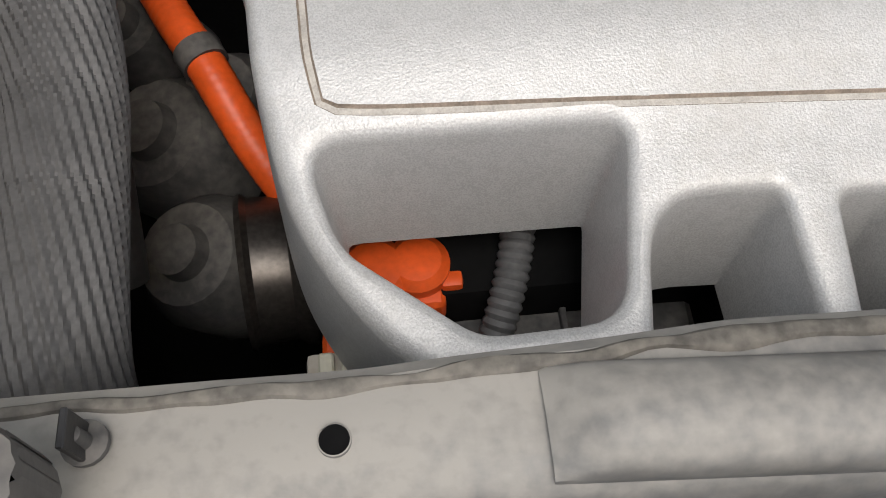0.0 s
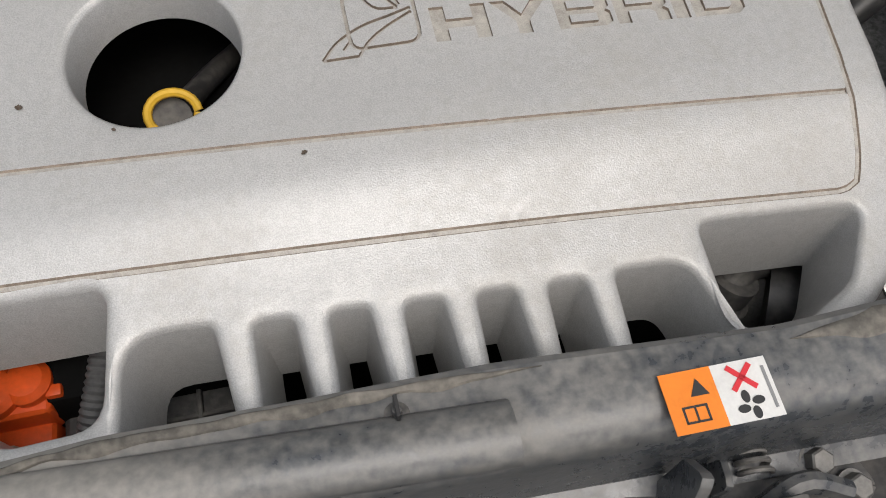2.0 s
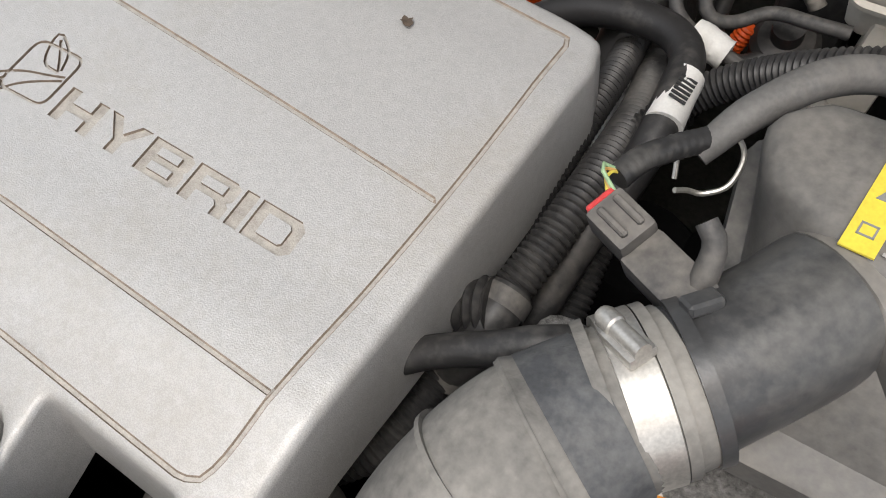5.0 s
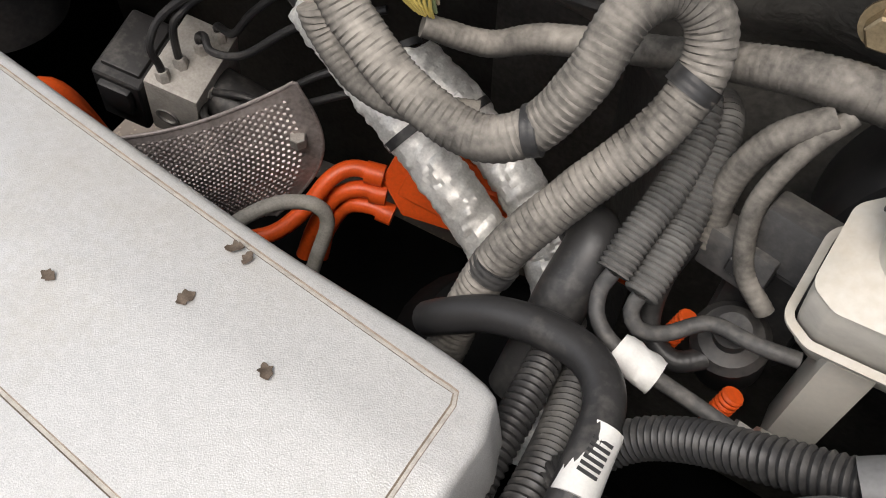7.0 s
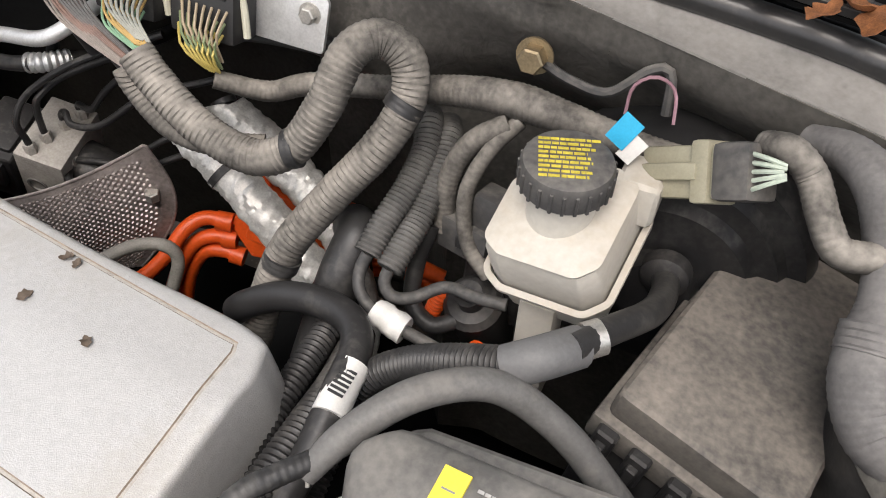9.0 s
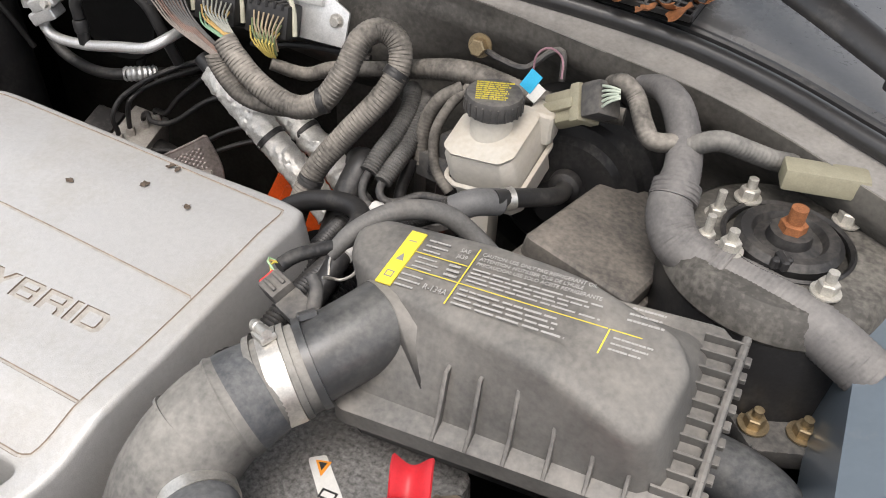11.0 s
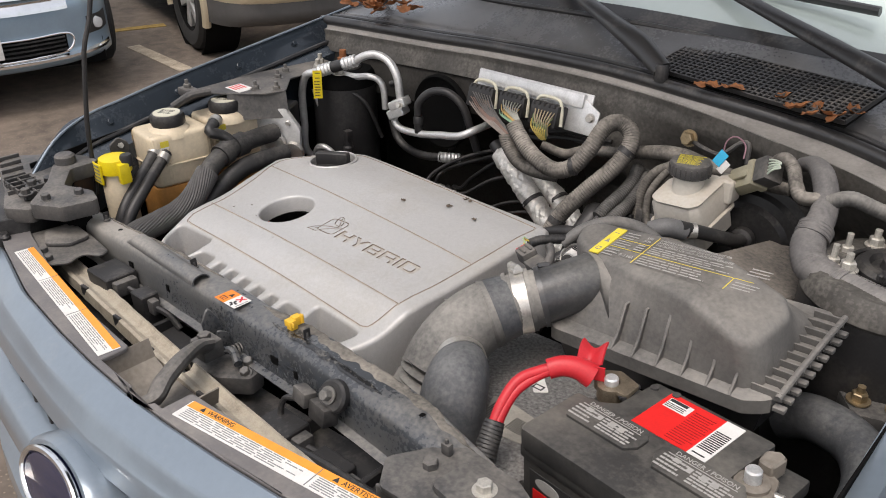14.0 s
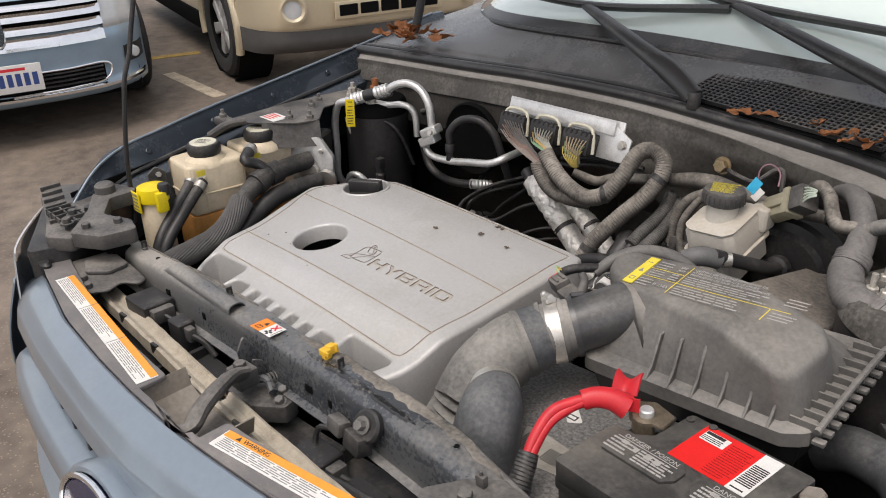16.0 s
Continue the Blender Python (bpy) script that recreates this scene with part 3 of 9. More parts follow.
def build_cover():
    top = offset_loop(OUT, 0.007)
    lips = [offset_loop(h, -0.005) for h in HOLES] + [offset_loop(c, -0.004) for c in CIRC]
    outer, isl, extra = word_loops()
    outer[-1], isl[-1] = ([(x + 0.004, y + 0.0125) for x, y in lp] for lp in (outer[-1], isl[-1]))
    extra = [[(x + 0.004, y + 0.0125) for x, y in lp] for lp in extra]
    loops = [top] + lips + outer + isl + extra
    pts, edges = [], []

    def add_line(line, closed):
        s = len(pts)
        pts.extend(Vector(p) for p in line)
        n = len(line)
        edges.extend((s + i, s + (i + 1) % n) for i in range(n if closed else n - 1))

    for lp in loops:
        add_line(lp, True)
    for g in GROOVES:
        for o in (-0.0019, -0.0011, 0.0011, 0.0019):
            n = len(g)
            row = []
            for i in range(n):
                t = (Vector(g[min(i + 1, n - 1)]) - Vector(g[max(i - 1, 0)])).normalized()
                row.append((g[i][0] - t.y * o, g[i][1] + t.x * o))
            add_line(row, False)
    for i in range(58):
        for j in range(52):
            x, y = -0.085 + i * 0.0118, 0.03 + j * 0.0115
            if inside(top, x, y) and not any(inside(l, x, y) for l in lips):
                pts.append(Vector((x, y)))
    vs, es, fs, _, _, _ = delaunay_2d_cdt(pts, edges, [], 0, 1e-5)
    bm = bmesh.new()

    def sink(x, y):
        d = min(polyline_distance(g, x, y) for g in GROOVES)
        return 0.0012 * max(0.0, min(1.0, (0.0019 - d) / 0.0008))

    up = [bm.verts.new((v.x, v.y, cover_z(v.x, v.y) - sink(v.x, v.y))) for v in vs]
    floor = {}

    def low(i):
        if i not in floor:
            c = up[i].co
            floor[i] = bm.verts.new((c.x, c.y, c.z - 0.0022))
        return floor[i]

    side = {}
    for f in fs:
        cx, cy = sum(vs[i].x for i in f) / 3, sum(vs[i].y for i in f) / 3
        if not inside(top, cx, cy) or any(inside(l, cx, cy) for l in lips):
            continue
        sunk = (any(inside(l, cx, cy) for l in outer) and not any(inside(l, cx, cy) for l in isl)) or any(inside(l, cx, cy) for l in extra)
        face = bm.faces.new([low(i) if sunk else up[i] for i in f])
        gd = min(polyline_distance(g, cx, cy) for g in GROOVES)
        if gd < 0.0018:
            face.material_index = 1 if gd > 0.00105 else 2
        elif sunk:
            face.material_index = 2
        for k in range(3):
            side.setdefault(frozenset((f[k], f[(k + 1) % 3])), []).append((sunk, f[k], f[(k + 1) % 3]))
    for key, us in side.items():
        if len(us) == 2 and us[0][0] != us[1][0]:
            _, a, b = us[0] if not us[0][0] else us[1]
            fc = bm.faces.new((up[b], up[a], low(a), low(b)))
            fc.material_index = 1
    bmesh.ops.delete(bm, geom=[v for v in bm.verts if not v.link_faces], context="VERTS")

    def ring_band(loop, rows, flip):
        rings = []
        for off, drop in rows:
            lp = offset_loop(loop, off) if off else loop
            rings.append([bm.verts.new((x, y, (cover_z(x, y) if drop < 0.006 else cover_z(lx, ly)) - drop)) for (x, y), (lx, ly) in zip(lp, loop)])
        n = len(loop)
        for a, b in zip(rings, rings[1:]):
            for i in range(n):
                q = (a[i], b[i], b[(i + 1) % n], a[(i + 1) % n])
                bm.faces.new(q if flip else q[::-1])

    r = 0.007
    ring_band(OUT, [(r * (1 - math.sin(a)), r * (1 - math.cos(a))) for a in np.radians((0, 22, 45, 68, 90))] + [(-0.002, 0.030), (-0.005, 0.078)], True)
    r = 0.005
    for h in HOLES:
        ring_band(h, [(-r * (1 - math.sin(a)), r * (1 - math.cos(a))) for a in np.radians((0, 30, 60, 90))] + [(0.002, 0.030), (0.006, 0.068)], False)
    r = 0.004
    for h in CIRC:
        ring_band(h, [(-r * (1 - math.sin(a)), r * (1 - math.cos(a))) for a in np.radians((0, 30, 60, 90))] + [(0.001, 0.012), (0.002, 0.030)], False)
    bmesh.ops.remove_doubles(bm, verts=bm.verts, dist=0.00006)
    return bm


# dirt tone, with the letters' inner shadow also put into the colour
SUNK = mat("sunk_dirt_and_shadow", (0.40, 0.375, 0.335), 0.6, 0.15, 0.30, 130, 0.4, 900)
cover = thing("engine_cover", "silver-grey plastic engine cover with a sunk word and grooves", "engine cover", (0.26, 0.3, 0.88), ENGINE)
part("shell", build_cover(), [SILVER, GROOVE, SUNK], cover, "", True, 40)
part("collar", lathe([(0.050, 0.0), (0.0505, 0.004), (0.048, 0.006), (0.0455, 0.004), (0.045, -0.02)], 48, Matrix.Translation((OILH[0], OILH[1], cover_z(*OILH[:2]) - 0.002))), SILVER, cover)

oilcap = thing("oil_filler_cap", "black plastic oil filler cap with a raised grip", "cap", (OILH[0], OILH[1], 0.95), ENGINE)
cz = cover_z(*OILH[:2])
part("disc", lathe([(0, -0.03), (0.036, -0.03), (0.038, -0.012), (0.036, -0.007), (0, -0.005)], 40, Matrix.Translation((OILH[0], OILH[1], cz))), BLACK, oilcap)
part("grip", box(-0.036, 0.036, -0.009, 0.009, -0.008, 0.018, 0.004, 3, pose(OILH[0], OILH[1], cz, 0, 0, 25)), BLACK, oilcap)

# ---- radiator support: the dusty dark panel across the front ----
support = thing("radiator_support", "dusty dark blue-grey steel crossmember, scratched and mud-stained", "crossmember", (0.36, 0.0, 0.90), ENGINE)


def support_section(x):
    """Cross-section rows (y, z) from the rear lip over the top to the front flange."""
    rear = np.interp(x, (-0.13, 0.0, 0.1, 0.28, 0.42, 0.52, 0.62, 0.72, 0.86), (0.058, 0.056, 0.060, 0.056, 0.046, 0.048, 0.042, 0.040, 0.018))
    front = np.interp(x, (-0.13, 0.0, 0.3, 0.6, 0.75, 0.86), (0.020, 0.018, 0.010, -0.006, -0.014, -0.024))
    z = np.interp(x, (-0.13, 0.0, 0.3, 0.6, 0.76, 0.86), (0.992, 0.994, 0.996, 0.998, 0.990, 0.975))
    d = np.interp(x, (-0.13, 0.25, 0.33, 0.6, 0.86), (0.060, 0.062, 0.062, 0.055, 0.055))
    return [(rear + 0.001, z - 0.020), (rear + 0.001, z - 0.004), (rear - 0.003, z), ((rear + front) / 2, z + 0.0008), (front + 0.010, z - 0.001), (front + 0.003, z - 0.005), (front - 0.001, z - 0.012), (front - 0.004, z - d * 0.6), (front - 0.007, z - d), (front - 0.018, z - d - 0.003)]


def support_sheet(u, v):
    x = -0.135 + u * 1.0
    rows = support_section(x)
    k = v * (len(rows) - 1)
    i = min(int(k), len(rows) - 2)
    a, b = rows[i], rows[i + 1]
    w = 0.0012 * noise.noise(Vector((x * 22, v * 5, 0)))
    return (x, a[0] + (b[0] - a[0]) * (k - i), a[1] + (b[1] - a[1]) * (k - i) + w)


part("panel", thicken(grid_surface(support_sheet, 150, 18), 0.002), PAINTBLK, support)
MUDLIP = mat("dried_mud", (0.075, 0.070, 0.062), 0.75, 0, 0.5, 40, 0.6, 200, 0.66, (0.33, 0.30, 0.255), dust_scale=16.0, spec=0.25, grit=0.6)
GLOSSBLK = mat("bare_black_paint", (0.010, 0.011, 0.013), 0.14, 0, 0.3, 60, 0.1, 300, 0.30, (0.30, 0.28, 0.24), dust_scale=30.0, spec=0.6, grit=0.9)


def on_top(x, k, lift=0.0006):
    """A place on the crossmember's top, k from its rear lip (0) to its front edge (1)."""
    r = support_section(x)
    y0, y1 = r[2][0], r[4][0]
    return (x, y0 + (y1 - y0) * k, r[2][1] + 0.0012 * noise.noise(Vector((x * 22, 1.1, 0))) + lift)


def smear(x0, x1, k0, k1, ragged, seed, lift=0.0014):
    """A thin uneven crust on the crossmember's top."""
    def fn(u, v):
        x = x0 + (x1 - x0) * u
        ends = min(1.0, 9 * u, 9 * (1 - u))
        n0, n1 = (ragged * noise.noise(Vector((x * 45, seed + q, 0))) for q in (0, 7))
        mid = (k0 + k1) / 2
        a, b = mid + (k0 + n0 - mid) * ends, mid + (k1 + n1 - mid) * ends
        return on_top(x, min(1.02, max(-0.03, a + (b - a) * v)), lift * (1 - (2 * v - 1) ** 4) + 0.0003)
    return grid_surface(fn, 90, 6)


part("mud_crust", smear(-0.13, 0.30, -0.02, 0.16, 0.10, 1), MUDLIP, support, "pale dried mud along the rear lip")
part("mud_crust", smear(0.42, 0.84, -0.02, 0.42, 0.28, 4), MUDLIP, support, "pale dried mud along the rear lip")
part("bare_streak", smear(0.47, 0.70, 0.66, 0.95, 0.10, 9), GLOSSBLK, support, "bare glossy black streak")
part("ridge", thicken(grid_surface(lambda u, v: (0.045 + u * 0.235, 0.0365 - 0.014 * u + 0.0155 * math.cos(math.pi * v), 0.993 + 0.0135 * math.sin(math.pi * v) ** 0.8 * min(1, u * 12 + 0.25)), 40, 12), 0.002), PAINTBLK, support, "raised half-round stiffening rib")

# ---- bay: firewall, floor, inner walls ----
bay = thing("bay_wall", "grime-covered steel firewall; inner walls near-black, bay shade in their colour", "bay wall", (0.43, 0.76, 0.3), kind="structure")
LIP = [(-0.36, 0.792, 1.165), (-0.30, 0.800, 1.168), (0.0, 0.815, 1.178), (0.20, 0.820, 1.188), (0.45, 0.812, 1.196), (0.677, 0.785, 1.196), (0.818, 0.782, 1.188), (0.917, 0.775, 1.180), (1.02, 0.745, 1.170), (1.12, 0.695, 1.160), (1.24, 0.630, 1.150)]
lip_path = spline(LIP, 0.02)
NL = len(lip_path)


def ledge(x):
    """How far the flat flange under the seal stands out: broad near the strut tower, narrow elsewhere."""
    k = min(1.0, max(0.0, (x - 0.62) / 0.28))
    return 0.12 + 0.88 * k * k * (3 - 2 * k)


def firewall_sheet(u, v):
    p = lip_path[min(int(u * (NL - 1)), NL - 1)]
    drop = (0.0, 0.015, 0.05, 0.10, 0.16, 0.24, 0.40, 0.75)
    k = v * 7
    i = min(int(k), 6)
    d = drop[i] + (drop[i + 1] - drop[i]) * (k - i)
    w = 0.006 * noise.noise(Vector((p.x * 7, d * 9, 3)))
    back = 0.075 * min(1.0, max(0.0, (p.x - 0.50) / 0.15)) * min(1.0, max(0.0, d - 0.03) / 0.10)
    # the wall steps back low down behind the engine
    back = max(back, 0.20 * min(1.0, max(0.0, (0.62 - p.x) / 0.12)) * min(1.0, max(0.0, d - 0.12) / 0.14))
    return (p.x, p.y - 0.014 - 0.038 * max(ledge(p.x), min(1.0, d / 0.09)) + back + w, p.z - 0.010 - d)


# paler towards the right end, darker towards the left
GRIMEW = mat("grimy_firewall", (0.055, 0.052, 0.047), 0.6, 0, 0.5, 14, 0.8, 130, 0.47, (0.34, 0.318, 0.278), spec=0.3, grit=0.55, crease=3.0, dust_scale=8.0, pale_end=(0.80, 0.38, 0.46))
US = next(i for i, p in enumerate(lip_path) if p.x > 0.32) / (NL - 1)
VS = 1.9 / 7
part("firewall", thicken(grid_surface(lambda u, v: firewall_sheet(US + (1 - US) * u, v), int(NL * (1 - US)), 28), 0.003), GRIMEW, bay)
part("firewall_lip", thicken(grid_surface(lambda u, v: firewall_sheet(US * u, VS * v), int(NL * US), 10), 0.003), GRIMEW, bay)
# this sheet's dark colour also stands for the shaded cavity below the lip
part("insulation", thicken(grid_surface(lambda u, v: (lambda q: (q[0], q[1] + 0.010, q[2]))(firewall_sheet(US * u, VS + (1 - VS) * v)), int(NL * US), 18), 0.004), INSUL, bay, "black sound insulation mat, the dark cavity's shade in its colour")
# inner walls and floor get their deep shade from the near-black colour
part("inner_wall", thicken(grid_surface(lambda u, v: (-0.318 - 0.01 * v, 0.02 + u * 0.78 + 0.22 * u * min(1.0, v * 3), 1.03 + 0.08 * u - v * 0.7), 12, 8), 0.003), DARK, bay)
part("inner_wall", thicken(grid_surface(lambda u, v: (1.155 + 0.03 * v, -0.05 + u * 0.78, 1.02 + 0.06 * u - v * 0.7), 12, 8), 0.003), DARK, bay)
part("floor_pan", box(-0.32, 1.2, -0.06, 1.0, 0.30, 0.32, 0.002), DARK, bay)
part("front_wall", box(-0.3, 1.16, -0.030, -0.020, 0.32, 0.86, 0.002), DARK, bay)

# block coloured near-black in place of the shade under the cover
engine = thing("engine_block", "near-black engine under the cover, deep shade in its colour", "engine", (0.26, 0.3, 0.5), ENGINE)
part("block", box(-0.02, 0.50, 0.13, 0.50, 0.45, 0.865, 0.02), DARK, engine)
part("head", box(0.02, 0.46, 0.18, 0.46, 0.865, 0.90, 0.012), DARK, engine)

# ---- cowl, seal, vent, windscreen ----
cowl = thing("cowl_panel", "dusty dark grey plastic cowl panel under the windscreen", "cowl", (0.43, 0.85, 1.17), kind="structure")


def cowl_sheet(u, v):
    p = lip_path[min(int(u * (NL - 1)), NL - 1)]
    far_y = 0.945 + 0.90 * (p.x - 0.43) ** 4
    rows = [(p.y + 0.012, p.z + 0.004), (p.y + 0.03, p.z + 0.008), (p.y + 0.042, p.z + 0.020), (p.y + 0.8 * (far_y - p.y), p.z + 0.052), (far_y, p.z + 0.068)]
    k = v * 4
    i = min(int(k), 3)
    return (p.x, rows[i][0] + (rows[i + 1][0] - rows[i][0]) * (k - i), rows[i][1] + (rows[i + 1][1] - rows[i][1]) * (k - i))


part("panel", thicken(grid_surface(cowl_sheet, NL - 1, 24), 0.003), COWLP, cowl)
part("seal", tube([(x, y - 0.002, z + 0.008) for x, y, z in LIP], 0.0115, 12, 0.02), SEALBLK, cowl, "black rubber bonnet seal")
part("seal_lip", tube([(x, y + 0.022, z + 0.014) for x, y, z in LIP], 0.0065, 10, 0.02), SEALBLK, cowl)
part("flange", thicken(grid_surface(lambda u, v: (lambda p: (p.x, p.y - 0.008 - (0.008 + 0.038 * ledge(p.x)) * v, p.z - 0.001 - 0.008 * v - 0.003 * math.sin(math.pi * v)))(lip_path[min(int(u * (NL - 1)), NL - 1)]), NL - 1, 5), 0.002), SEAL, cowl, "pale dusty steel flange")

vent = thing("cowl_vent", "black plastic air intake grid with dry leaves lying in it", "vent", (0.74, 0.83, 1.21), kind="structure")
vm = plane_at((0.549, 0.815, 1.2262), (0.362, -0.052, -0.003), (0.0, 0.115, 0.022))
VX, VY = 0.366, 0.118
part("backing", box(0, VX, 0, VY, -0.012, -0.008, 0, m=vm), DARK, vent)
for i in range(35):
    x = i * VX / 34
    part("bar", box(x - 0.0018, x + 0.0018, 0, VY, -0.006, 0.002, 0.0006, 1, vm), BLACK, vent)
for j in range(12):
    y = j * VY / 11
    part("bar", box(0, VX, y - 0.002, y + 0.002, -0.006, 0.0015, 0.0006, 1, vm), BLACK, vent)

wind = thing("windscreen", "pale green tinted windscreen, the white sky's reflection put into its opaque colour", "windscreen", (0.43, 1.02, 1.25), kind="structure")
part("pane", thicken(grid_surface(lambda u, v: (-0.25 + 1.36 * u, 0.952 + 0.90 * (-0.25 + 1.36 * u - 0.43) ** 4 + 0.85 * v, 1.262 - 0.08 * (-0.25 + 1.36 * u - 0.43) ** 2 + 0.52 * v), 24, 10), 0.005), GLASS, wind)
part("frit_band", grid_surface(lambda u, v: (-0.25 + 1.36 * u, 0.954 + 0.90 * (-0.25 + 1.36 * u - 0.43) ** 4 + 0.028 * v, 1.2665 - 0.08 * (-0.25 + 1.36 * u - 0.43) ** 2 + 0.0171 * v), 24, 2), SEALBLK, wind, "black printed border of the glass")
part("edge_seal", tube([(x, 0.946 + 0.90 * (x - 0.43) ** 4, 1.262 - 0.08 * (x - 0.43) ** 2) for x in np.linspace(-0.25, 1.11, 9)], 0.006, 8, 0.02), RUBBER, wind)

for wi, (pv, mid, tip, b0, b1) in enumerate([((0.587, 0.790, 1.232), (0.435, 0.865, 1.275), (0.19, 1.00, 1.315), (0.50, 1.05, 1.335), (-0.15, 1.02, 1.33)),
                                           ((1.12, 0.72, 1.235), (0.90, 0.88, 1.275), (0.50, 1.06, 1.345), (0.84, 1.05, 1.328), (0.30, 1.10, 1.372))]):
    w = thing("windscreen_wiper", "matt black wiper arm and blade resting on the windscreen", "wiper", pv, group="windscreen wipers")
    part("arm", tube([pv, tuple((Vector(pv) + Vector(mid)) / 2 + Vector((0, 0, 0.006))), mid, tip], [0.017, 0.021, 0.017, 0.010], 12, 0.01, flat=0.6), SEALBLK, w)
    part("pivot", lathe([(0, -0.02), (0.012, -0.02), (0.013, 0.004), (0.010, 0.009), (0, 0.010)], 20, Matrix.Translation(pv)), BLACK, w)
    part("blade", tube([b0, tip, b1], 0.0075, 8, 0.02, flat=1.4), SEALBLK, w)

# ---- fenders ----
def edge_y(y):
    return (float(np.interp(y, (-0.06, 0.047, 0.123, 0.341, 0.818, 1.05), (0.965, 1.043, 1.078, 1.118, 1.186, 1.225))))


def fender(sign, cx):
    prof = [(0.070, -0.170), (0.062, -0.070), (0.045, -0.060), (0.030, -0.052), (0.012, -0.012), (0.004, -0.002), (-0.006, 0.0), (-0.016, -0.006), (-0.050, -0.05), (-0.085, -0.18), (-0.10, -0.45), (-0.10, -0.85)]

    def fn(u, v):
        y = -0.06 + u * 1.15
        k = v * (len(prof) - 1)
        i = min(int(k), len(prof) - 2)
        a, b = prof[i], prof[i + 1]
        x, z = a[0] + (b[0] - a[0]) * (k - i), a[1] + (b[1] - a[1]) * (k - i)
        pull = 0.10 * max(0, 0.12 - y) / 0.18
        return (cx + sign * (x + pull), y, edge_y(y) + z)
    return thicken(grid_surface(fn, 60, 33), 0.002)


fl = thing("front_fender", "blue-grey painted fender, shade put into its dark colour, with a glossy folded edge", "fender", (-0.36, 0.4, 0.4))
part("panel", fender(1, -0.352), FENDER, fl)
# bead in the lighter paint draws the reflection line along the edge
part("edge_reflection", tube([(-0.352 + 0.004 + 0.10 * max(0, 0.12 - y) / 0.18, y, edge_y(y) + 0.001) for y in np.linspace(0.0, 1.05, 14)], 0.0028, 8, 0.02), BODY, fl, "light-blue reflection line on the folded edge, drawn as a paler bead")
part("seal", tube([(-0.352 + 0.034, y, edge_y(y) - 0.050) for y in np.linspace(0.06, 0.98, 12)], 0.006, 8, 0.02), SEALBLK, fl, "black rubber edge strip")
for y in (0.20, 0.36, 0.52, 0.68, 0.84):
    part("bolt", hexbolt((-0.352 + 0.020, y, edge_y(y) - 0.026), (0.8, 0, 0.6), 0.006, 0.003, 0.009), FENDER, fl)
fr = thing("front_fender", "blue-grey painted fender edge beside the battery", "fender", (1.2, 0.4, 0.4))
part("panel", fender(-1, 1.212), BODY, fr)

# ---- strut towers ----
def strut_tower(cx, cy, cz, label, nuts, skin, k=1.0, studs=()):
    at = Matrix.Translation((cx, cy, cz)) @ Matrix.Diagonal((k, k, 1, 1))
    t = thing("strut_tower", label, "strut tower", (cx, cy, cz - 0.3), group="strut towers")
    part("tower", lathe([(0.113, -0.034), (0.115, -0.030), (0.108, -0.008), (0.098, 0.0), (0.062, 0.002), (0.060, -0.010), (0.0, -0.012)], 48, at), skin, t)
    part("side", lathe([(0.120, -0.30), (0.112, -0.034), (0.0, -0.034)], 48, at), BLACK, t, "black side of the tower")
    part("bearing", lathe([(0.050, -0.010), (0.052, 0.006), (0.046, 0.012), (0.036, 0.011), (0.032, 0.004), (0.022, 0.006), (0.020, 0.016), (0.0, 0.017)], 40, at), BLACK, t, "black rubber strut bearing")
    part("ring", lathe([(0.062, 0.0), (0.0635, 0.004), (0.061, 0.006), (0.058, 0.003), (0.058, -0.002)], 48, at), BLACK, t)
    part("rod_nut", join(hexbolt((cx, cy, cz + 0.020), r=0.013, h=0.006), lathe([(0, 0), (0.008, 0), (0.008, 0.02), (0, 0.021)], 16, Matrix.Translation((cx, cy, cz + 0.022)))), RUST, t, "rusty orange strut rod end")
    for nx, ny in nuts:
        part("nut", join(hexbolt((nx, ny, cz + 0.010), r=0.010, h=0.007, washer=0.014), lathe([(0, 0), (0.005, 0), (0.005, 0.014), (0, 0.015)], 12, Matrix.Translation((nx, ny, cz + 0.014)))), NUT, t, "pale zinc nut on a stud")
    for nx, ny in studs:
        part("stud", join(hexbolt((nx, ny, cz + 0.004), r=0.0085, h=0.005, washer=0.012), lathe([(0, 0), (0.0042, 0), (0.0042, 0.022), (0, 0.023)], 12, Matrix.Translation((nx, ny, cz + 0.006)))), NUT, t, "bare threaded stud with a pale nut")
    return t


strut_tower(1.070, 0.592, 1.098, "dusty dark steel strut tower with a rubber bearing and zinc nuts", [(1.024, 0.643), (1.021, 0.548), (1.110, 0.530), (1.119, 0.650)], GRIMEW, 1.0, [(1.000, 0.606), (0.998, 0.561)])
# near-black skin: this tower sinks into shade by colour alone
strut_tower(-0.195, 0.715, 1.100, "near-black strut tower behind the coolant tanks, shade in its colour", [(-0.215, 0.655), (-0.25, 0.69), (-0.15, 0.665)], DARK, 0.66)

# ---- battery ----
BAT = ENGINE @ Matrix.Translation((0.883, 0.202, 0.0)) @ pose(0, 0, 0, 0, 0, -7)
bat = thing("car_battery", "dusty black car battery with a red label and danger plates", "battery", (0.10, -0.045, 0.80), BAT)
part("case", box(-0.018, 0.222, -0.128, 0.044, 0.80, 0.955, 0.006), BATP, bat)
part("lid", prism(rpoly([(-0.020, -0.130), (0.180, -0.130), (0.180, -0.012), (0.184, 0.046), (0.030, 0.046), (0.026, -0.018), (0.006, -0.034), (-0.020, -0.034)], 0.006, 3, 0.05), 0.950, 0.980, 0.0025), BATP, bat)
part("lid_shelf", box(-0.020, 0.224, -0.130, 0.046, 0.940, 0.958, 0.004), BATP, bat)
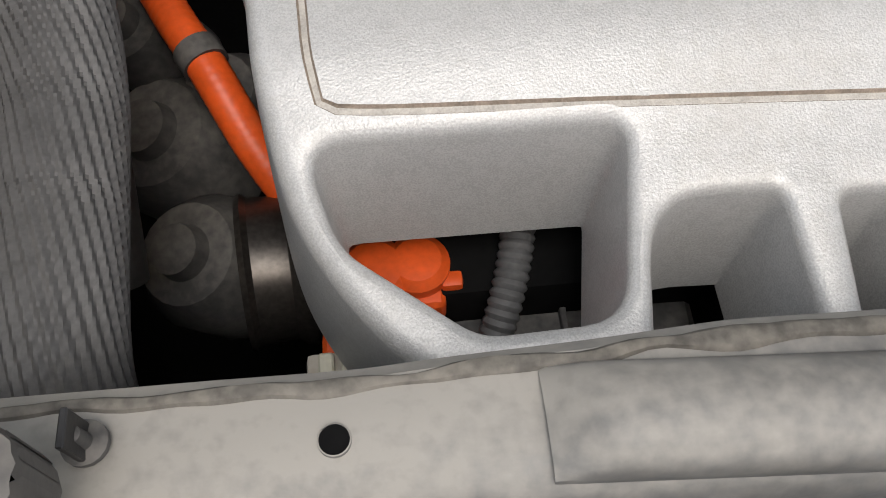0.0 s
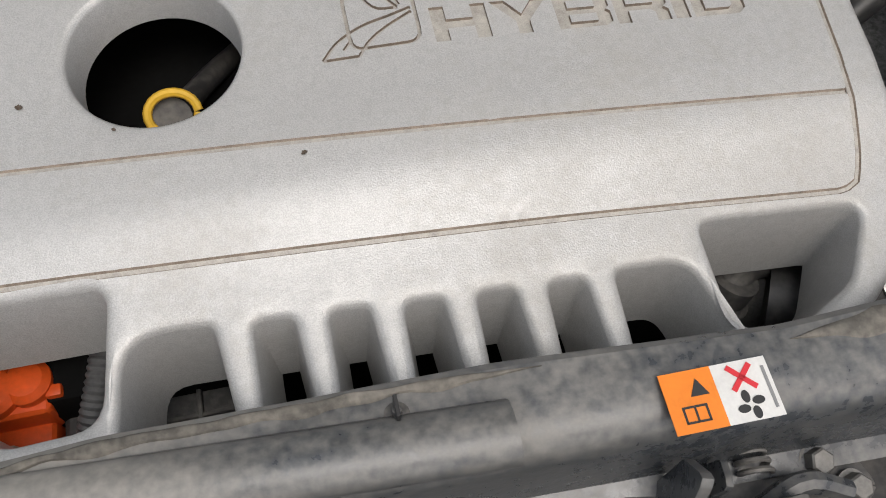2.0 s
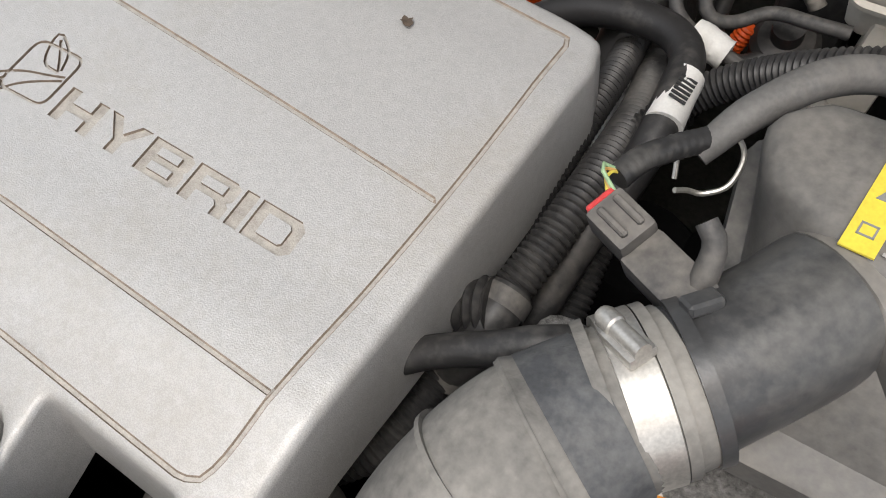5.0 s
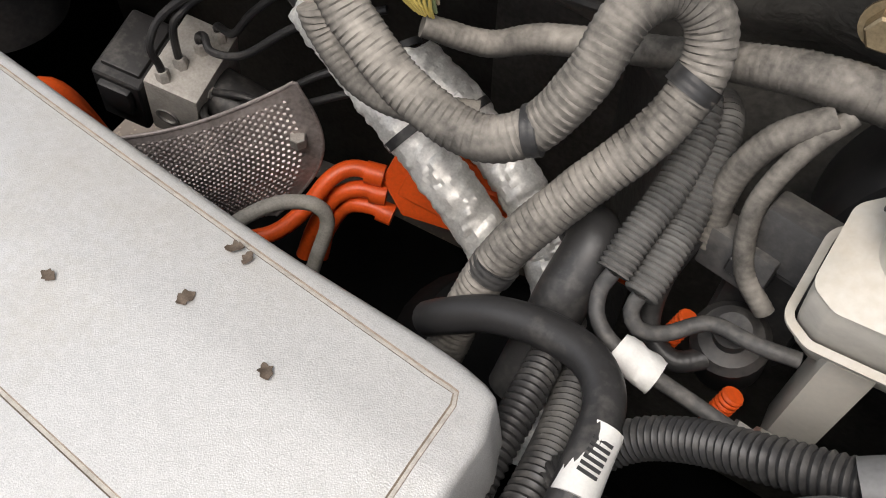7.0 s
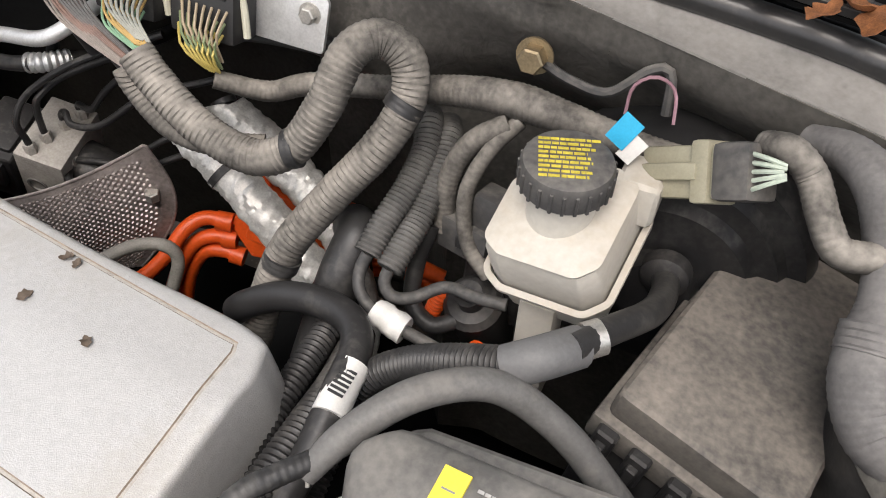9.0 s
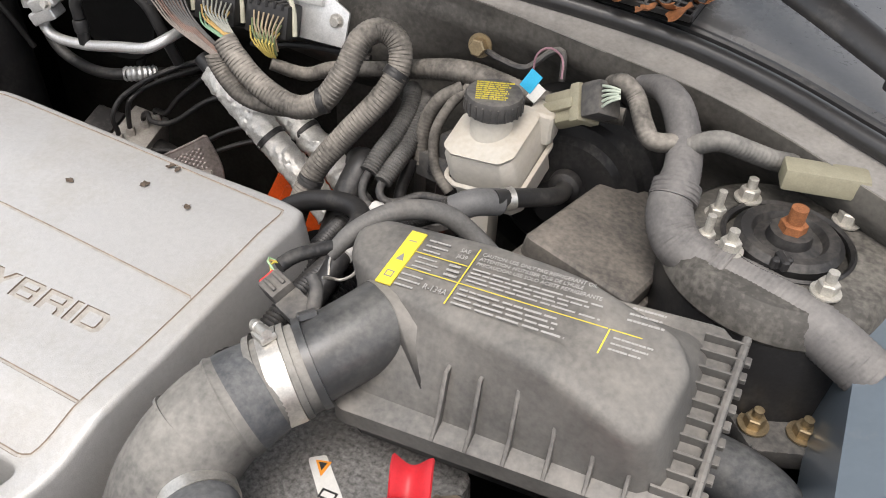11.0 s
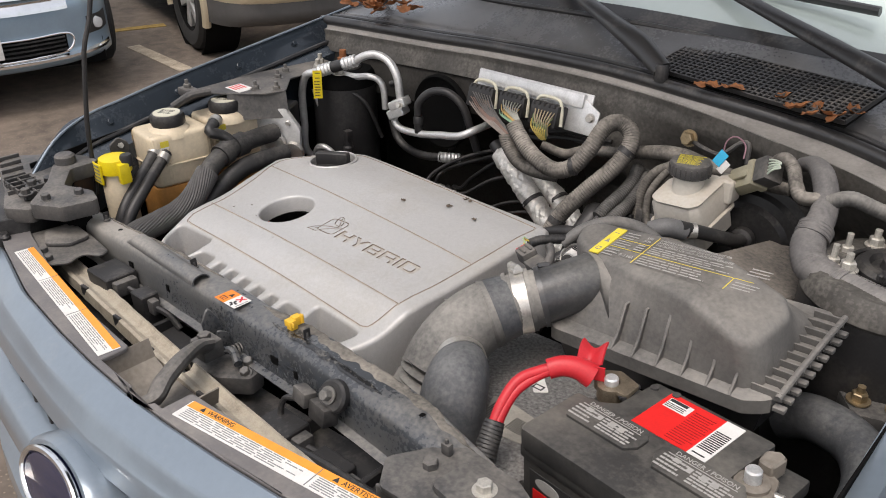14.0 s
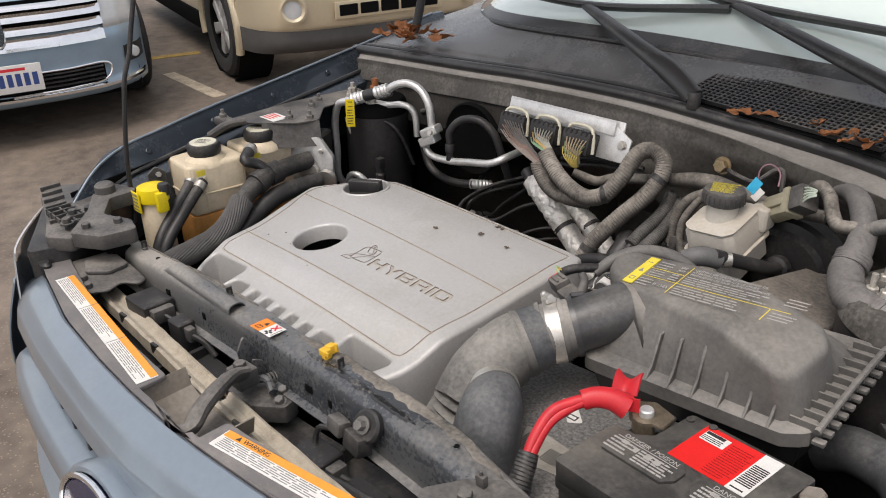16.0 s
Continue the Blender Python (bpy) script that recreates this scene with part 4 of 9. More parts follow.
for u0, ang in ((0.042, 0), (0.158, 0)):
    plate = part("vent_cap", prism(rpoly([(u0 - 0.050, -0.060), (u0 - 0.040, -0.079), (u0 + 0.040, -0.079), (u0 + 0.050, -0.066), (u0 + 0.050, -0.049), (u0 + 0.040, -0.036), (u0 - 0.040, -0.036), (u0 - 0.050, -0.046)], 0.003, 2, 0.05), 0.978, 0.9835, 0.001), BATP, bat)
    pm = pose(u0, -0.0575, 0.9838)
    part("plate_print", join(bars([(-0.040, 0.040, 0.0075, 0.0085)] + text_rows(-0.042, -0.010, -0.018, 0.006, 4, 0.45, 3) + text_rows(-0.004, 0.042, -0.018, 0.006, 5, 0.5, 5) + [(-0.030, -0.022, 0.0, 0.006), (-0.012, -0.006, -0.004, 0.004), (0.004, 0.012, -0.004, 0.005), (0.016, 0.024, -0.004, 0.004)], pm), letters("DANGER / POISON", 0.0085, pm @ Matrix.Translation((-0.034, 0.0105, 0)))), PALEINK, plate, "pale printed warning text")
part("label", box(0.056, 0.150, -0.033, 0.040, 0.9800, 0.9808, 0), LRED, bat, "red printed label")
part("label", box(0.128, 0.1505, -0.0335, 0.0405, 0.9804, 0.9812, 0), WHITE, bat, "white barcode field")
lm = pose(0.128, -0.033, 0.9813)
part("barcode", bars([(0.002, 0.020, 0.014 + i * 0.0035, 0.0158 + i * 0.0035) for i in range(11)] + [(0.003, 0.018, 0.004, 0.006)], lm), INK, bat)
part("label", box(0.062, 0.092, 0.014, 0.032, 0.9806, 0.9812, 0), WHITE, bat, "white field with small print")
part("small_print", bars(text_rows(0.063, 0.091, 0.015, 0.024, 3, 0.4, 9) + [(0.063, 0.086, 0.026, 0.031)], pose(0, 0, 0.9813)), INK, bat)
part("small_print", bars(text_rows(0.096, 0.126, -0.030, 0.030, 14, 0.22, 11), pose(0, 0, 0.9810)), mat("dark_red_ink", (0.25, 0.01, 0.01), 0.6), bat)
for nx, ny in ((0.020, 0.020), (0.036, 0.034), (0.022, -0.006), (0.062, 0.040)):
    part("knob", lathe([(0, 0), (0.0055, 0), (0.005, 0.003), (0, 0.0035)], 14, Matrix.Translation((nx, ny, 0.979))), BLACK, bat)
fl_lab = part("front_label", box(-0.005, 0.130, -0.1290, -0.1275, 0.850, 0.930, 0.0, m=None), INK, bat, "black and red front label")
part("label_band", box(0.0, 0.125, -0.1296, -0.1288, 0.862, 0.906, 0.0), LRED, fl_lab)
part("label_oval", lathe([(0, 0), (0.018, 0), (0.018, 0.0006), (0, 0.0006)], 24, axis((0.022, -0.1288, 0.918), (0, -1, 0)) @ Matrix.Diagonal((1, 0.45, 1, 1))), PALEINK, fl_lab)
part("label_bar", box(0.045, 0.115, -0.1302, -0.1294, 0.876, 0.894, 0.0), WHITE, fl_lab)
part("post", lathe([(0.009, 0.955), (0.0085, 0.992), (0.007, 0.994), (0, 0.994)], 20, Matrix.Translation((0.0, 0.0, 0))), ALU, bat, "grey lead positive post")
part("post", lathe([(0.009, 0.955), (0.0085, 0.992), (0.007, 0.994), (0, 0.994)], 20, Matrix.Translation((0.196, -0.020, 0))), ALU, bat, "grey lead negative post")

cab = thing("battery_cable", "red battery cable with a tarnished clamp and open cover", "cable", (0.86, 0.19, 0.96), ENGINE)
part("clamp", join(lathe([(0.010, 0.964), (0.017, 0.966), (0.0165, 0.984), (0.010, 0.986)], 24, Matrix.Translation((0.883, 0.202, 0))), box(-0.028, 0.012, -0.004, 0.020, 0.962, 0.978, 0.003, 2, pose(0.883, 0.205, 0, 0, 0, -12)), prism(rpoly([(-0.02, -0.012), (0.022, -0.018), (0.026, 0.010), (-0.004, 0.026), (-0.024, 0.018)], 0.006, 4), 0.979, 0.985, 0.0015, m=pose(0.886, 0.206, 0, 0, 0, 8))), mat("tarnished_lead", (0.22, 0.18, 0.13), 0.5, 0.7, 0.4, 80, 0.2, 150, 0.2), cab, "tarnished terminal clamp")
part("clamp_bolt", join(hexbolt((0.852, 0.192, 0.982), (-1, -0.3, 0), 0.006, 0.006), tube([(0.860, 0.194, 0.982), (0.842, 0.189, 0.982)], 0.0032, 8)), STEEL, cab)
part("sleeve", tube([(0.862, 0.194, 0.990), (0.848, 0.187, 0.998), (0.832, 0.176, 1.001), (0.820, 0.163, 0.998)], [0.0155, 0.0135, 0.0125, 0.012], 18, 0.005, flat=0.85), RED, cab, "red rubber terminal sleeve")
part("flap", thicken(grid_surface(lambda u, v: (0.838 + 0.030 * u - 0.010 * v, 0.196 + 0.030 * v + 0.006 * u, 0.998 + 0.014 * math.sin(2.0 * v) + 0.007 * math.cos(5 * u + 1)), 12, 10), 0.0025), RED, cab, "open red cover flap")
part("flap_wall", thicken(grid_surface(lambda u, v: (0.846 + 0.030 * u, 0.186 + 0.012 * u, 1.004 - 0.018 * v), 8, 4), 0.0022), RED, cab)
part("wire", tube([(0.828, 0.171, 1.000), (0.815, 0.157, 0.997), (0.800, 0.132, 0.990), (0.797, 0.105, 0.970), (0.800, 0.080, 0.945)], 0.0068, 12), RED, cab)
part("wire", tube([(0.827, 0.168, 0.998), (0.814, 0.151, 0.992), (0.803, 0.124, 0.980), (0.802, 0.098, 0.960), (0.806, 0.078, 0.940)], 0.006, 12), RED, cab)
part("boot", tube([(0.799, 0.090, 0.955), (0.806, 0.062, 0.925), (0.816, 0.030, 0.890), (0.826, 0.0, 0.86)], [0.0125, 0.0145, 0.016, 0.017], 14, wrap=0.08), RUBBER, cab, "black taped cable boot")

neg = thing("battery_clamp", "rust-brown negative terminal clamp with a grey post", "clamp", (0.196, -0.02, 0.955), BAT)
part("ring", lathe([(0.009, 0.958), (0.018, 0.960), (0.0175, 0.978), (0.009, 0.980)], 24, Matrix.Translation((0.196, -0.020, 0))), GRIME, neg)
part("plate", prism(ccw(rpoly([(0.176, -0.040), (0.204, -0.046), (0.220, -0.022), (0.212, 0.004), (0.198, 0.010), (0.176, -0.004)], 0.004, 3)), 0.968, 0.974, 0.001, 1), GRIME, neg, "rusty stamped clamp plate")
part("tab", prism(ccw(rpoly([(0.186, 0.004), (0.204, 0.002), (0.206, 0.026), (0.196, 0.032), (0.184, 0.024)], 0.004, 2)), 0.966, 0.986, 0.002, 1), GRIME, neg)
part("bolt", tube([(0.206, -0.016, 0.970), (0.226, -0.012, 0.970)], 0.004, 10), STEEL, neg)

# ---- inverter under the battery cable ----
inv = thing("power_inverter", "speckled cast aluminium inverter housing with warning and barcode stickers", "inverter", (0.74, 0.20, 0.6), ENGINE)
part("housing", prism(rpoly([(0.665, 0.10), (0.845, 0.06), (0.860, 0.31), (0.735, 0.345), (0.618, 0.345), (0.618, 0.20)], 0.02, 4), 0.60, 0.900, 0.006), INV, inv)
st = part("sticker", prism(rpoly([(0.712, 0.262), (0.726, 0.272), (0.768, 0.234), (0.752, 0.222)], 0.003, 3), 0.9002, 0.9012), WHITE, inv, "white warning sticker")
part("warning_mark", prism([(0.720, 0.263), (0.735, 0.267), (0.734, 0.249)], 0.9012, 0.9016), LAMBER, st)
part("warning_symbol", prism([(0.724, 0.262), (0.732, 0.264), (0.731, 0.255)], 0.9016, 0.9019), INK, st)
part("symbol_frame", bars([(0.742, 0.758, 0.230, 0.232), (0.742, 0.758, 0.238, 0.240), (0.742, 0.744, 0.232, 0.238), (0.756, 0.758, 0.232, 0.238)], pose(0, 0, 0.9012)), INK, st)
s2 = part("sticker", prism(rpoly([(0.716, 0.182), (0.734, 0.186), (0.806, 0.176), (0.812, 0.130), (0.745, 0.120)], 0.002, 2), 0.9002, 0.9012), mat("grey_sticker", (0.33, 0.31, 0.27), 0.6, 0, 0.2, 50), inv, "grey barcode sticker")
part("barcode", bars([(0.728 + i * 0.0032, 0.7295 + i * 0.0032, 0.140, 0.172) for i in range(8)] + [(0.770 + i * 0.0032, 0.7715 + i * 0.0032, 0.140, 0.165) for i in range(11)], pose(0, 0, 0.9013)), INK, s2)

# ---- air filter box ----
fb = thing("air_filter_box", "dusty dark grey plastic air filter box with printed top", "air filter box", (0.90, 0.33, 0.90), ENGINE @ Matrix.Translation((-0.011, 0.026, -0.016)))
LOWER = [(0.722, 0.292), (0.752, 0.248), (1.020, 0.248), (1.046, 0.262), (1.056, 0.420), (1.040, 0.436), (0.725, 0.434), (0.700, 0.412)]
TOPO = [(0.716, 0.352), (0.767, 0.318), (1.000, 0.262), (1.018, 0.272), (1.028, 0.340), (1.012, 0.366), (0.845, 0.394), (0.730, 0.402), (0.704, 0.384)]


def flange_z(x, y):
    return 0.990 + 0.20 * (y - 0.25) + 0.02 * (x - 0.75)


def top_z(x, y):
    return 1.078 + 0.20 * (y - 0.325) + 0.10 * (min(x, 0.90) - 0.80) - 0.22 * max(0, x - 0.93) ** 1.0


def loft(loops, cap_top=True, cap_bottom=True):
    bm = bmesh.new()
    rings = [[bm.verts.new(p) for p in lp] for lp in loops]
    n = len(rings[0])
    for a, b in zip(rings, rings[1:]):
        for i in range(n):
            bm.faces.new((a[i], a[(i + 1) % n], b[(i + 1) % n], b[i]))
    if cap_bottom:
        bm.faces.new(rings[0][::-1])
    if cap_top:
        c = bm.verts.new(sum((v.co for v in rings[-1]), Vector()) / n)
        for i in range(n):
            bm.faces.new((rings[-1][i], rings[-1][(i + 1) % n], c))
    return bm


def resample(loop, n):
    d = [0.0]
    L = loop + [loop[0]]
    for a, b in zip(L, L[1:]):
        d.append(d[-1] + math.dist(a, b))
    s = np.linspace(0, d[-1], n, endpoint=False)
    return list(zip(np.interp(s, d, [p[0] for p in L]), np.interp(s, d, [p[1] for p in L])))


NB = 96
lo_l = resample(ccw(rpoly([(x, y) for x, y in [(0.735, 0.285), (0.765, 0.268), (1.012, 0.262), (1.030, 0.275), (1.036, 0.405), (1.02, 0.420), (0.725, 0.420), (0.712, 0.405)]], 0.012)), NB)
hi_l = resample(ccw(rpoly(TOPO, 0.018)), NB)


def align(a, b):
    best = min(range(NB), key=lambda s: sum(math.dist(a[i], b[(i + s) % NB]) for i in range(0, NB, 4)))
    return [b[(i + best) % NB] for i in range(NB)]


hi_l = align(lo_l, hi_l)
loops = [[(x, y, flange_z(x, y)) for x, y in lo_l]]
for k, inset in ((0.55, 0.0), (0.90, 0.0)):
    loops.append([(a[0] + (b[0] - a[0]) * k, a[1] + (b[1] - a[1]) * k, flange_z(*a) + (top_z(*b) - 0.012 - flange_z(*a)) * k) for a, b in zip(lo_l, hi_l)])
for off, drop in ((0.0, 0.010), (0.002, 0.005), (0.006, 0.0015), (0.012, 0.0)):
    lp = offset_loop(hi_l, off)
    loops.append([(x, y, top_z(x, y) - drop) for x, y in lp])
for k in (0.75, 0.5, 0.25):
    cx, cy = 0.88, 0.335
    loops.append([(cx + (x - cx) * k, cy + (y - cy) * k, top_z(cx + (x - cx) * k, cy + (y - cy) * k) + 0.001) for x, y in offset_loop(hi_l, 0.012)])
part("dome", loft(loops, True, False), BOXP, fb, "", True, 50)
fl_l = resample(ccw(rpoly(LOWER, 0.010)), NB)
part("rim", loft([[(x, y, flange_z(x, y) - 0.020) for x, y in offset_loop(fl_l, 0.004)], [(x, y, flange_z(x, y) - 0.018) for x, y in fl_l], [(x, y, flange_z(x, y)) for x, y in fl_l], [(x, y, flange_z(x, y) + 0.002) for x, y in offset_loop(fl_l, 0.003)]]), BOXP, fb)
part("tray", loft([[(x, y, 0.935) for x, y in offset_loop(fl_l, 0.022)], [(x, y, flange_z(x, y) - 0.021) for x, y in offset_loop(fl_l, 0.010)]]), BLACK, fb)
for i, x in enumerate((0.845, 0.875, 0.908, 0.942, 0.975, 1.004)):
    h = 0.052 + 0.003 * i
    part("rib", prism([(0.247, 0.0), (0.290, 0.0), (0.290, h), (0.279, h), (0.262, 0.3 * h)], -0.0018, 0.0018, 0.0006, 1, m=Matrix.Translation((x, 0, flange_z(x, 0.25))) @ Matrix(((0, 0, 1, 0), (1, 0, 0, 0), (0, 1, 0, 0), (0, 0, 0, 1)))), BOXP, fb)
for i in range(10):
    y = 0.268 + i * 0.0165
    x = 1.050 + (y - 0.27) * 0.05
    part("rim_tooth", box(x - 0.030, x + 0.006, y - 0.0013, y + 0.0013, flange_z(x, y) - 0.002, flange_z(x, y) + 0.010, 0.0004, 1), BOXP, fb)
    part("rim_tooth", box(x - 0.002, x + 0.012, y - 0.005, y + 0.005, flange_z(x, y) - 0.014, flange_z(x, y) - 0.008, 0.001, 1), BOXP, fb)
part("rim_rail", tube([(1.053, 0.262, flange_z(1.05, 0.262) + 0.006), (1.056, 0.34, flange_z(1.05, 0.34) + 0.007), (1.061, 0.425, flange_z(1.05, 0.425) + 0.006)], 0.004, 8), BOXP, fb)
# printed top
tm = plane_at((0.763, 0.386, top_z(0.763, 0.386) + 0.0016), (0.24, -0.030, 0.026), (0.0, 0.062, 0.0124))
part("label", box(0.0, 0.016, -0.063, 0.0, -0.001, 0.0006, 0, m=tm), LYELLOW, fb, "yellow warning strip")
part("label_mark", join(prism([(0.004, -0.035), (0.012, -0.035), (0.008, -0.027)], 0.0006, 0.001, m=tm), bars([(0.004, 0.012, -0.055, -0.054), (0.004, 0.012, -0.049, -0.048), (0.004, 0.005, -0.055, -0.048), (0.011, 0.012, -0.055, -0.048), (0.004, 0.012, -0.012, -0.011)], tm @ Matrix.Translation((0, 0, 0.0006)))), GREYINK, fb)
part("line", bars([(0.071, 0.0722, -0.064, 0.0), (0.012, 0.070, -0.0215, -0.0207), (0.012, 0.205, -0.0405, -0.0397), (0.206, 0.2072, -0.064, -0.040), (0.208, 0.232, -0.0405, -0.0397)], tm), LYELLOW, fb)
txt = text_rows(0.022, 0.045, -0.020, -0.002, 3, 0.3, 1) + text_rows(0.022, 0.048, -0.039, -0.023, 3, 0.3, 2) + text_rows(0.018, 0.042, -0.062, -0.044, 3, 0.3, 4) + text_rows(0.054, 0.068, -0.038, -0.022, 3, 0.45, 6) + text_rows(0.212, 0.245, -0.060, -0.044, 3, 0.3, 8) + text_rows(0.215, 0.245, -0.030, -0.012, 3, 0.3, 12)
txt += text_rows(0.076, 0.200, -0.037, -0.020, 4, 0.35, 21) + text_rows(0.076, 0.195, -0.063, -0.043, 4, 0.35, 22)
part("print", join(bars(txt, tm), letters("R-134A", 0.0085, tm @ Matrix.Translation((0.044, -0.056, 0.0)), 0.9), letters("CAUTION: USE ONLY PAG REFRIGERANT OIL", 0.0052, tm @ Matrix.Translation((0.076, -0.006, 0)), 1.0), letters("ATTENTION: N'UTILISER QUE DE L'HUILE", 0.0052, tm @ Matrix.Translation((0.076, -0.0115, 0)), 1.0), letters("PRECAUCION: USE SOLO ACEITE REFRIGERANTE", 0.0052, tm @ Matrix.Translation((0.076, -0.017, 0)), 1.0), letters("SAE", 0.006, tm @ Matrix.Translation((0.055, -0.008, 0))), letters("J639", 0.006, tm @ Matrix.Translation((0.055, -0.015, 0)))), PALEINK, fb, "pale printed text")

# ---- intake duct ----
duct = thing("intake_duct", "dusty grey rubber intake elbow with bellows and a steel band clamp", "intake duct", (0.65, 0.17, 0.80), ENGINE)
part("sensor_tube", tube([(0.758, 0.350, 1.021), (0.742, 0.322, 1.016), (0.711, 0.278, 1.005)], 0.0375, 40, 0.006), TUBEP, duct, "black plastic sensor tube")
neck = bmesh.new()
neck_axis = axis((0.757, 0.348, 1.021), (0.026, 0.046, 0.008))
for a in np.linspace(0, 2 * math.pi, 28, endpoint=False):
    neck.verts.new(neck_axis @ Vector((0.0385 * math.cos(a), 0.0385 * math.sin(a), 0.0)))
for p in ((0.786, 0.356, 1.052), (0.800, 0.330, 1.040), (0.812, 0.302, 1.000), (0.806, 0.330, 0.985), (0.775, 0.395, 1.050), (0.785, 0.390, 0.990)):
    neck.verts.new(p)
bmesh.ops.convex_hull(neck, input=neck.verts[:])
bmesh.ops.delete(neck, geom=[v for v in neck.verts if not v.link_faces], context="VERTS")
part("box_neck", neck, BOXP, duct, "moulded neck between tube and filter box", True, 25)
part("tube_rim", tube([(0.7195, 0.288, 1.0075), (0.7145, 0.283, 1.006)], 0.0420, 40, 0.003), TUBEP, duct)
part("tube_tab", box(-0.009, 0.009, -0.006, 0.006, -0.003, 0.004, 0.0015, 1, axis((0.706, 0.302, 1.044), (-0.35, 0.3, 0.88))), TUBEP, duct)
part("elbow", tube([(0.714, 0.282, 1.005), (0.689, 0.252, 0.998), (0.668, 0.222, 0.988), (0.655, 0.192, 0.971), (0.648, 0.168, 0.949), (0.648, 0.146, 0.924)], [0.0400, 0.0415, 0.0455, 0.048, 0.050, 0.052], 48, 0.004), DUSTRUB, duct)
part("elbow_lip", tube([(0.6765, 0.234, 0.9925), (0.6715, 0.227, 0.990), (0.6690, 0.2235, 0.989)], [0.0446, 0.0478, 0.0466], 48, 0.0015), DUSTRUB, duct)
part("sleeve", tube([(0.6905, 0.254, 0.9985), (0.683, 0.2435, 0.9955), (0.6755, 0.2325, 0.992)], [0.0424, 0.0442, 0.0458], 48, 0.003), DARKRUB, duct, "dark scuffed rubber sleeve")
part("seam", tube([(0.6560, 0.2000, 0.9760), (0.6548, 0.1975, 0.9745)], 0.0483, 48, 0.001), DUSTRUB, duct, "moulded seam")
part("cuff", tube([(0.7085, 0.2765, 1.0035), (0.7045, 0.2725, 1.0025)], 0.0432, 44, 0.0015), DUSTRUB, duct)
part("cuff", tube([(0.690, 0.258, 0.9985), (0.686, 0.254, 0.997)], 0.0440, 44, 0.0015), DUSTRUB, duct)
part("band_clamp", tube([(0.7040, 0.272, 1.0022), (0.6915, 0.2595, 0.999)], 0.0436, 44, 0.003), STEEL, duct, "worn steel band clamp")
SCM = plane_at((0.6855, 0.2672, 1.0440), (0.86, -0.47, 0.30), (0.68, 0.70, 0.17))
part("clamp_screw", join(box(-0.010, 0.012, -0.0075, 0.0075, -0.003, 0.004, 0.002, 2, SCM), lathe([(0, -0.017), (0.0042, -0.017), (0.0055, -0.014), (0.0055, -0.007), (0.0046, -0.006), (0.0046, 0.012), (0, 0.012)], 14, SCM @ Matrix.Translation((0, 0, 0.005)) @ pose(0, 0, 0, 0, 90, 0))), STEEL, duct, "clamp screw housing")
part("bellows", tube([(0.655, 0.156, 0.936), (0.650, 0.136, 0.904), (0.636, 0.118, 0.874), (0.614, 0.105, 0.850)], [0.056, 0.057, 0.056, 0.052], 44, 0.004, rib=0.012, pitch=0.0135), DUSTRUB, duct, "ribbed rubber bellows")
part("outlet", tube([(0.616, 0.106, 0.852), (0.588, 0.101, 0.838), (0.545, 0.104, 0.832), (0.510, 0.120, 0.825)], [0.048, 0.042, 0.040, 0.040], 32, 0.006), RUBBER, duct)
part("band_clamp", tube([(0.594, 0.102, 0.841), (0.580, 0.101, 0.836)], 0.0445, 36, 0.004), STEEL, duct)
part("stub", tube([(0.648, 0.172, 0.955), (0.676, 0.160, 0.958), (0.692, 0.148, 0.958)], [0.034, 0.032, 0.031], 32, 0.004), DUSTRUB, duct)
part("band_clamp", tube([(0.681, 0.157, 0.958), (0.690, 0.150, 0.958)], 0.0345, 36, 0.003), STEEL, duct, "worn steel band clamp")
part("resonator", tube([(0.688, 0.152, 0.958), (0.704, 0.130, 0.957), (0.716, 0.106, 0.935), (0.720, 0.092, 0.88), (0.720, 0.084, 0.80), (0.720, 0.080, 0.65)], [0.034, 0.042, 0.045, 0.045, 0.045, 0.046], 36, 0.006, flat=0.92), DARKRUB, duct, "dark scuffed resonator tube")
SM = plane_at((0.688, 0.316, 1.030), (0.82, -0.40, 0.05), (0.40, 0.82, 0.30))
part("sensor", box(-0.022, 0.022, -0.013, 0.013, -0.012, 0.008, 0.004, 2, SM), GREYP, duct, "grey airflow sensor body")
part("plug", box(-0.048, -0.020, -0.011, 0.012, -0.004, 0.016, 0.003, 2, SM), GREYP, duct, "dark grey airflow sensor plug")
part("plug_ridge", box(-0.044, -0.024, -0.006, -0.002, 0.015, 0.019, 0.001, 1, SM), GREYP, duct)
part("plug_ridge", box(-0.044, -0.024, 0.004, 0.008, 0.015, 0.019, 0.001, 1, SM), GREYP, duct)
part("lock_tab", box(-0.051, -0.047, -0.008, 0.009, 0.008, 0.015, 0.001, 1, SM), mat("red_plastic", (0.55, 0.05, 0.05), 0.45), duct, "red locking tab")
part("nipple", tube([(0.702, 0.316, 1.036), (0.700, 0.328, 1.052), (0.692, 0.334, 1.058)], [0.007, 0.006, 0.0055], 12), GREYP, duct)

solo("spring_clip", tube([(0.672, 0.400, 1.040), (0.668, 0.412, 1.052), (0.676, 0.424, 1.060), (0.690, 0.426, 1.064), (0.700, 0.416, 1.062), (0.700, 0.402, 1.052), (0.690, 0.394, 1.046), (0.682, 0.390, 1.048), (0.676, 0.383, 1.052)], 0.0016, 8, 0.003), STEEL, "bent steel spring clip on the filter box", "clip")

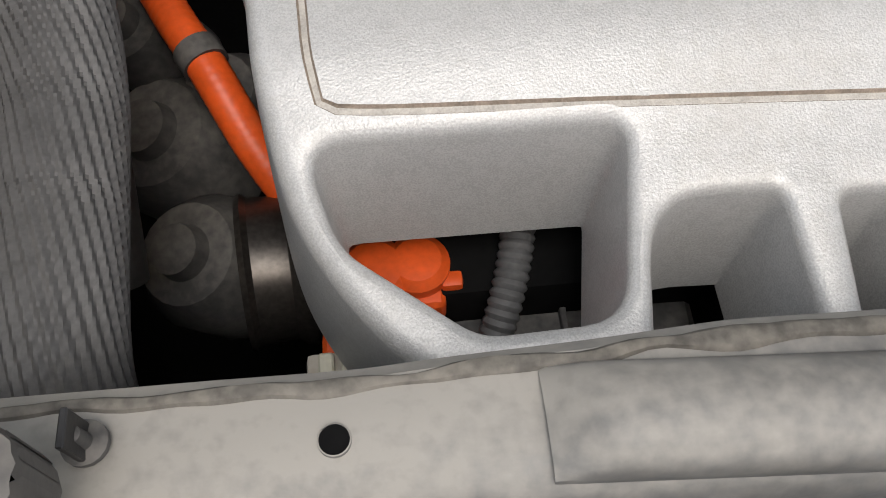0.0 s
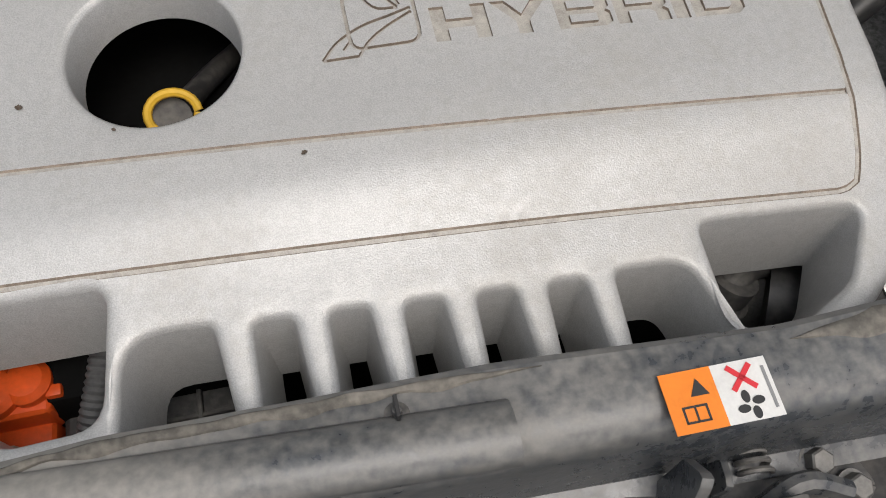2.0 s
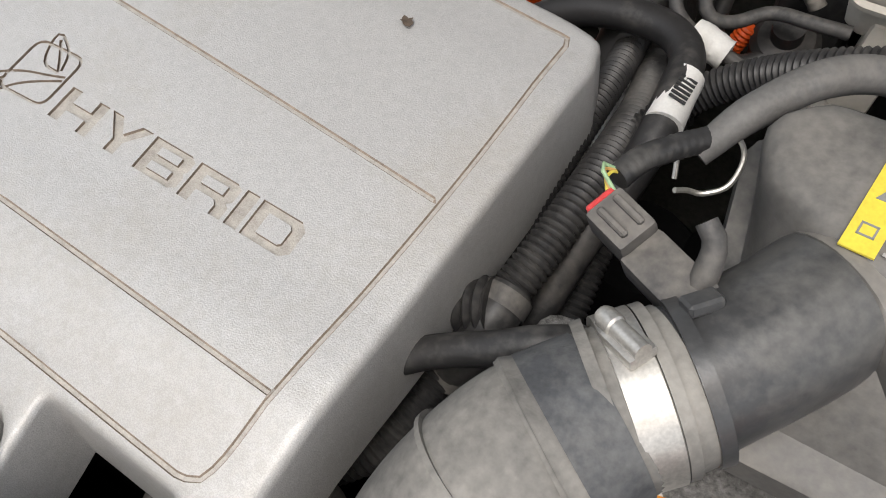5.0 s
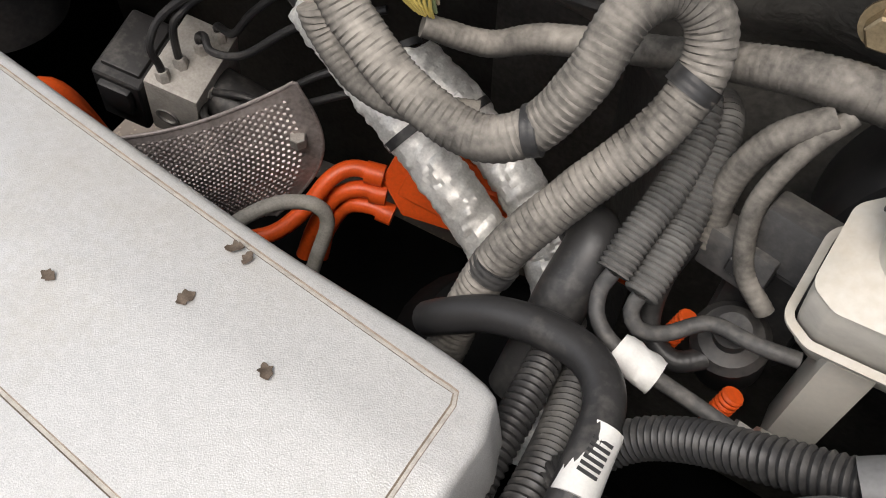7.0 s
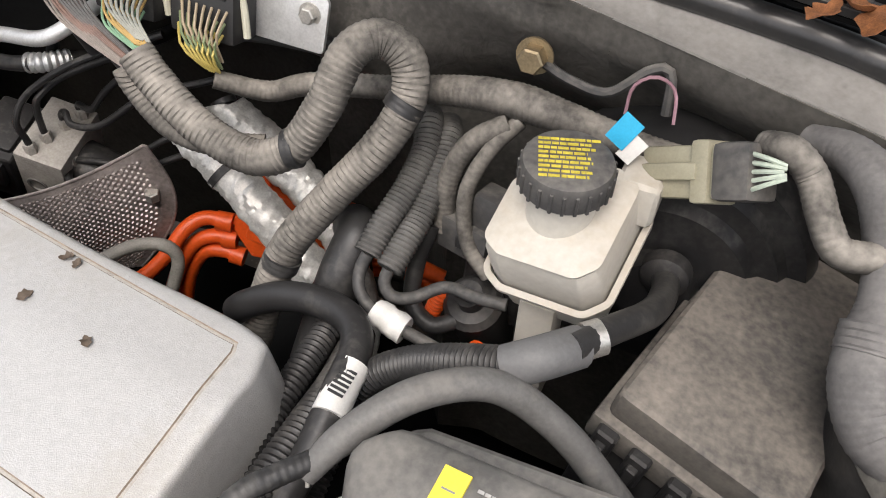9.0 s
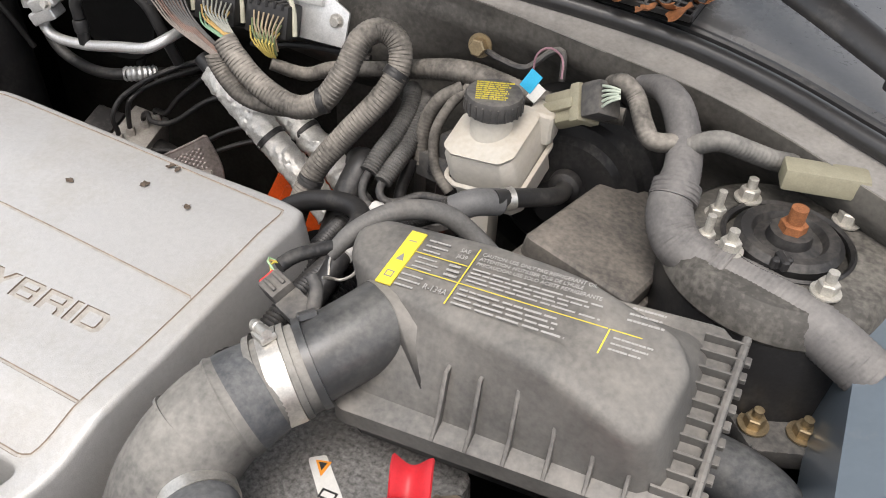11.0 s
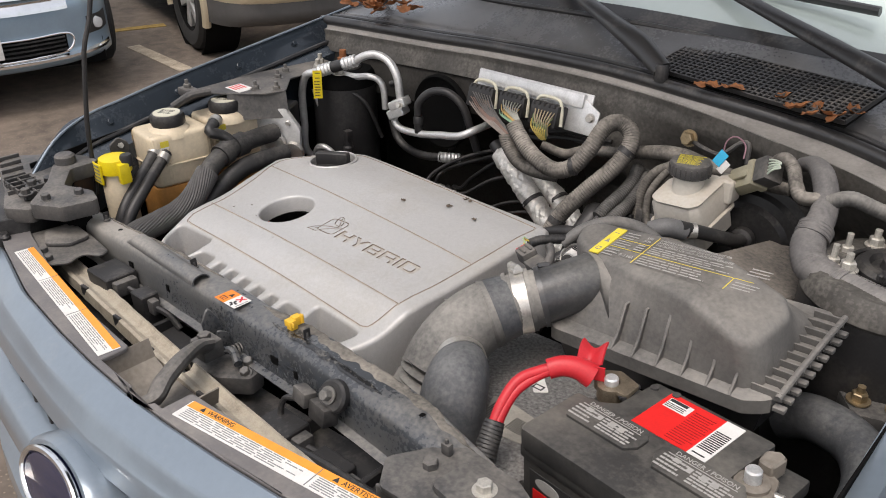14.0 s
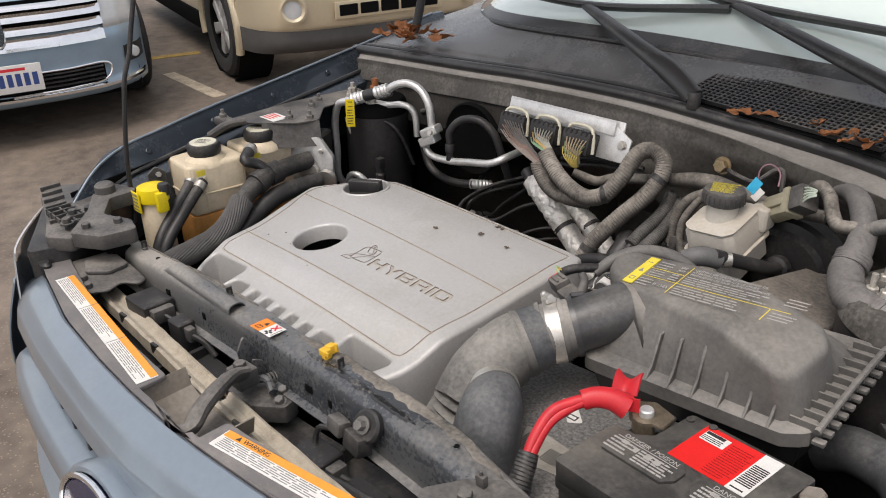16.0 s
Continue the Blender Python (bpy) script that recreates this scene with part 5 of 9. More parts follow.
# ---- brake fluid reservoir ----
res = thing("brake_fluid_reservoir", "milky white brake fluid reservoir with a dusty black cap", "reservoir", (0.756, 0.620, 0.997))
RM = plane_at((0.753, 0.630, 1.063), (0.092, -0.010, 0.010), (0.010, 0.098, 0.034))
ro = ccw(rpoly([(-0.048, -0.036), (-0.030, -0.046), (0.036, -0.044), (0.050, -0.028), (0.052, 0.050), (0.030, 0.060), (-0.010, 0.056), (-0.048, 0.022)], 0.014))
def rl(off, z, shift=0.0):
    return [tuple(RM @ Vector((x, y + shift, z))) for x, y in offset_loop(ro, off)]
def shrink(k, z):
    return [tuple(RM @ Vector((0.002 + (x - 0.002) * k, 0.007 + (y - 0.007) * k, z))) for x, y in ro]
part("body", loft([rl(0.012, -0.045), rl(0.008, -0.040), rl(0.006, -0.004), rl(0.006, 0.004), rl(0.007, 0.036), rl(0.010, 0.042), shrink(0.86, 0.0475), shrink(0.70, 0.050), shrink(0.4, 0.051)], True, True), RESV, res)
part("seam_flange", loft([rl(0.004, -0.0025), rl(-0.001, -0.0018), rl(-0.001, 0.0018), rl(0.004, 0.0025)], False, False), RESV, res)
part("neck", lathe([(0.024, -0.03), (0.023, 0.03), (0.0, 0.03)], 32, Matrix.Translation((0.748, 0.622, 1.118))), RESV, res)
cap = part("cap", lathe([(0.0, -0.002), (0.029, -0.002), (0.0315, 0.001), (0.0315, 0.016), (0.030, 0.020), (0.026, 0.0215), (0.0, 0.0215)], 36, Matrix.Translation((0.747, 0.624, 1.135))), GREYP, res, "dusty black screw cap")
part("cap_print", bars(text_rows(-0.020, 0.022, -0.020, 0.020, 9, 0.55, 31), pose(0.747, 0.624, 1.1567, 0, 0, 20)), mat("faded_yellow_print", (0.50, 0.42, 0.05), 0.7, 0, 0.35, 120), cap, "faded yellow print")
for a in range(0, 360, 15):
    part("knurl", box(0.0308, 0.0328, -0.0012, 0.0012, -0.010, 0.006, 0.0004, 1, Matrix.Translation((0.747, 0.624, 1.145)) @ pose(0, 0, 0, 0, 0, a)), GREYP, cap)
part("spout", box(0.776, 0.808, 0.650, 0.685, 1.088, 1.128, 0.008, 3), RESV, res)
part("mount", box(0.734, 0.764, 0.598, 0.638, 0.90, 1.03, 0.006), RESV, res)

boost = thing("brake_booster", "large round black brake booster behind the reservoir", "brake booster", (0.84, 0.72, 0.85))
part("drum", lathe([(0.0, 0.05), (0.03, 0.05), (0.035, 0.035), (0.070, 0.032), (0.078, 0.024), (0.092, 0.022), (0.098, 0.012), (0.112, 0.010), (0.117, 0.0), (0.120, -0.012), (0.120, -0.06)], 56, axis((0.820, 0.716, 1.000), (0.05, -1, 0.12))), mat("gloss_black_drum", (0.014, 0.014, 0.015), 0.28, 0, 0.3, 20, 0.05, 200, 0.30, (0.2, 0.19, 0.17)), boost)
part("check_valve", lathe([(0, 0), (0.020, 0), (0.019, 0.012), (0.012, 0.016), (0, 0.018)], 24, axis((0.828, 0.678, 1.029), (0, -1, 0.1))), BLACK, boost)
part("vacuum_hose", tube([(0.828, 0.674, 1.029), (0.832, 0.643, 1.039), (0.827, 0.607, 1.056), (0.804, 0.562, 1.076), (0.789, 0.530, 1.090)], 0.0105, 14), RUBBER, boost)
part("hose_sleeve", tube([(0.792, 0.540, 1.081), (0.775, 0.516, 1.090), (0.756, 0.506, 1.081)], 0.0145, 16), mat("grey_sleeve", (0.12, 0.12, 0.12), 0.5, 0, 0.2, 40, 0.1, 200, 0.3), boost, "grey plastic sleeve")
part("loom", tube([(0.762, 0.509, 1.083), (0.721, 0.511, 1.058), (0.683, 0.516, 1.024), (0.654, 0.506, 0.998), (0.627, 0.468, 0.969), (0.606, 0.430, 0.930)], 0.0125, 16, rib=0.002, pitch=0.0045), RUBBER, boost, "black corrugated loom")
part("hose_clip", lathe([(0.0105, -0.006), (0.0125, -0.006), (0.0125, 0.006), (0.0105, 0.006)], 20, axis((0.799, 0.551, 1.080), (0.7, 0.7, 0))), STEEL, boost)

# ---- fuse box ----
fuse = thing("fuse_box", "dusty dark grey plastic fuse box with moulded lettering and side latches", "fuse box", (0.903, 0.590, 0.909))
FM = plane_at((0.825, 0.540, 1.052), (0.100, -0.026, -0.012), (0.10, 0.227, -0.03))
part("lid", box(0, 0.131, 0, 0.235, -0.030, 0.0, 0.008, 3, FM), FUSEP, fuse)
part("lid_step", box(-0.006, 0.137, -0.008, 0.238, -0.050, -0.026, 0.004, 2, FM), FUSEP, fuse)
part("body", box(-0.002, 0.132, -0.004, 0.232, -0.13, -0.048, 0.005, 2, FM), BLACK, fuse)
for x in (0.010, 0.036, 0.066, 0.086):
    part("latch", join(box(x - 0.008, x + 0.008, -0.016, -0.006, -0.060, -0.028, 0.002, 1, FM), box(x - 0.004, x + 0.004, -0.021, -0.013, -0.052, -0.036, 0.001, 1, FM)), BLACK, fuse)
part("moulded_text", bars(text_rows(0.030, 0.085, 0.090, 0.170, 5, 0.3, 17), FM), FUSEP, fuse)

# ---- wiring harnesses ----
def crinkle(bm, amp):
    """Creases a skin like hand-pressed foil."""
    bm.normal_update()
    for v in bm.verts:
        c = v.co
        v.co = c + v.normal * amp * (0.8 * abs(noise.noise(c * 55)) + 0.6 * abs(noise.noise(c * 130 + Vector((5, 0, 0)))) - 0.35)
    return bm


LOOMG = mat("dusty_loom", (0.055, 0.054, 0.052), 0.55, 0, 0.3, 50, 0.2, 200, 0.62, (0.27, 0.26, 0.24))


def harness(name, label, pts, r, material, kind="wrap", segs=16):
    bm = tube(pts, r, segs, wrap=0.06 if max(r if isinstance(r, (list, tuple)) else [r]) < 0.02 else 0.03, seed=len(label)) if kind == "wrap" else tube(pts, r, segs, rib=0.16 * (r if not isinstance(r, (list, tuple)) else max(r)), pitch=0.0050 if kind == "rib" else 0.004) if kind in ("rib", "finerib") else tube(pts, r, segs)
    return solo(name, bm, material, label, "cable" if kind == "plain" else "wiring harness")


LOOPP = [(0.399, 0.618, 1.132), (0.416, 0.613, 1.116), (0.455, 0.605, 1.091), (0.502, 0.605, 1.076), (0.534, 0.617, 1.087), (0.554, 0.636, 1.121), (0.563, 0.663, 1.154), (0.58, 0.682, 1.161), (0.601, 0.684, 1.148), (0.608, 0.67, 1.122), (0.596, 0.644, 1.091), (0.568, 0.614, 1.053), (0.541, 0.583, 1.011), (0.529, 0.563, 0.97), (0.521, 0.542, 0.921)]
lh = thing("wiring_harness", "thick tape-wrapped wiring harness bent into a loop", "wiring harness", (0.50, 0.62, 0.95))
part("tape_wrap", tube(LOOPP, 0.0146, 18, wrap=0.065, seed=5), TAPE, lh)
for k, f in ((9, 0.0), (12, 0.2), (3, 0.9)):
    a, b = Vector(LOOPP[k]).lerp(Vector(LOOPP[k + 1]), f), Vector(LOOPP[k]).lerp(Vector(LOOPP[k + 1]), f + 0.25)
    part("tape_band", tube([tuple(a), tuple(b)], 0.0160, 18, wrap=0.04, seed=k), RUBBER, lh, "smooth black tape band")
harness("wiring_harness", "tape-wrapped harness running along the firewall", [(0.432, 0.661, 1.089), (0.469, 0.683, 1.074), (0.505, 0.694, 1.086), (0.572, 0.705, 1.098), (0.647, 0.706, 1.118), (0.689, 0.705, 1.123), (0.721, 0.703, 1.122), (0.796, 0.706, 1.113), (0.873, 0.710, 1.117)], [0.008, 0.009, 0.010, 0.010, 0.013, 0.0145, 0.013, 0.011, 0.010], TAPE)
harness("wiring_harness", "taped wiring branch dropping behind the reservoir", [(0.690, 0.697, 1.112), (0.674, 0.677, 1.091), (0.665, 0.656, 1.059), (0.675, 0.641, 1.022), (0.698, 0.633, 1.000)], 0.0065, TAPE)
harness("wiring_harness", "thin taped branch beside the reservoir", [(0.683, 0.694, 1.109), (0.658, 0.680, 1.091), (0.646, 0.667, 1.059), (0.648, 0.655, 1.013)], 0.009, TAPE)
GTAPE = mat("grey_tape", (0.115, 0.110, 0.107), 0.6, 0, 0.25, 40, 0.4, 150, 0.55, (0.31, 0.295, 0.275))
MAINP = [(0.885, 0.700, 1.165), (0.908, 0.682, 1.177), (0.930, 0.660, 1.174), (0.948, 0.640, 1.150), (0.956, 0.612, 1.130), (0.957, 0.578, 1.106), (0.976, 0.556, 1.086), (1.018, 0.540, 1.080), (1.065, 0.526, 1.080), (1.115, 0.508, 1.076), (1.17, 0.485, 1.06)]
mh = thing("wiring_harness", "thick grey tape-wrapped main harness beside the strut tower", "wiring harness", (0.96, 0.58, 1.05))
part("tape_wrap", tube(MAINP, [0.011, 0.013, 0.016, 0.0175, 0.019, 0.023, 0.0245, 0.024, 0.024, 0.025, 0.025], 20, wrap=0.03, seed=4), GTAPE, mh)
part("tape_joint", tube([(0.9565, 0.600, 1.1215), (0.957, 0.586, 1.1115)], 0.0245, 20, wrap=0.05, seed=6), GTAPE, mh, "wrinkled tape joint")
part("tape_joint", tube([(1.012, 0.542, 1.0805), (1.026, 0.5375, 1.0795)], 0.0262, 20, wrap=0.05, seed=7), GTAPE, mh, "wrinkled tape joint")
part("drop_lead", tube([(1.008, 0.536, 1.070), (0.998, 0.526, 1.045), (0.992, 0.520, 1.010)], 0.0075, 10, wrap=0.04), TAPE, mh)
part("tree_clip", join(box(-0.010, 0.010, -0.004, 0.004, -0.002, 0.010, 0.002, 1, pose(1.068, 0.545, 1.104, 0, 0, 30)), box(-0.004, 0.004, -0.010, 0.010, 0.0, 0.012, 0.002, 1, pose(1.068, 0.545, 1.104, 0, 0, 30))), BLACK, mh, "black plastic harness clip")
harness("wiring_harness", "taped wiring lead from the beige connector", [(0.859, 0.673, 1.172), (0.874, 0.660, 1.183), (0.890, 0.655, 1.173), (0.904, 0.637, 1.159), (0.917, 0.627, 1.148), (0.932, 0.627, 1.148), (0.953, 0.634, 1.153)], 0.010, TAPE)
harness("wiring_harness", "dusty taped branch to the strut tower's connector", [(0.955, 0.628, 1.151), (0.981, 0.632, 1.163), (1.009, 0.644, 1.154), (1.036, 0.658, 1.143), (1.062, 0.678, 1.134)], 0.0105, DUSTRUB)
solo("connector", box(-0.03, 0.05, -0.014, 0.014, -0.012, 0.012, 0.004, 2, pose(1.075, 0.648, 1.142, 0, 0, 12)), BEIGE, "dusty grey-brown wiring connector", "connector")

for pts in ([(0.602, 0.722, 1.070), (0.611, 0.704, 1.074), (0.617, 0.682, 1.064), (0.616, 0.650, 1.049), (0.611, 0.620, 1.036), (0.608, 0.596, 1.022)], [(0.618, 0.728, 1.060), (0.627, 0.708, 1.064), (0.632, 0.682, 1.055), (0.633, 0.645, 1.036), (0.631, 0.615, 1.026), (0.628, 0.593, 1.016)]):
    harness("corrugated_loom", "dusty corrugated loom over a brake pipe", pts, 0.0118, LOOMG, "finerib", 18)
pipe = thing("brake_pipe", "dark coated brake pipe with a torn white paper tag", "pipe", (0.66, 0.57, 0.97))
part("pipe", tube([(0.608, 0.597, 1.022), (0.605, 0.588, 1.010), (0.611, 0.575, 1.001), (0.627, 0.566, 0.996), (0.650, 0.562, 0.992), (0.680, 0.562, 0.984), (0.712, 0.560, 0.978)], 0.0052, 12), GREYP, pipe)
part("tag", crinkle(tube([(0.629, 0.566, 0.996), (0.638, 0.5645, 0.9945), (0.650, 0.563, 0.992), (0.658, 0.562, 0.9905)], [0.0105, 0.0115, 0.0120, 0.0118], 18, 0.002), 0.003), WHITE, pipe, "torn white paper tag")
part("union_nut", join(hexbolt((0.716, 0.560, 0.977), (1, -0.05, -0.2), 0.0085, 0.007), tube([(0.722, 0.560, 0.976), (0.750, 0.562, 0.970)], 0.011, 10)), STEEL, pipe, "pale steel union nut")
solo("brake_pipe", tube([(0.628, 0.594, 1.016), (0.627, 0.587, 1.006), (0.636, 0.582, 0.999), (0.651, 0.589, 0.997), (0.672, 0.606, 1.003), (0.700, 0.600, 1.012), (0.725, 0.602, 1.014)], 0.0052, 12), GREYP, "dark coated brake pipe to the reservoir", "pipe")
master = thing("brake_sensor_block", "dusty black plug blocks on the brake booster's face", "connector", (0.69, 0.68, 0.95))
part("plug", box(-0.028, 0.022, -0.012, 0.014, -0.020, 0.020, 0.004, 2, pose(0.700, 0.660, 1.040, -10, 0, -12)), GREYP, master, "dusty square plug")
part("plug", box(-0.024, 0.022, -0.012, 0.012, -0.018, 0.014, 0.003, 2, pose(0.672, 0.655, 1.018, -10, 0, -12)), GREYP, master)
part("plug_lock", box(-0.007, 0.007, -0.003, 0.003, -0.006, 0.006, 0.001, 1, pose(0.672, 0.641, 1.020, -10, 0, -12)), BLACK, master)
part("solenoid", lathe([(0, -0.055), (0.024, -0.055), (0.026, -0.04), (0.026, 0.012), (0.021, 0.018), (0.012, 0.020), (0.012, 0.034), (0, 0.034)], 26, axis((0.690, 0.632, 0.955), (-0.1, -0.35, 0.93))), BLACK, master, "round black solenoid with a plug")
part("valve_body", box(-0.030, 0.030, -0.020, 0.020, -0.060, 0.020, 0.008, 3, pose(0.700, 0.672, 0.990, -8, 0, -10)), BLACK, master)
part("lead", tube([(0.640, 0.650, 1.02), (0.634, 0.632, 0.985), (0.640, 0.612, 0.958), (0.662, 0.603, 0.950), (0.682, 0.612, 0.958)], 0.0075, 12, wrap=0.04), RUBBER, master)
for p, q in (((0.660, 0.630, 0.965), (0.652, 0.622, 0.935)), ((0.706, 0.600, 0.950), (0.700, 0.590, 0.920))):
    part("orange_sleeve", tube([p, tuple((Vector(p) + Vector(q)) / 2), q], 0.008, 12, rib=0.001, pitch=0.004), ORANGE, master, "orange corrugated sleeve")


bc = thing("high_voltage_cable", "glossy black cable with a torn white label, arching over the loom", "cable", (0.613, 0.480, 0.921))
part("cable", tube([(0.508, 0.543, 0.955), (0.522, 0.543, 0.971), (0.551, 0.550, 0.989), (0.588, 0.551, 1.001), (0.621, 0.542, 1.008), (0.639, 0.520, 1.011), (0.644, 0.483, 1.009), (0.645, 0.437, 0.991), (0.635, 0.382, 0.953), (0.628, 0.320, 0.899)], 0.0125, 18), BLACK, bc)
part("label", tube([(0.644, 0.505, 1.011), (0.645, 0.486, 1.009), (0.647, 0.464, 1.006)], 0.0132, 18), WHITE, bc, "torn white label")
part("label_print", join(*[box(-0.006, 0.006, -0.001 + i * 0.004, 0.001 + i * 0.004, 0.0128, 0.0136, 0, m=pose(0.6452, 0.486, 1.0092, 0, 12, 0)) for i in range(-3, 3)]), INK, bc)
solo("coolant_hose", tube([(0.678, 0.394, 1.073), (0.693, 0.419, 1.091), (0.720, 0.455, 1.100), (0.756, 0.486, 1.088), (0.798, 0.494, 1.057), (0.837, 0.489, 1.021), (0.878, 0.480, 0.980), (0.919, 0.460, 0.944)], [0.0075, 0.0098, 0.0105, 0.0105, 0.0105, 0.0105, 0.0105, 0.0105], 14), mat("worn_grey_hose", (0.11, 0.108, 0.104), 0.55, 0, 0.3, 40, 0.3, 150, 0.45), "worn grey hose arching behind the filter box", "hose")
harness("wiring_harness", "taped lead to the airflow sensor with bare coloured wires", [(0.650, 0.352, 1.080), (0.656, 0.368, 1.082), (0.668, 0.386, 1.081), (0.684, 0.406, 1.080), (0.700, 0.427, 1.090)], 0.0070, RUBBER)
for i, c in enumerate(((0.6, 0.5, 0.08), (0.5, 0.3, 0.1), (0.3, 0.45, 0.25))):
    solo("wire", tube([(0.651, 0.354, 1.083), (0.645 - 0.002 * i, 0.347, 1.086 + 0.002 * i), (0.652 + 0.004 * i, 0.338, 1.080)], 0.0011, 6), mat("wire_colour", c, 0.5), "thin coloured wire at the sensor plug", "wire")

for pts, r in (([(0.600, 0.270, 0.875), (0.596, 0.310, 0.905), (0.592, 0.345, 0.926), (0.593, 0.415, 0.956), (0.594, 0.475, 0.968), (0.592, 0.545, 0.966), (0.585, 0.60, 0.955)], 0.0125), ([(0.613, 0.327, 0.958), (0.619, 0.357, 0.970), (0.623, 0.405, 0.980), (0.624, 0.460, 0.976), (0.621, 0.512, 0.962), (0.612, 0.57, 0.95)], 0.0140), ([(0.50, 0.165, 0.82), (0.530, 0.183, 0.845), (0.559, 0.196, 0.867), (0.582, 0.218, 0.885), (0.592, 0.250, 0.900), (0.596, 0.282, 0.912)], 0.0135), ([(0.648, 0.54, 0.955), (0.640, 0.47, 0.945), (0.644, 0.40, 0.925), (0.65, 0.33, 0.89), (0.64, 0.26, 0.86)], 0.0125)):
    harness("corrugated_loom", "black corrugated loom beside the engine cover", pts, r, RUBBER, "rib", 18)
lj = thing("loom_junction", "black plastic loom junction with taped ends beside the cover", "junction", (0.61, 0.30, 0.93))
part("fork", tube([(0.601, 0.284, 0.912), (0.609, 0.292, 0.936), (0.613, 0.310, 0.955), (0.614, 0.330, 0.960)], [0.016, 0.0165, 0.0165, 0.0155], 18), RUBBER, lj)
part("end_cap", tube([(0.600, 0.282, 0.905), (0.602, 0.287, 0.914)], 0.0185, 18), GREYP, lj)
part("end_cap", tube([(0.6135, 0.316, 0.9565), (0.614, 0.328, 0.9595)], 0.0175, 18), GREYP, lj)
thr = thing("throttle_body", "grimy cast throttle body with a white code sticker", "throttle body", (0.57, 0.13, 0.82))
part("body", lathe([(0, -0.05), (0.046, -0.05), (0.050, -0.03), (0.050, 0.012), (0.044, 0.018), (0.040, 0.030), (0, 0.030)], 36, axis((0.578, 0.128, 0.845), (0.85, -0.30, 0.30))), DSTEEL, thr)
part("flange", prism(ccw(rpoly([(-0.056, -0.050), (0.056, -0.050), (0.056, 0.050), (-0.056, 0.050)], 0.018, 4)), -0.010, 0.0, 0.002, 1, m=axis((0.570, 0.131, 0.842), (0.85, -0.30, 0.30))), DSTEEL, thr)
part("sticker", box(-0.010, 0.010, -0.026, 0.026, 0.0, 0.0008, 0, m=plane_at((0.562, 0.142, 0.893), (0.45, -0.2, 0.25), (0.35, 0.9, -0.1))), WHITE, thr, "white code sticker")
part("sticker_print", bars(text_rows(-0.008, 0.008, -0.002, 0.024, 6, 0.4, 3), plane_at((0.562, 0.142, 0.893), (0.45, -0.2, 0.25), (0.35, 0.9, -0.1)) @ Matrix.Translation((0, 0, 0.0009))), INK, thr)
for p in ((0.600, 0.150, 0.892), (0.612, 0.092, 0.868)):
    part("bolt", hexbolt(p, (0.6, -0.2, 0.75), 0.006, 0.005, 0.008), STEEL, thr)
harness("hose", "thick black hose rising behind the engine cover", [(0.575, 0.633, 1.004), (0.587, 0.618, 1.012), (0.584, 0.591, 0.989), (0.581, 0.567, 0.957), (0.577, 0.543, 0.921)], 0.019, RUBBER, "plain", 20)
harness("hose", "short black hose bridging the loom beside the cover", [(0.545, 0.236, 0.945), (0.574, 0.250, 0.957), (0.598, 0.265, 0.971), (0.628, 0.277, 0.988), (0.650, 0.288, 1.000), (0.672, 0.302, 0.998), (0.695, 0.318, 0.980)], 0.0105, RUBBER, "plain")
solo("corrugated_boot", tube([(0.566, 0.305, 0.945), (0.582, 0.308, 0.951), (0.596, 0.310, 0.955), (0.611, 0.314, 0.961)], 0.0195, 24, rib=0.004, pitch=0.0065), RUBBER, "black ribbed rubber boot", "boot")
# added filler lumps whose near-black colour stands in for deep shade
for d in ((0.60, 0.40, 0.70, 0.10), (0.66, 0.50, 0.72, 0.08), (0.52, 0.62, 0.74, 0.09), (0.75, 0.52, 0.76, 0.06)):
    solo("bay_lump", lathe([(0, 0), (d[3], 0), (d[3] * 0.95, 0.06), (d[3] * 0.6, 0.10), (0, 0.11)], 24, Matrix.Translation(d[:3])), DARK, "near-black filler lump for the shade deep in the bay", "casting")

# ---- orange high-voltage parts ----
hv = thing("high_voltage_connector", "bright orange high-voltage connector block with three cables", "connector", (0.37, 0.77, 0.70))
HVM = plane_at((0.312, 0.768, 0.764), (0.121, 0.006, -0.030), (0.010, 0.030, 0.075)) @ Matrix.Diagonal((1.12, 1.18, 1.0, 1.0))
part("block", prism(ccw(rpoly([(0.0, -0.010), (0.006, 0.045), (0.030, 0.050), (0.130, 0.060), (0.135, -0.006), (0.034, -0.034)], 0.006, 3)), -0.055, 0.0, 0.005, 2, m=HVM), ORANGE, hv)
part("cover_ridge", prism(ccw(rpoly([(0.020, -0.014), (0.024, 0.034), (0.120, 0.044), (0.120, -0.006)], 0.006, 3)), -0.002, 0.004, 0.002, 1, m=HVM), ORANGE, hv)
part("fin", prism(ccw(rpoly([(0.004, 0.040), (0.016, 0.090), (0.030, 0.050)], 0.004, 2)), -0.050, -0.010, 0.002, 1, m=HVM), ORANGE, hv, "upright orange fin")
part("fin", prism(ccw(rpoly([(0.050, 0.050), (0.052, 0.066), (0.064, 0.052)], 0.002, 2)), -0.050, -0.010, 0.001, 1, m=HVM), ORANGE, hv)
part("screw", hexbolt(tuple(HVM @ Vector((0.100, 0.012, 0.003))), tuple(HVM.to_3x3() @ Vector((0, 0, 1))), 0.004, 0.002), BRASS, hv)
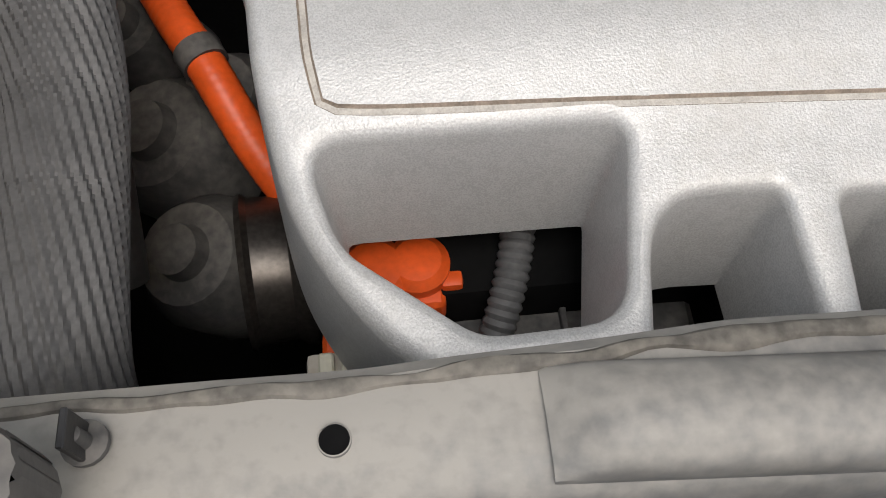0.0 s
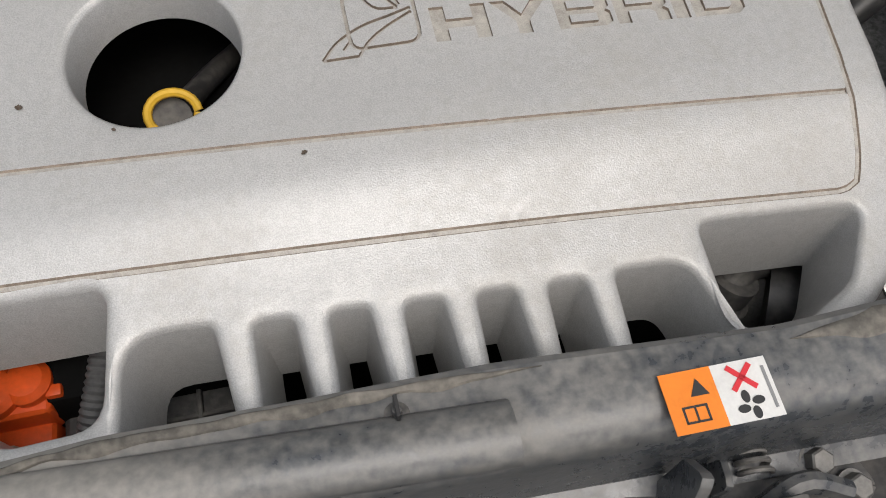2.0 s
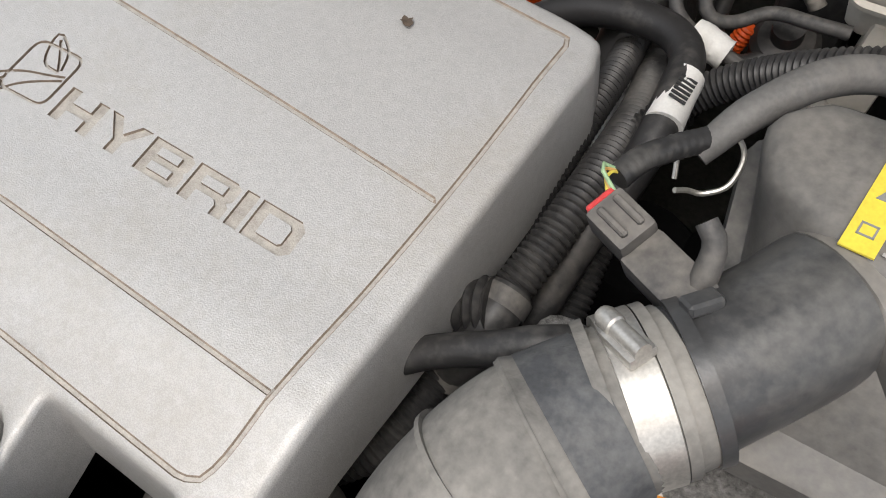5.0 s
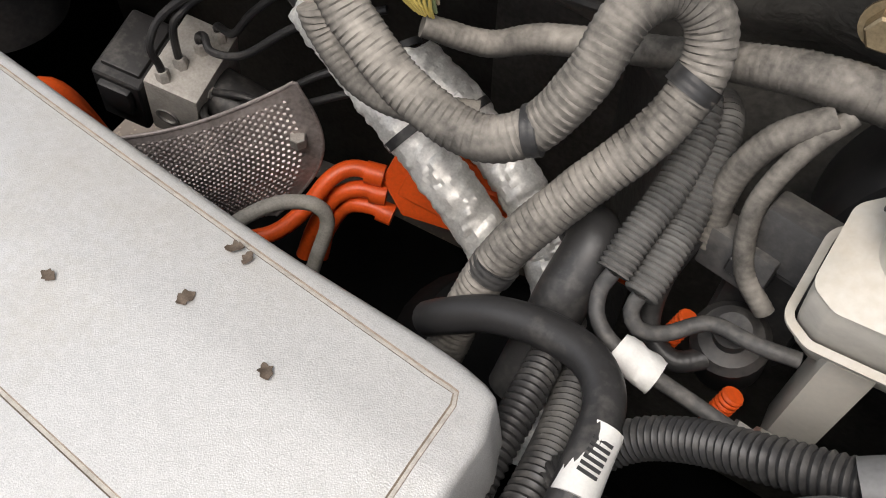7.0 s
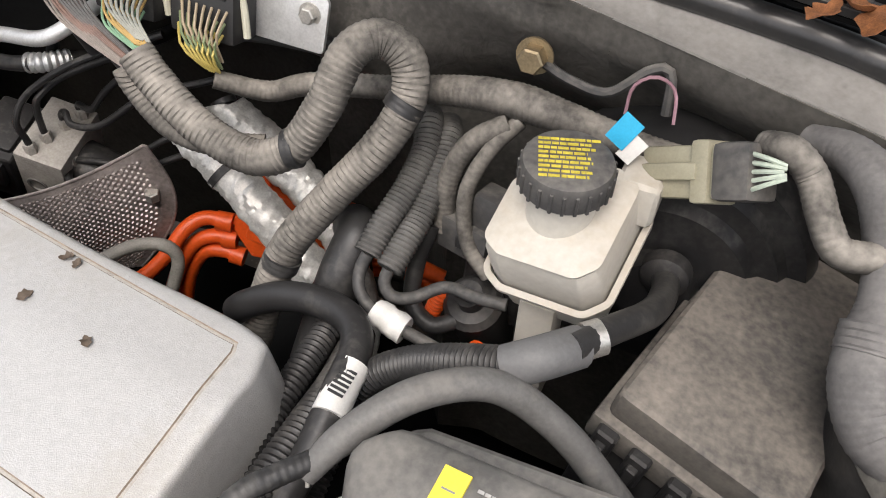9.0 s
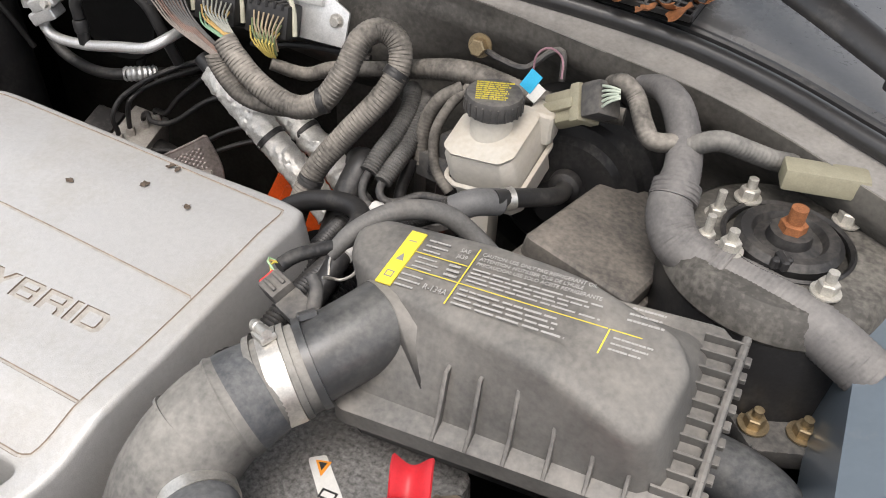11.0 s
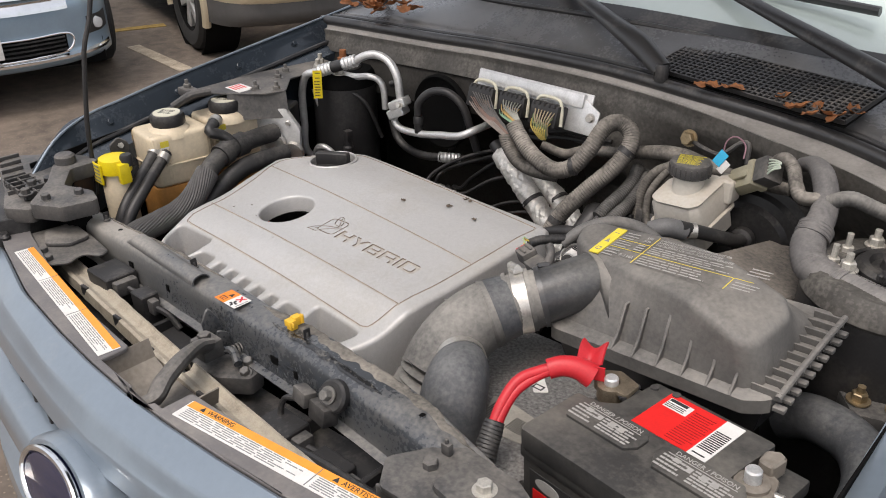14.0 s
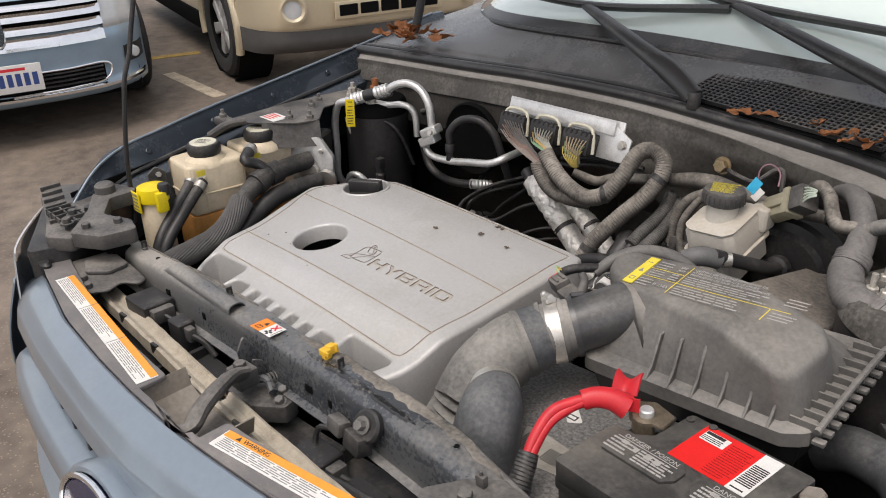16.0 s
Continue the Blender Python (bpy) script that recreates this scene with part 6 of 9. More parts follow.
for pts in ([(0.312, 0.768, 0.756), (0.280, 0.757, 0.761), (0.263, 0.735, 0.754), (0.251, 0.702, 0.730), (0.233, 0.671, 0.712), (0.208, 0.650, 0.704)], [(0.318, 0.762, 0.734), (0.288, 0.750, 0.738), (0.267, 0.733, 0.726), (0.252, 0.712, 0.690), (0.245, 0.690, 0.65)], [(0.330, 0.755, 0.712), (0.302, 0.749, 0.718), (0.277, 0.739, 0.711), (0.258, 0.724, 0.672), (0.252, 0.71, 0.63)]):
    part("cable", tube(pts, 0.0095, 14), ORANGE, hv)
    part("collar", tube([pts[0], tuple(Vector(pts[0]).lerp(Vector(pts[1]), 0.6))], 0.0125, 16), ORANGE, hv)
och = thing("high_voltage_cable", "thick orange high-voltage cable bent behind the engine, with a dark band", "cable", (0.02, 0.62, 0.80))
part("cable", tube([(0.008, 0.570, 0.800), (0.010, 0.590, 0.838), (0.010, 0.602, 0.857), (0.019, 0.616, 0.858), (0.028, 0.625, 0.834), (0.030, 0.636, 0.777), (0.032, 0.645, 0.72)], 0.0155, 20), ORANGE, och)
part("band", tube([(0.0095, 0.597, 0.850), (0.0125, 0.607, 0.8595)], 0.0165, 20, 0.003), BLACK, och, "dark tape band")
hvp = thing("high_voltage_cable", "orange high-voltage cable pair with a black band among the looms", "cable", (0.56, 0.74, 0.83))
for dz in (0.0, -0.016):
    part("cable", tube([(0.535, 0.728, 0.842 + dz), (0.556, 0.738, 0.840 + dz), (0.580, 0.743, 0.836 + dz), (0.61, 0.748, 0.825 + dz)], 0.0095, 14), ORANGE, hvp)
part("band", tube([(0.556, 0.738, 0.832), (0.569, 0.7415, 0.830)], 0.0185, 18, 0.003, flat=1.0), BLACK, hvp, "black band")
for pts, lab in (([(0.300, 0.704, 1.025), (0.320, 0.699, 1.013), (0.374, 0.685, 0.981), (0.420, 0.675, 0.952), (0.469, 0.661, 0.925), (0.520, 0.646, 0.890)], "crinkled silver foil heat sleeve"), ([(0.372, 0.734, 0.988), (0.377, 0.731, 0.983), (0.407, 0.728, 0.969), (0.448, 0.718, 0.950), (0.494, 0.704, 0.927), (0.545, 0.68, 0.89)], "second crinkled silver foil heat sleeve with a dark strap")):
    fs = thing("heat_sleeve", lab, "heat sleeve", pts[2], group="foil heat sleeves")
    part("foil", crinkle(tube(pts, 0.0212, 40, 0.0020, flat=0.85), 0.0052), FOIL, fs, sharp=24)
    p, q = Vector(pts[3]).lerp(Vector(pts[2]), 0.35), Vector(pts[3]).lerp(Vector(pts[2]), 0.20)
    part("strap", tube([tuple(p), tuple(q)], 0.0228, 24, 0.002, flat=0.86), BLACK, fs, "black plastic strap")
    part("hose", tube([pts[0], tuple(Vector(pts[0]) * 2 - Vector(pts[1]))], 0.013, 16), RUBBER, fs)
for pts in ([(0.540, 0.668, 0.90), (0.560, 0.652, 0.885), (0.578, 0.625, 0.868), (0.59, 0.58, 0.85), (0.60, 0.53, 0.83)],):
    solo("heat_sleeve", crinkle(tube(pts, 0.020, 32, 0.0022), 0.0040), FOIL, "crinkled silver foil sleeve deep among the looms", "heat sleeve", sharp=18)

# ---- engine computer on the firewall ----
ecu = thing("engine_computer", "silver metal engine computer with three dark wiring plugs on the firewall", "computer", (0.386, 0.671, 1.107))
EM = plane_at((0.219, 0.704, 1.114), (0.28, 0.0, 0.002), (0.0, 0.02, 0.064))
part("plate", box(0.0, 0.275, 0.0, 0.068, -0.010, -0.006, 0.002, 2, EM), ALU, ecu)
part("case", box(0.012, 0.262, 0.040, 0.066, -0.006, 0.006, 0.003, 2, EM), ALU, ecu)
part("bracket", prism(rpoly([(0.225, -0.004), (0.295, -0.004), (0.298, 0.040), (0.262, 0.058), (0.225, 0.05)], 0.004, 2), -0.004, 0.0, 0.001, m=EM), ALU, ecu)
part("bolt", hexbolt(tuple(EM @ Vector((0.281, 0.026, 0.003))), (0, -1, 0.2), 0.007, 0.004, 0.010), STEEL, ecu)
cols = [[(0.22, 0.19, 0.165), (0.19, 0.12, 0.095), (0.11, 0.105, 0.10)], [(0.20, 0.34, 0.22), (0.42, 0.28, 0.10), (0.30, 0.30, 0.26)], [(0.46, 0.36, 0.10), (0.18, 0.22, 0.11), (0.34, 0.27, 0.18)]]
ends = [(0.372, 0.634, 1.097), (0.398, 0.624, 1.132), (0.435, 0.660, 1.101)]
for i in range(3):
    x = 0.014 + i * 0.078
    for g in range(5):
        part("plug_rib", box(x + 0.005 + g * 0.0115, x + 0.0095 + g * 0.0115, 0.030, 0.038, 0.008, 0.036, 0.001, 1, EM), BLACK, ecu)
    plug = part("plug", box(x, x + 0.062, -0.006, 0.036, 0.0, 0.034, 0.004, 2, EM), BLACK, ecu, "black wiring plug")
    part("latch", tube([tuple(EM @ Vector(p)) for p in ((x - 0.002, 0.000, 0.020), (x + 0.002, 0.030, 0.022), (x + 0.012, 0.046, 0.022), (x + 0.050, 0.046, 0.022), (x + 0.062, 0.030, 0.022), (x + 0.066, 0.0, 0.020))], 0.0032, 8), CREAM, plug, "cream locking lever")
    for c in range(3):
        wm = mat("loom_wire", cols[i][c], 0.5)
        for k in range(7):
            s = EM @ Vector((x + 0.009 + 0.0072 * k + 0.002 * c, 0.002 + 0.010 * c, 0.034))
            e = Vector(ends[i]) + Vector((0.0020 * (k - 3), 0.003 * c, 0.003 * (c - 1)))
            part("wire", tube([tuple(s), tuple(s.lerp(e, 0.45) + Vector((0, -0.012, 0.004))), tuple(e)], 0.0012, 6, 0.01), wm, plug)
harness("wiring_harness", "dark taped harness from the engine computer", [(0.372, 0.634, 1.100), (0.380, 0.630, 1.083), (0.410, 0.624, 1.058), (0.446, 0.630, 1.048), (0.483, 0.648, 1.044)], [0.016, 0.014, 0.012, 0.011, 0.011], TAPE)

conn = thing("harness_connector", "dusty beige wiring connector with a blue tag loop", "connector", (0.823, 0.680, 1.116))
CM = plane_at((0.796, 0.682, 1.115), (0.060, -0.024, 0.045), (0.0, 0.5, 0.85))
part("housing", box(0.0, 0.062, -0.018, 0.018, -0.016, 0.012, 0.004, 2, CM), BEIGE, conn)
part("ridge", box(0.004, 0.050, -0.006, 0.006, 0.010, 0.018, 0.003, 2, CM), BEIGE, conn)
part("lock", box(0.044, 0.058, -0.021, 0.021, -0.018, 0.016, 0.003, 2, CM), BEIGE, conn)
part("back_shell", box(0.060, 0.088, -0.019, 0.019, -0.018, 0.016, 0.005, 2, CM), GREYP, conn)
for k in range(5):
    part("wire", tube([tuple(CM @ Vector((0.084, -0.012 + 0.006 * k, 0.010))), tuple(CM @ Vector((0.098, -0.008 + 0.004 * k, 0.012))), tuple(CM @ Vector((0.106, -0.004 + 0.002 * k, 0.004)))], 0.0016, 6), mat("pale_wire", (0.42, 0.48, 0.40), 0.5), conn)
tag = thing("cable_tag", "blue and white folded paper tag on a thin pink wire loop", "tag", (0.771, 0.670, 1.123))
part("flag", box(-0.008, 0.008, -0.013, 0.010, -0.0008, 0.0008, 0.0003, 1, plane_at((0.772, 0.671, 1.154), (0.8, -0.2, -0.35), (0.274, 0.279, 0.820))), BLUE, tag)
part("flag", box(0.006, 0.018, -0.016, 0.004, -0.0006, 0.0006, 0.0003, 1, plane_at((0.772, 0.671, 1.152), (0.8, -0.1, -0.45), (0.274, 0.279, 0.820))), WHITE, tag)
part("loop", tube([(0.766, 0.691, 1.151), (0.767, 0.693, 1.173), (0.780, 0.695, 1.184), (0.794, 0.703, 1.171), (0.800, 0.690, 1.152)], 0.0013, 6), mat("pink_wire", (0.30, 0.17, 0.20), 0.5), tag)
fb1 = thing("ground_bolt", "dusty bolt on the firewall with a thin wire", "bolt", (0.685, 0.725, 1.141))
part("bolt", hexbolt((0.684, 0.728, 1.147), (0, -1, 0.15), 0.011, 0.008, 0.015), BRASS, fb1)
part("wire", tube([(0.690, 0.735, 1.142), (0.715, 0.728, 1.138), (0.745, 0.730, 1.135), (0.770, 0.738, 1.158), (0.785, 0.738, 1.160), (0.790, 0.730, 1.130)], 0.004, 8), GREYP, fb1)

# ---- front trim, painted nose and grille ----
SEAMX = (-0.30, -0.24, -0.159, 0.067, 0.233, 0.347, 0.44)
SEAMY = (-0.045, -0.085, -0.111, -0.157, -0.173, -0.180, -0.182)
OUTX = (-0.34, -0.269, -0.096, 0.055, 0.27, 0.44)
OUTY = (-0.085, -0.123, -0.162, -0.189, -0.215, -0.220)
CHX = (-0.36, -0.28, -0.126, 0.026, 0.161, 0.316, 0.44)
CHY = (-0.100, -0.136, -0.178, -0.203, -0.218, -0.232, -0.239)


def half(x):
    return x if x < 0.44 else 0.88 - x


def seam(x):
    return float(np.interp(half(x), SEAMX, SEAMY))


def nose_out(x):
    return float(np.interp(half(x), OUTX, OUTY))


def nose_ch(x):
    return float(np.interp(half(x), CHX, CHY))


trim = thing("grille_trim", "matt grey plastic trim behind the painted nose, with a latch pocket", "trim panel", (0.44, -0.14, 0.96), ENGINE, kind="structure")


def trim_plate(xs, name="panel"):
    outline = [(x, seam(x)) for x in xs] + [(x, seam(x) + 0.049) for x in xs[::-1]]
    return prism(ccw(rpoly(outline, 0.008, 3, 0.03)), 0.979, 0.9855, 0.0012, 1)


part("panel", trim_plate(list(np.linspace(-0.220, 0.352, 14))), TRIM, trim)
part("panel", trim_plate(list(np.linspace(0.512, 1.10, 14))), TRIM, trim)
part("front_rail", prism(ccw([(x, seam(x)) for x in np.linspace(0.345, 0.520, 16)] + [(x, seam(x) + 0.010 - (0.016 * math.sqrt(max(0, 1 - ((x - 0.468) / 0.024) ** 2)) if abs(x - 0.468) < 0.024 else 0)) for x in np.linspace(0.520, 0.345, 36)]), 0.979, 0.985, 0.001, 1), TRIM, trim)
part("pocket", thicken(grid_surface(lambda u, v: (0.345 + 0.175 * u, seam(0.345 + 0.175 * u) + 0.004 + 0.075 * v, 0.981 - 0.040 * math.sin(math.pi * min(1, max(0, u))) ** 0.25 * (1 if v > 0.04 else 0)), 20, 12), 0.002), GRIME, trim, "brown dusty latch pocket")
for cx in (-0.172, 1.05):
    part("end_plug", lathe([(0, 0), (0.014, 0), (0.015, 0.006), (0.011, 0.011), (0, 0.012)], 20, Matrix.Translation((cx, seam(cx) + 0.004, 0.984)) @ Matrix.Diagonal((1.3, 0.7, 1, 1))), BLACK, trim, "black rubber bump stop")


def caution_label(x0, x1, label, words, seed):
    t = thing("caution_label", label, "label", ((x0 + x1) / 2, seam(x0) + 0.02, 0.985), ENGINE, group="caution labels on the front trim")
    a, b = Vector((x0, seam(x0) + 0.010, 0.9858)), Vector((x1, seam(x1) + 0.010, 0.9858))
    m = plane_at(a, b - a, (0, 1, 0))
    L = (b - a).length
    part("paper", box(0, L, 0, 0.030, 0, 0.0006, 0, m=m), WHITE, t)
    part("strip", box(0.002, L - 0.002, 0.020, 0.0305, 0.0004, 0.0010, 0, m=m), LAMBER, t, "amber heading strip")
    n = len(words)
    for i, w in enumerate(words):
        s = 0.004 + i * L / n
        if w:
            part("heading", letters(w, 0.0095, m @ Matrix.Translation((s + 0.030, 0.0222, 0.0011))), INK, t)
            part("triangle", prism([(s + 0.018, 0.0222), (s + 0.026, 0.0222), (s + 0.022, 0.0292)], 0.0010, 0.0014, m=m), INK, t)
        part("text_print", bars(text_rows(s + 0.004, s + L / n - 0.012, 0.002, 0.0195, 6, 0.42, seed + i), m @ Matrix.Translation((0, 0, 0.0006))), GREYINK, t)
        if i:
            part("divider", box(s - 0.002, s - 0.0012, 0.001, 0.0295, 0.0010, 0.0014, 0, m=m), GREYINK, t)
    return t


caution_label(-0.090, 0.342, "white caution label with an amber strip and small print", ["", "", ""], 40)
caution_label(0.533, 0.955, "white warning label with an amber strip in two languages", ["WARNING", "AVERTISSEMENT"], 50)

nose = thing("front_nose", "glossy blue-grey painted nose panel over the grille", "nose panel", (0.44, -0.22, 0.4), ENGINE)


def nose_sheet(u, v):
    x = -0.34 + u * 1.56
    s, o, c = seam(x) - 0.002, nose_out(x), nose_ch(x)
    rows = [(s + 0.003, 0.974), (s, 0.983), (s - 0.004, 0.9855), ((s + o) / 2, 0.980), (o + 0.004, 0.972), (o, 0.969), (c + 0.003, 0.949), (c - 0.001, 0.944), (c - 0.008, 0.915), (c - 0.006, 0.910), (c + 0.01, 0.908)]
    k = v * (len(rows) - 1)
    i = min(int(k), len(rows) - 2)
    a, b = rows[i], rows[i + 1]
    drop = 0.06 * max(0, -0.12 - half(x)) / 0.2
    return (x, a[0] + (b[0] - a[0]) * (k - i), a[1] + (b[1] - a[1]) * (k - i) - drop)


part("panel", thicken(grid_surface(nose_sheet, 70, 30), 0.002), BODY, nose)
# near-black sheet in place of the shade behind the bars
part("grille_shade", thicken(grid_surface(lambda u, v: (-0.24 + 1.36 * u, nose_ch(-0.24 + 1.36 * u) + 0.035, 0.92 - 0.30 * v), 30, 2), 0.004), DARK, nose)
part("grille_bar", thicken(grid_surface(lambda u, v: (lambda x, k: (x, nose_ch(x) + float(np.interp(k, (0, .25, .45, .6, .85, 1), (0.034, 0.0, -0.024, -0.036, -0.040, -0.022))), float(np.interp(k, (0, .25, .45, .6, .85, 1), (0.852, 0.850, 0.842, 0.826, 0.790, 0.774))) - 0.10 * max(0, -half(x))))(-0.22 + 1.32 * u, v), 40, 16), 0.003), BODY, nose, "broad blue-grey painted grille bar")
for z in (0.718,):
    part("grille_bar", tube([(x, nose_ch(x) + 0.012, z - 0.10 * max(0, -half(x))) for x in np.linspace(-0.22, 1.10, 13)], 0.0155, 12, 0.02, flat=0.8), BODY, nose, "blue-grey painted grille bar")
for i in range(19):
    x = -0.20 + i * 0.0713
    part("grille_fin", box(x - 0.004, x + 0.004, nose_ch(x) + 0.004, nose_ch(x) + 0.034, 0.66, 0.906, 0.0015, 1), BLACK, nose)


def bumper_sheet(u, v):
    x = -0.44 + 1.76 * u
    c = nose_ch(max(-0.30, min(1.18, x)))
    c += 0.5 * max(0, -0.22 - half(x)) ** 1.2
    rows = [(c + 0.02, 0.655), (c - 0.02, 0.650), (c - 0.045, 0.625), (c - 0.05, 0.56), (c - 0.035, 0.45), (c + 0.02, 0.34), (c + 0.06, 0.30)]
    k = v * (len(rows) - 1)
    i = min(int(k), len(rows) - 2)
    a, b = rows[i], rows[i + 1]
    return (x, a[0] + (b[0] - a[0]) * (k - i), a[1] + (b[1] - a[1]) * (k - i))


part("bumper", thicken(grid_surface(bumper_sheet, 50, 18), 0.003), BODY, nose)
for sx, lab in ((-1, "side"), (1, "side")):
    part("cheek", thicken(grid_surface(lambda u, v, q=sx: (0.44 + q * (0.70 + 0.20 * v), nose_ch(-0.26) + 0.28 * v ** 1.6 - 0.04 * math.sin(math.pi * u), 0.94 - 0.31 * u), 12, 12), 0.003), BODY, nose)
BADGE = axis((0.415, nose_ch(0.42) - 0.044, 0.884), (0, -1, 0.42))
part("badge_pod", lathe([(0.066, 0.002), (0.074, 0.002), (0.080, -0.004), (0.083, -0.014), (0.092, -0.100)], 48, BADGE @ Matrix.Diagonal((1.25, 0.66, 1, 1))), BODY, nose, "blue-grey painted pod round the badge")
badge = part("badge", lathe([(0, 0.012), (0.055, 0.010), (0.062, 0.004), (0.062, -0.01)], 48, BADGE @ Matrix.Diagonal((1.25, 0.62, 1, 1))), mat("deep_blue_enamel", (0.016, 0.018, 0.055), 0.25, 0.2, 0.08, 30, coat=0.8), nose, "dark blue oval badge")
part("badge_ring", tube([tuple(BADGE @ Vector((0.080 * math.cos(a), 0.040 * math.sin(a), 0.008))) for a in np.linspace(0, 2 * math.pi, 28)], 0.0045, 10, 0.006, caps=False), CHROME, badge, "chrome oval ring")

# ---- beam and latch between trim and crossmember ----
beam = thing("bumper_beam_shield", "sand-coloured dusty plastic air deflector with clipped edges", "deflector", (0.3, -0.07, 0.93), ENGINE)


def beam_sheet(x0, x1):
    def fn(u, v):
        x = x0 + (x1 - x0) * u
        f = float(np.interp(x, (-0.107, 0.367, 0.70, 1.0), (-0.053, -0.095, -0.119, -0.10)))
        rows = [(f - 0.003, 0.925), (f - 0.001, 0.944), (f + 0.004, 0.946), (f + 0.012, 0.940), (f + 0.020, 0.940), (f + 0.027, 0.947), (f + 0.031, 0.945), (f + 0.033, 0.915)]
        k = v * 7
        i = min(int(k), 6)
        a, b = rows[i], rows[i + 1]
        return (x, a[0] + (b[0] - a[0]) * (k - i), a[1] + (b[1] - a[1]) * (k - i) + 0.002 * noise.noise(Vector((x * 30, v * 3, 0))))
    return thicken(grid_surface(fn, 60, 21), 0.002)


part("deflector", beam_sheet(-0.107, 0.372), GOLD, beam)
part("deflector", beam_sheet(0.398, 0.98), GOLD, beam)
for x in (0.05, 0.19, 0.31, 0.47, 0.60):
    y = float(np.interp(x, (-0.107, 0.367, 0.70), (-0.047, -0.089, -0.113)))
    part("clip", box(x - 0.010, x + 0.010, y - 0.008, y - 0.002, 0.930, 0.948, 0.001, 1), BLACK, beam)
duct_floor = thing("radiator_shroud", "black dusty plastic shroud over the radiator", "shroud", (0.3, 0.0, 0.85), ENGINE)
part("shroud", thicken(grid_surface(lambda u, v: (-0.14 + 1.1 * u, -0.16 + 0.16 * v, 0.885 + 0.008 * math.sin(9 * u) + 0.012 * v), 20, 6), 0.003), BLACK, duct_floor)
for x in (-0.05, 0.20, 0.42, 0.58, 0.72):
    part("rib", box(x - 0.004, x + 0.004, -0.14, 0.0, 0.885, 0.915, 0.002, 1), BLACK, duct_floor)

lever = thing("bonnet_latch_lever", "dusty dark bonnet release lever reaching out of the pocket", "lever", (0.42, -0.11, 0.95), ENGINE)
part("arm", tube([(0.412, -0.050, 0.972), (0.418, -0.072, 0.980), (0.436, -0.104, 0.984), (0.452, -0.138, 0.978), (0.463, -0.160, 0.968), (0.452, -0.180, 0.966)], [0.015, 0.017, 0.020, 0.021, 0.019, 0.014], 12, 0.004, flat=0.55), GREYP, lever)
part("pivot", join(box(0.376, 0.412, -0.060, -0.028, 0.945, 0.972, 0.004, 2), hexbolt((0.393, -0.045, 0.976), r=0.009, h=0.005, washer=0.013)), GREYP, lever, "dusty steel pivot bracket")
latch = thing("bonnet_latch", "dusty steel bonnet latch with spring and bolts", "latch", (0.40, -0.03, 0.90), ENGINE)
part("plate", prism(ccw(rpoly([(0.330, -0.060), (0.430, -0.058), (0.470, -0.030), (0.462, -0.004), (0.335, 0.002)], 0.008, 3)), 0.905, 0.932, 0.003), GREYP, latch)
part("hook", prism(ccw(rpoly([(0.0, 0.0), (0.016, 0.0), (0.020, 0.060), (0.006, 0.085), (-0.006, 0.060)], 0.004, 2)), -0.003, 0.003, 0.001, m=plane_at((0.352, -0.020, 0.912), (0.3, 0.95, 0), (0, -0.2, 0.97))), PAINTBLK, latch)
part("hook", prism(ccw(rpoly([(0.0, 0.0), (0.020, 0.0), (0.016, 0.048), (0.0, 0.056)], 0.004, 2)), -0.002, 0.002, 0.001, m=plane_at((0.375, -0.018, 0.912), (0.3, 0.95, 0), (0, -0.2, 0.97))), PAINTBLK, latch)
part("spring", tube([(0.405 + 0.008 * math.cos(a), -0.012 + 0.0008 * a, 0.940 + 0.008 * math.sin(a)) for a in np.linspace(0, 37, 110)], 0.0016, 6, 0.003), DSTEEL, latch)
for p in ((0.440, -0.012, 0.938), (0.345, -0.048, 0.936), (0.455, -0.028, 0.936)):
    part("bolt", hexbolt(p, (0.1, -0.3, 1), 0.007, 0.005, 0.009), DSTEEL, latch)
part("arm", tube([(0.395, -0.030, 0.945), (0.420, -0.022, 0.952), (0.445, -0.030, 0.945)], 0.006, 8), PAINTBLK, latch)
for x0, x1, y0, y1, z in ((0.018, 0.092, -0.046, 0.008, 0.962), (0.135, 0.175, -0.030, 0.0, 0.952), (0.54, 0.60, -0.070, -0.030, 0.925), (0.64, 0.70, -0.085, -0.04, 0.92)):
    c = thing("sensor_box", "dusty black plastic sensor housing behind the deflector", "sensor", ((x0 + x1) / 2, (y0 + y1) / 2, 0.9), ENGINE, group="sensor housings")
    part("housing", box(x0, x1, y0, y1, 0.88, z, 0.005, 3), BLACK, c)
    part("plug", box(x1 - 0.004, x1 + 0.016, y0 + 0.008, y1 - 0.008, z - 0.03, z - 0.006, 0.003, 2), GREYP, c)
    part("lead", tube([(x1 + 0.012, (y0 + y1) / 2, z - 0.018), (x1 + 0.030, (y0 + y1) / 2 + 0.01, z - 0.03), (x1 + 0.050, y1, z - 0.05)], 0.005, 8), RUBBER, c)

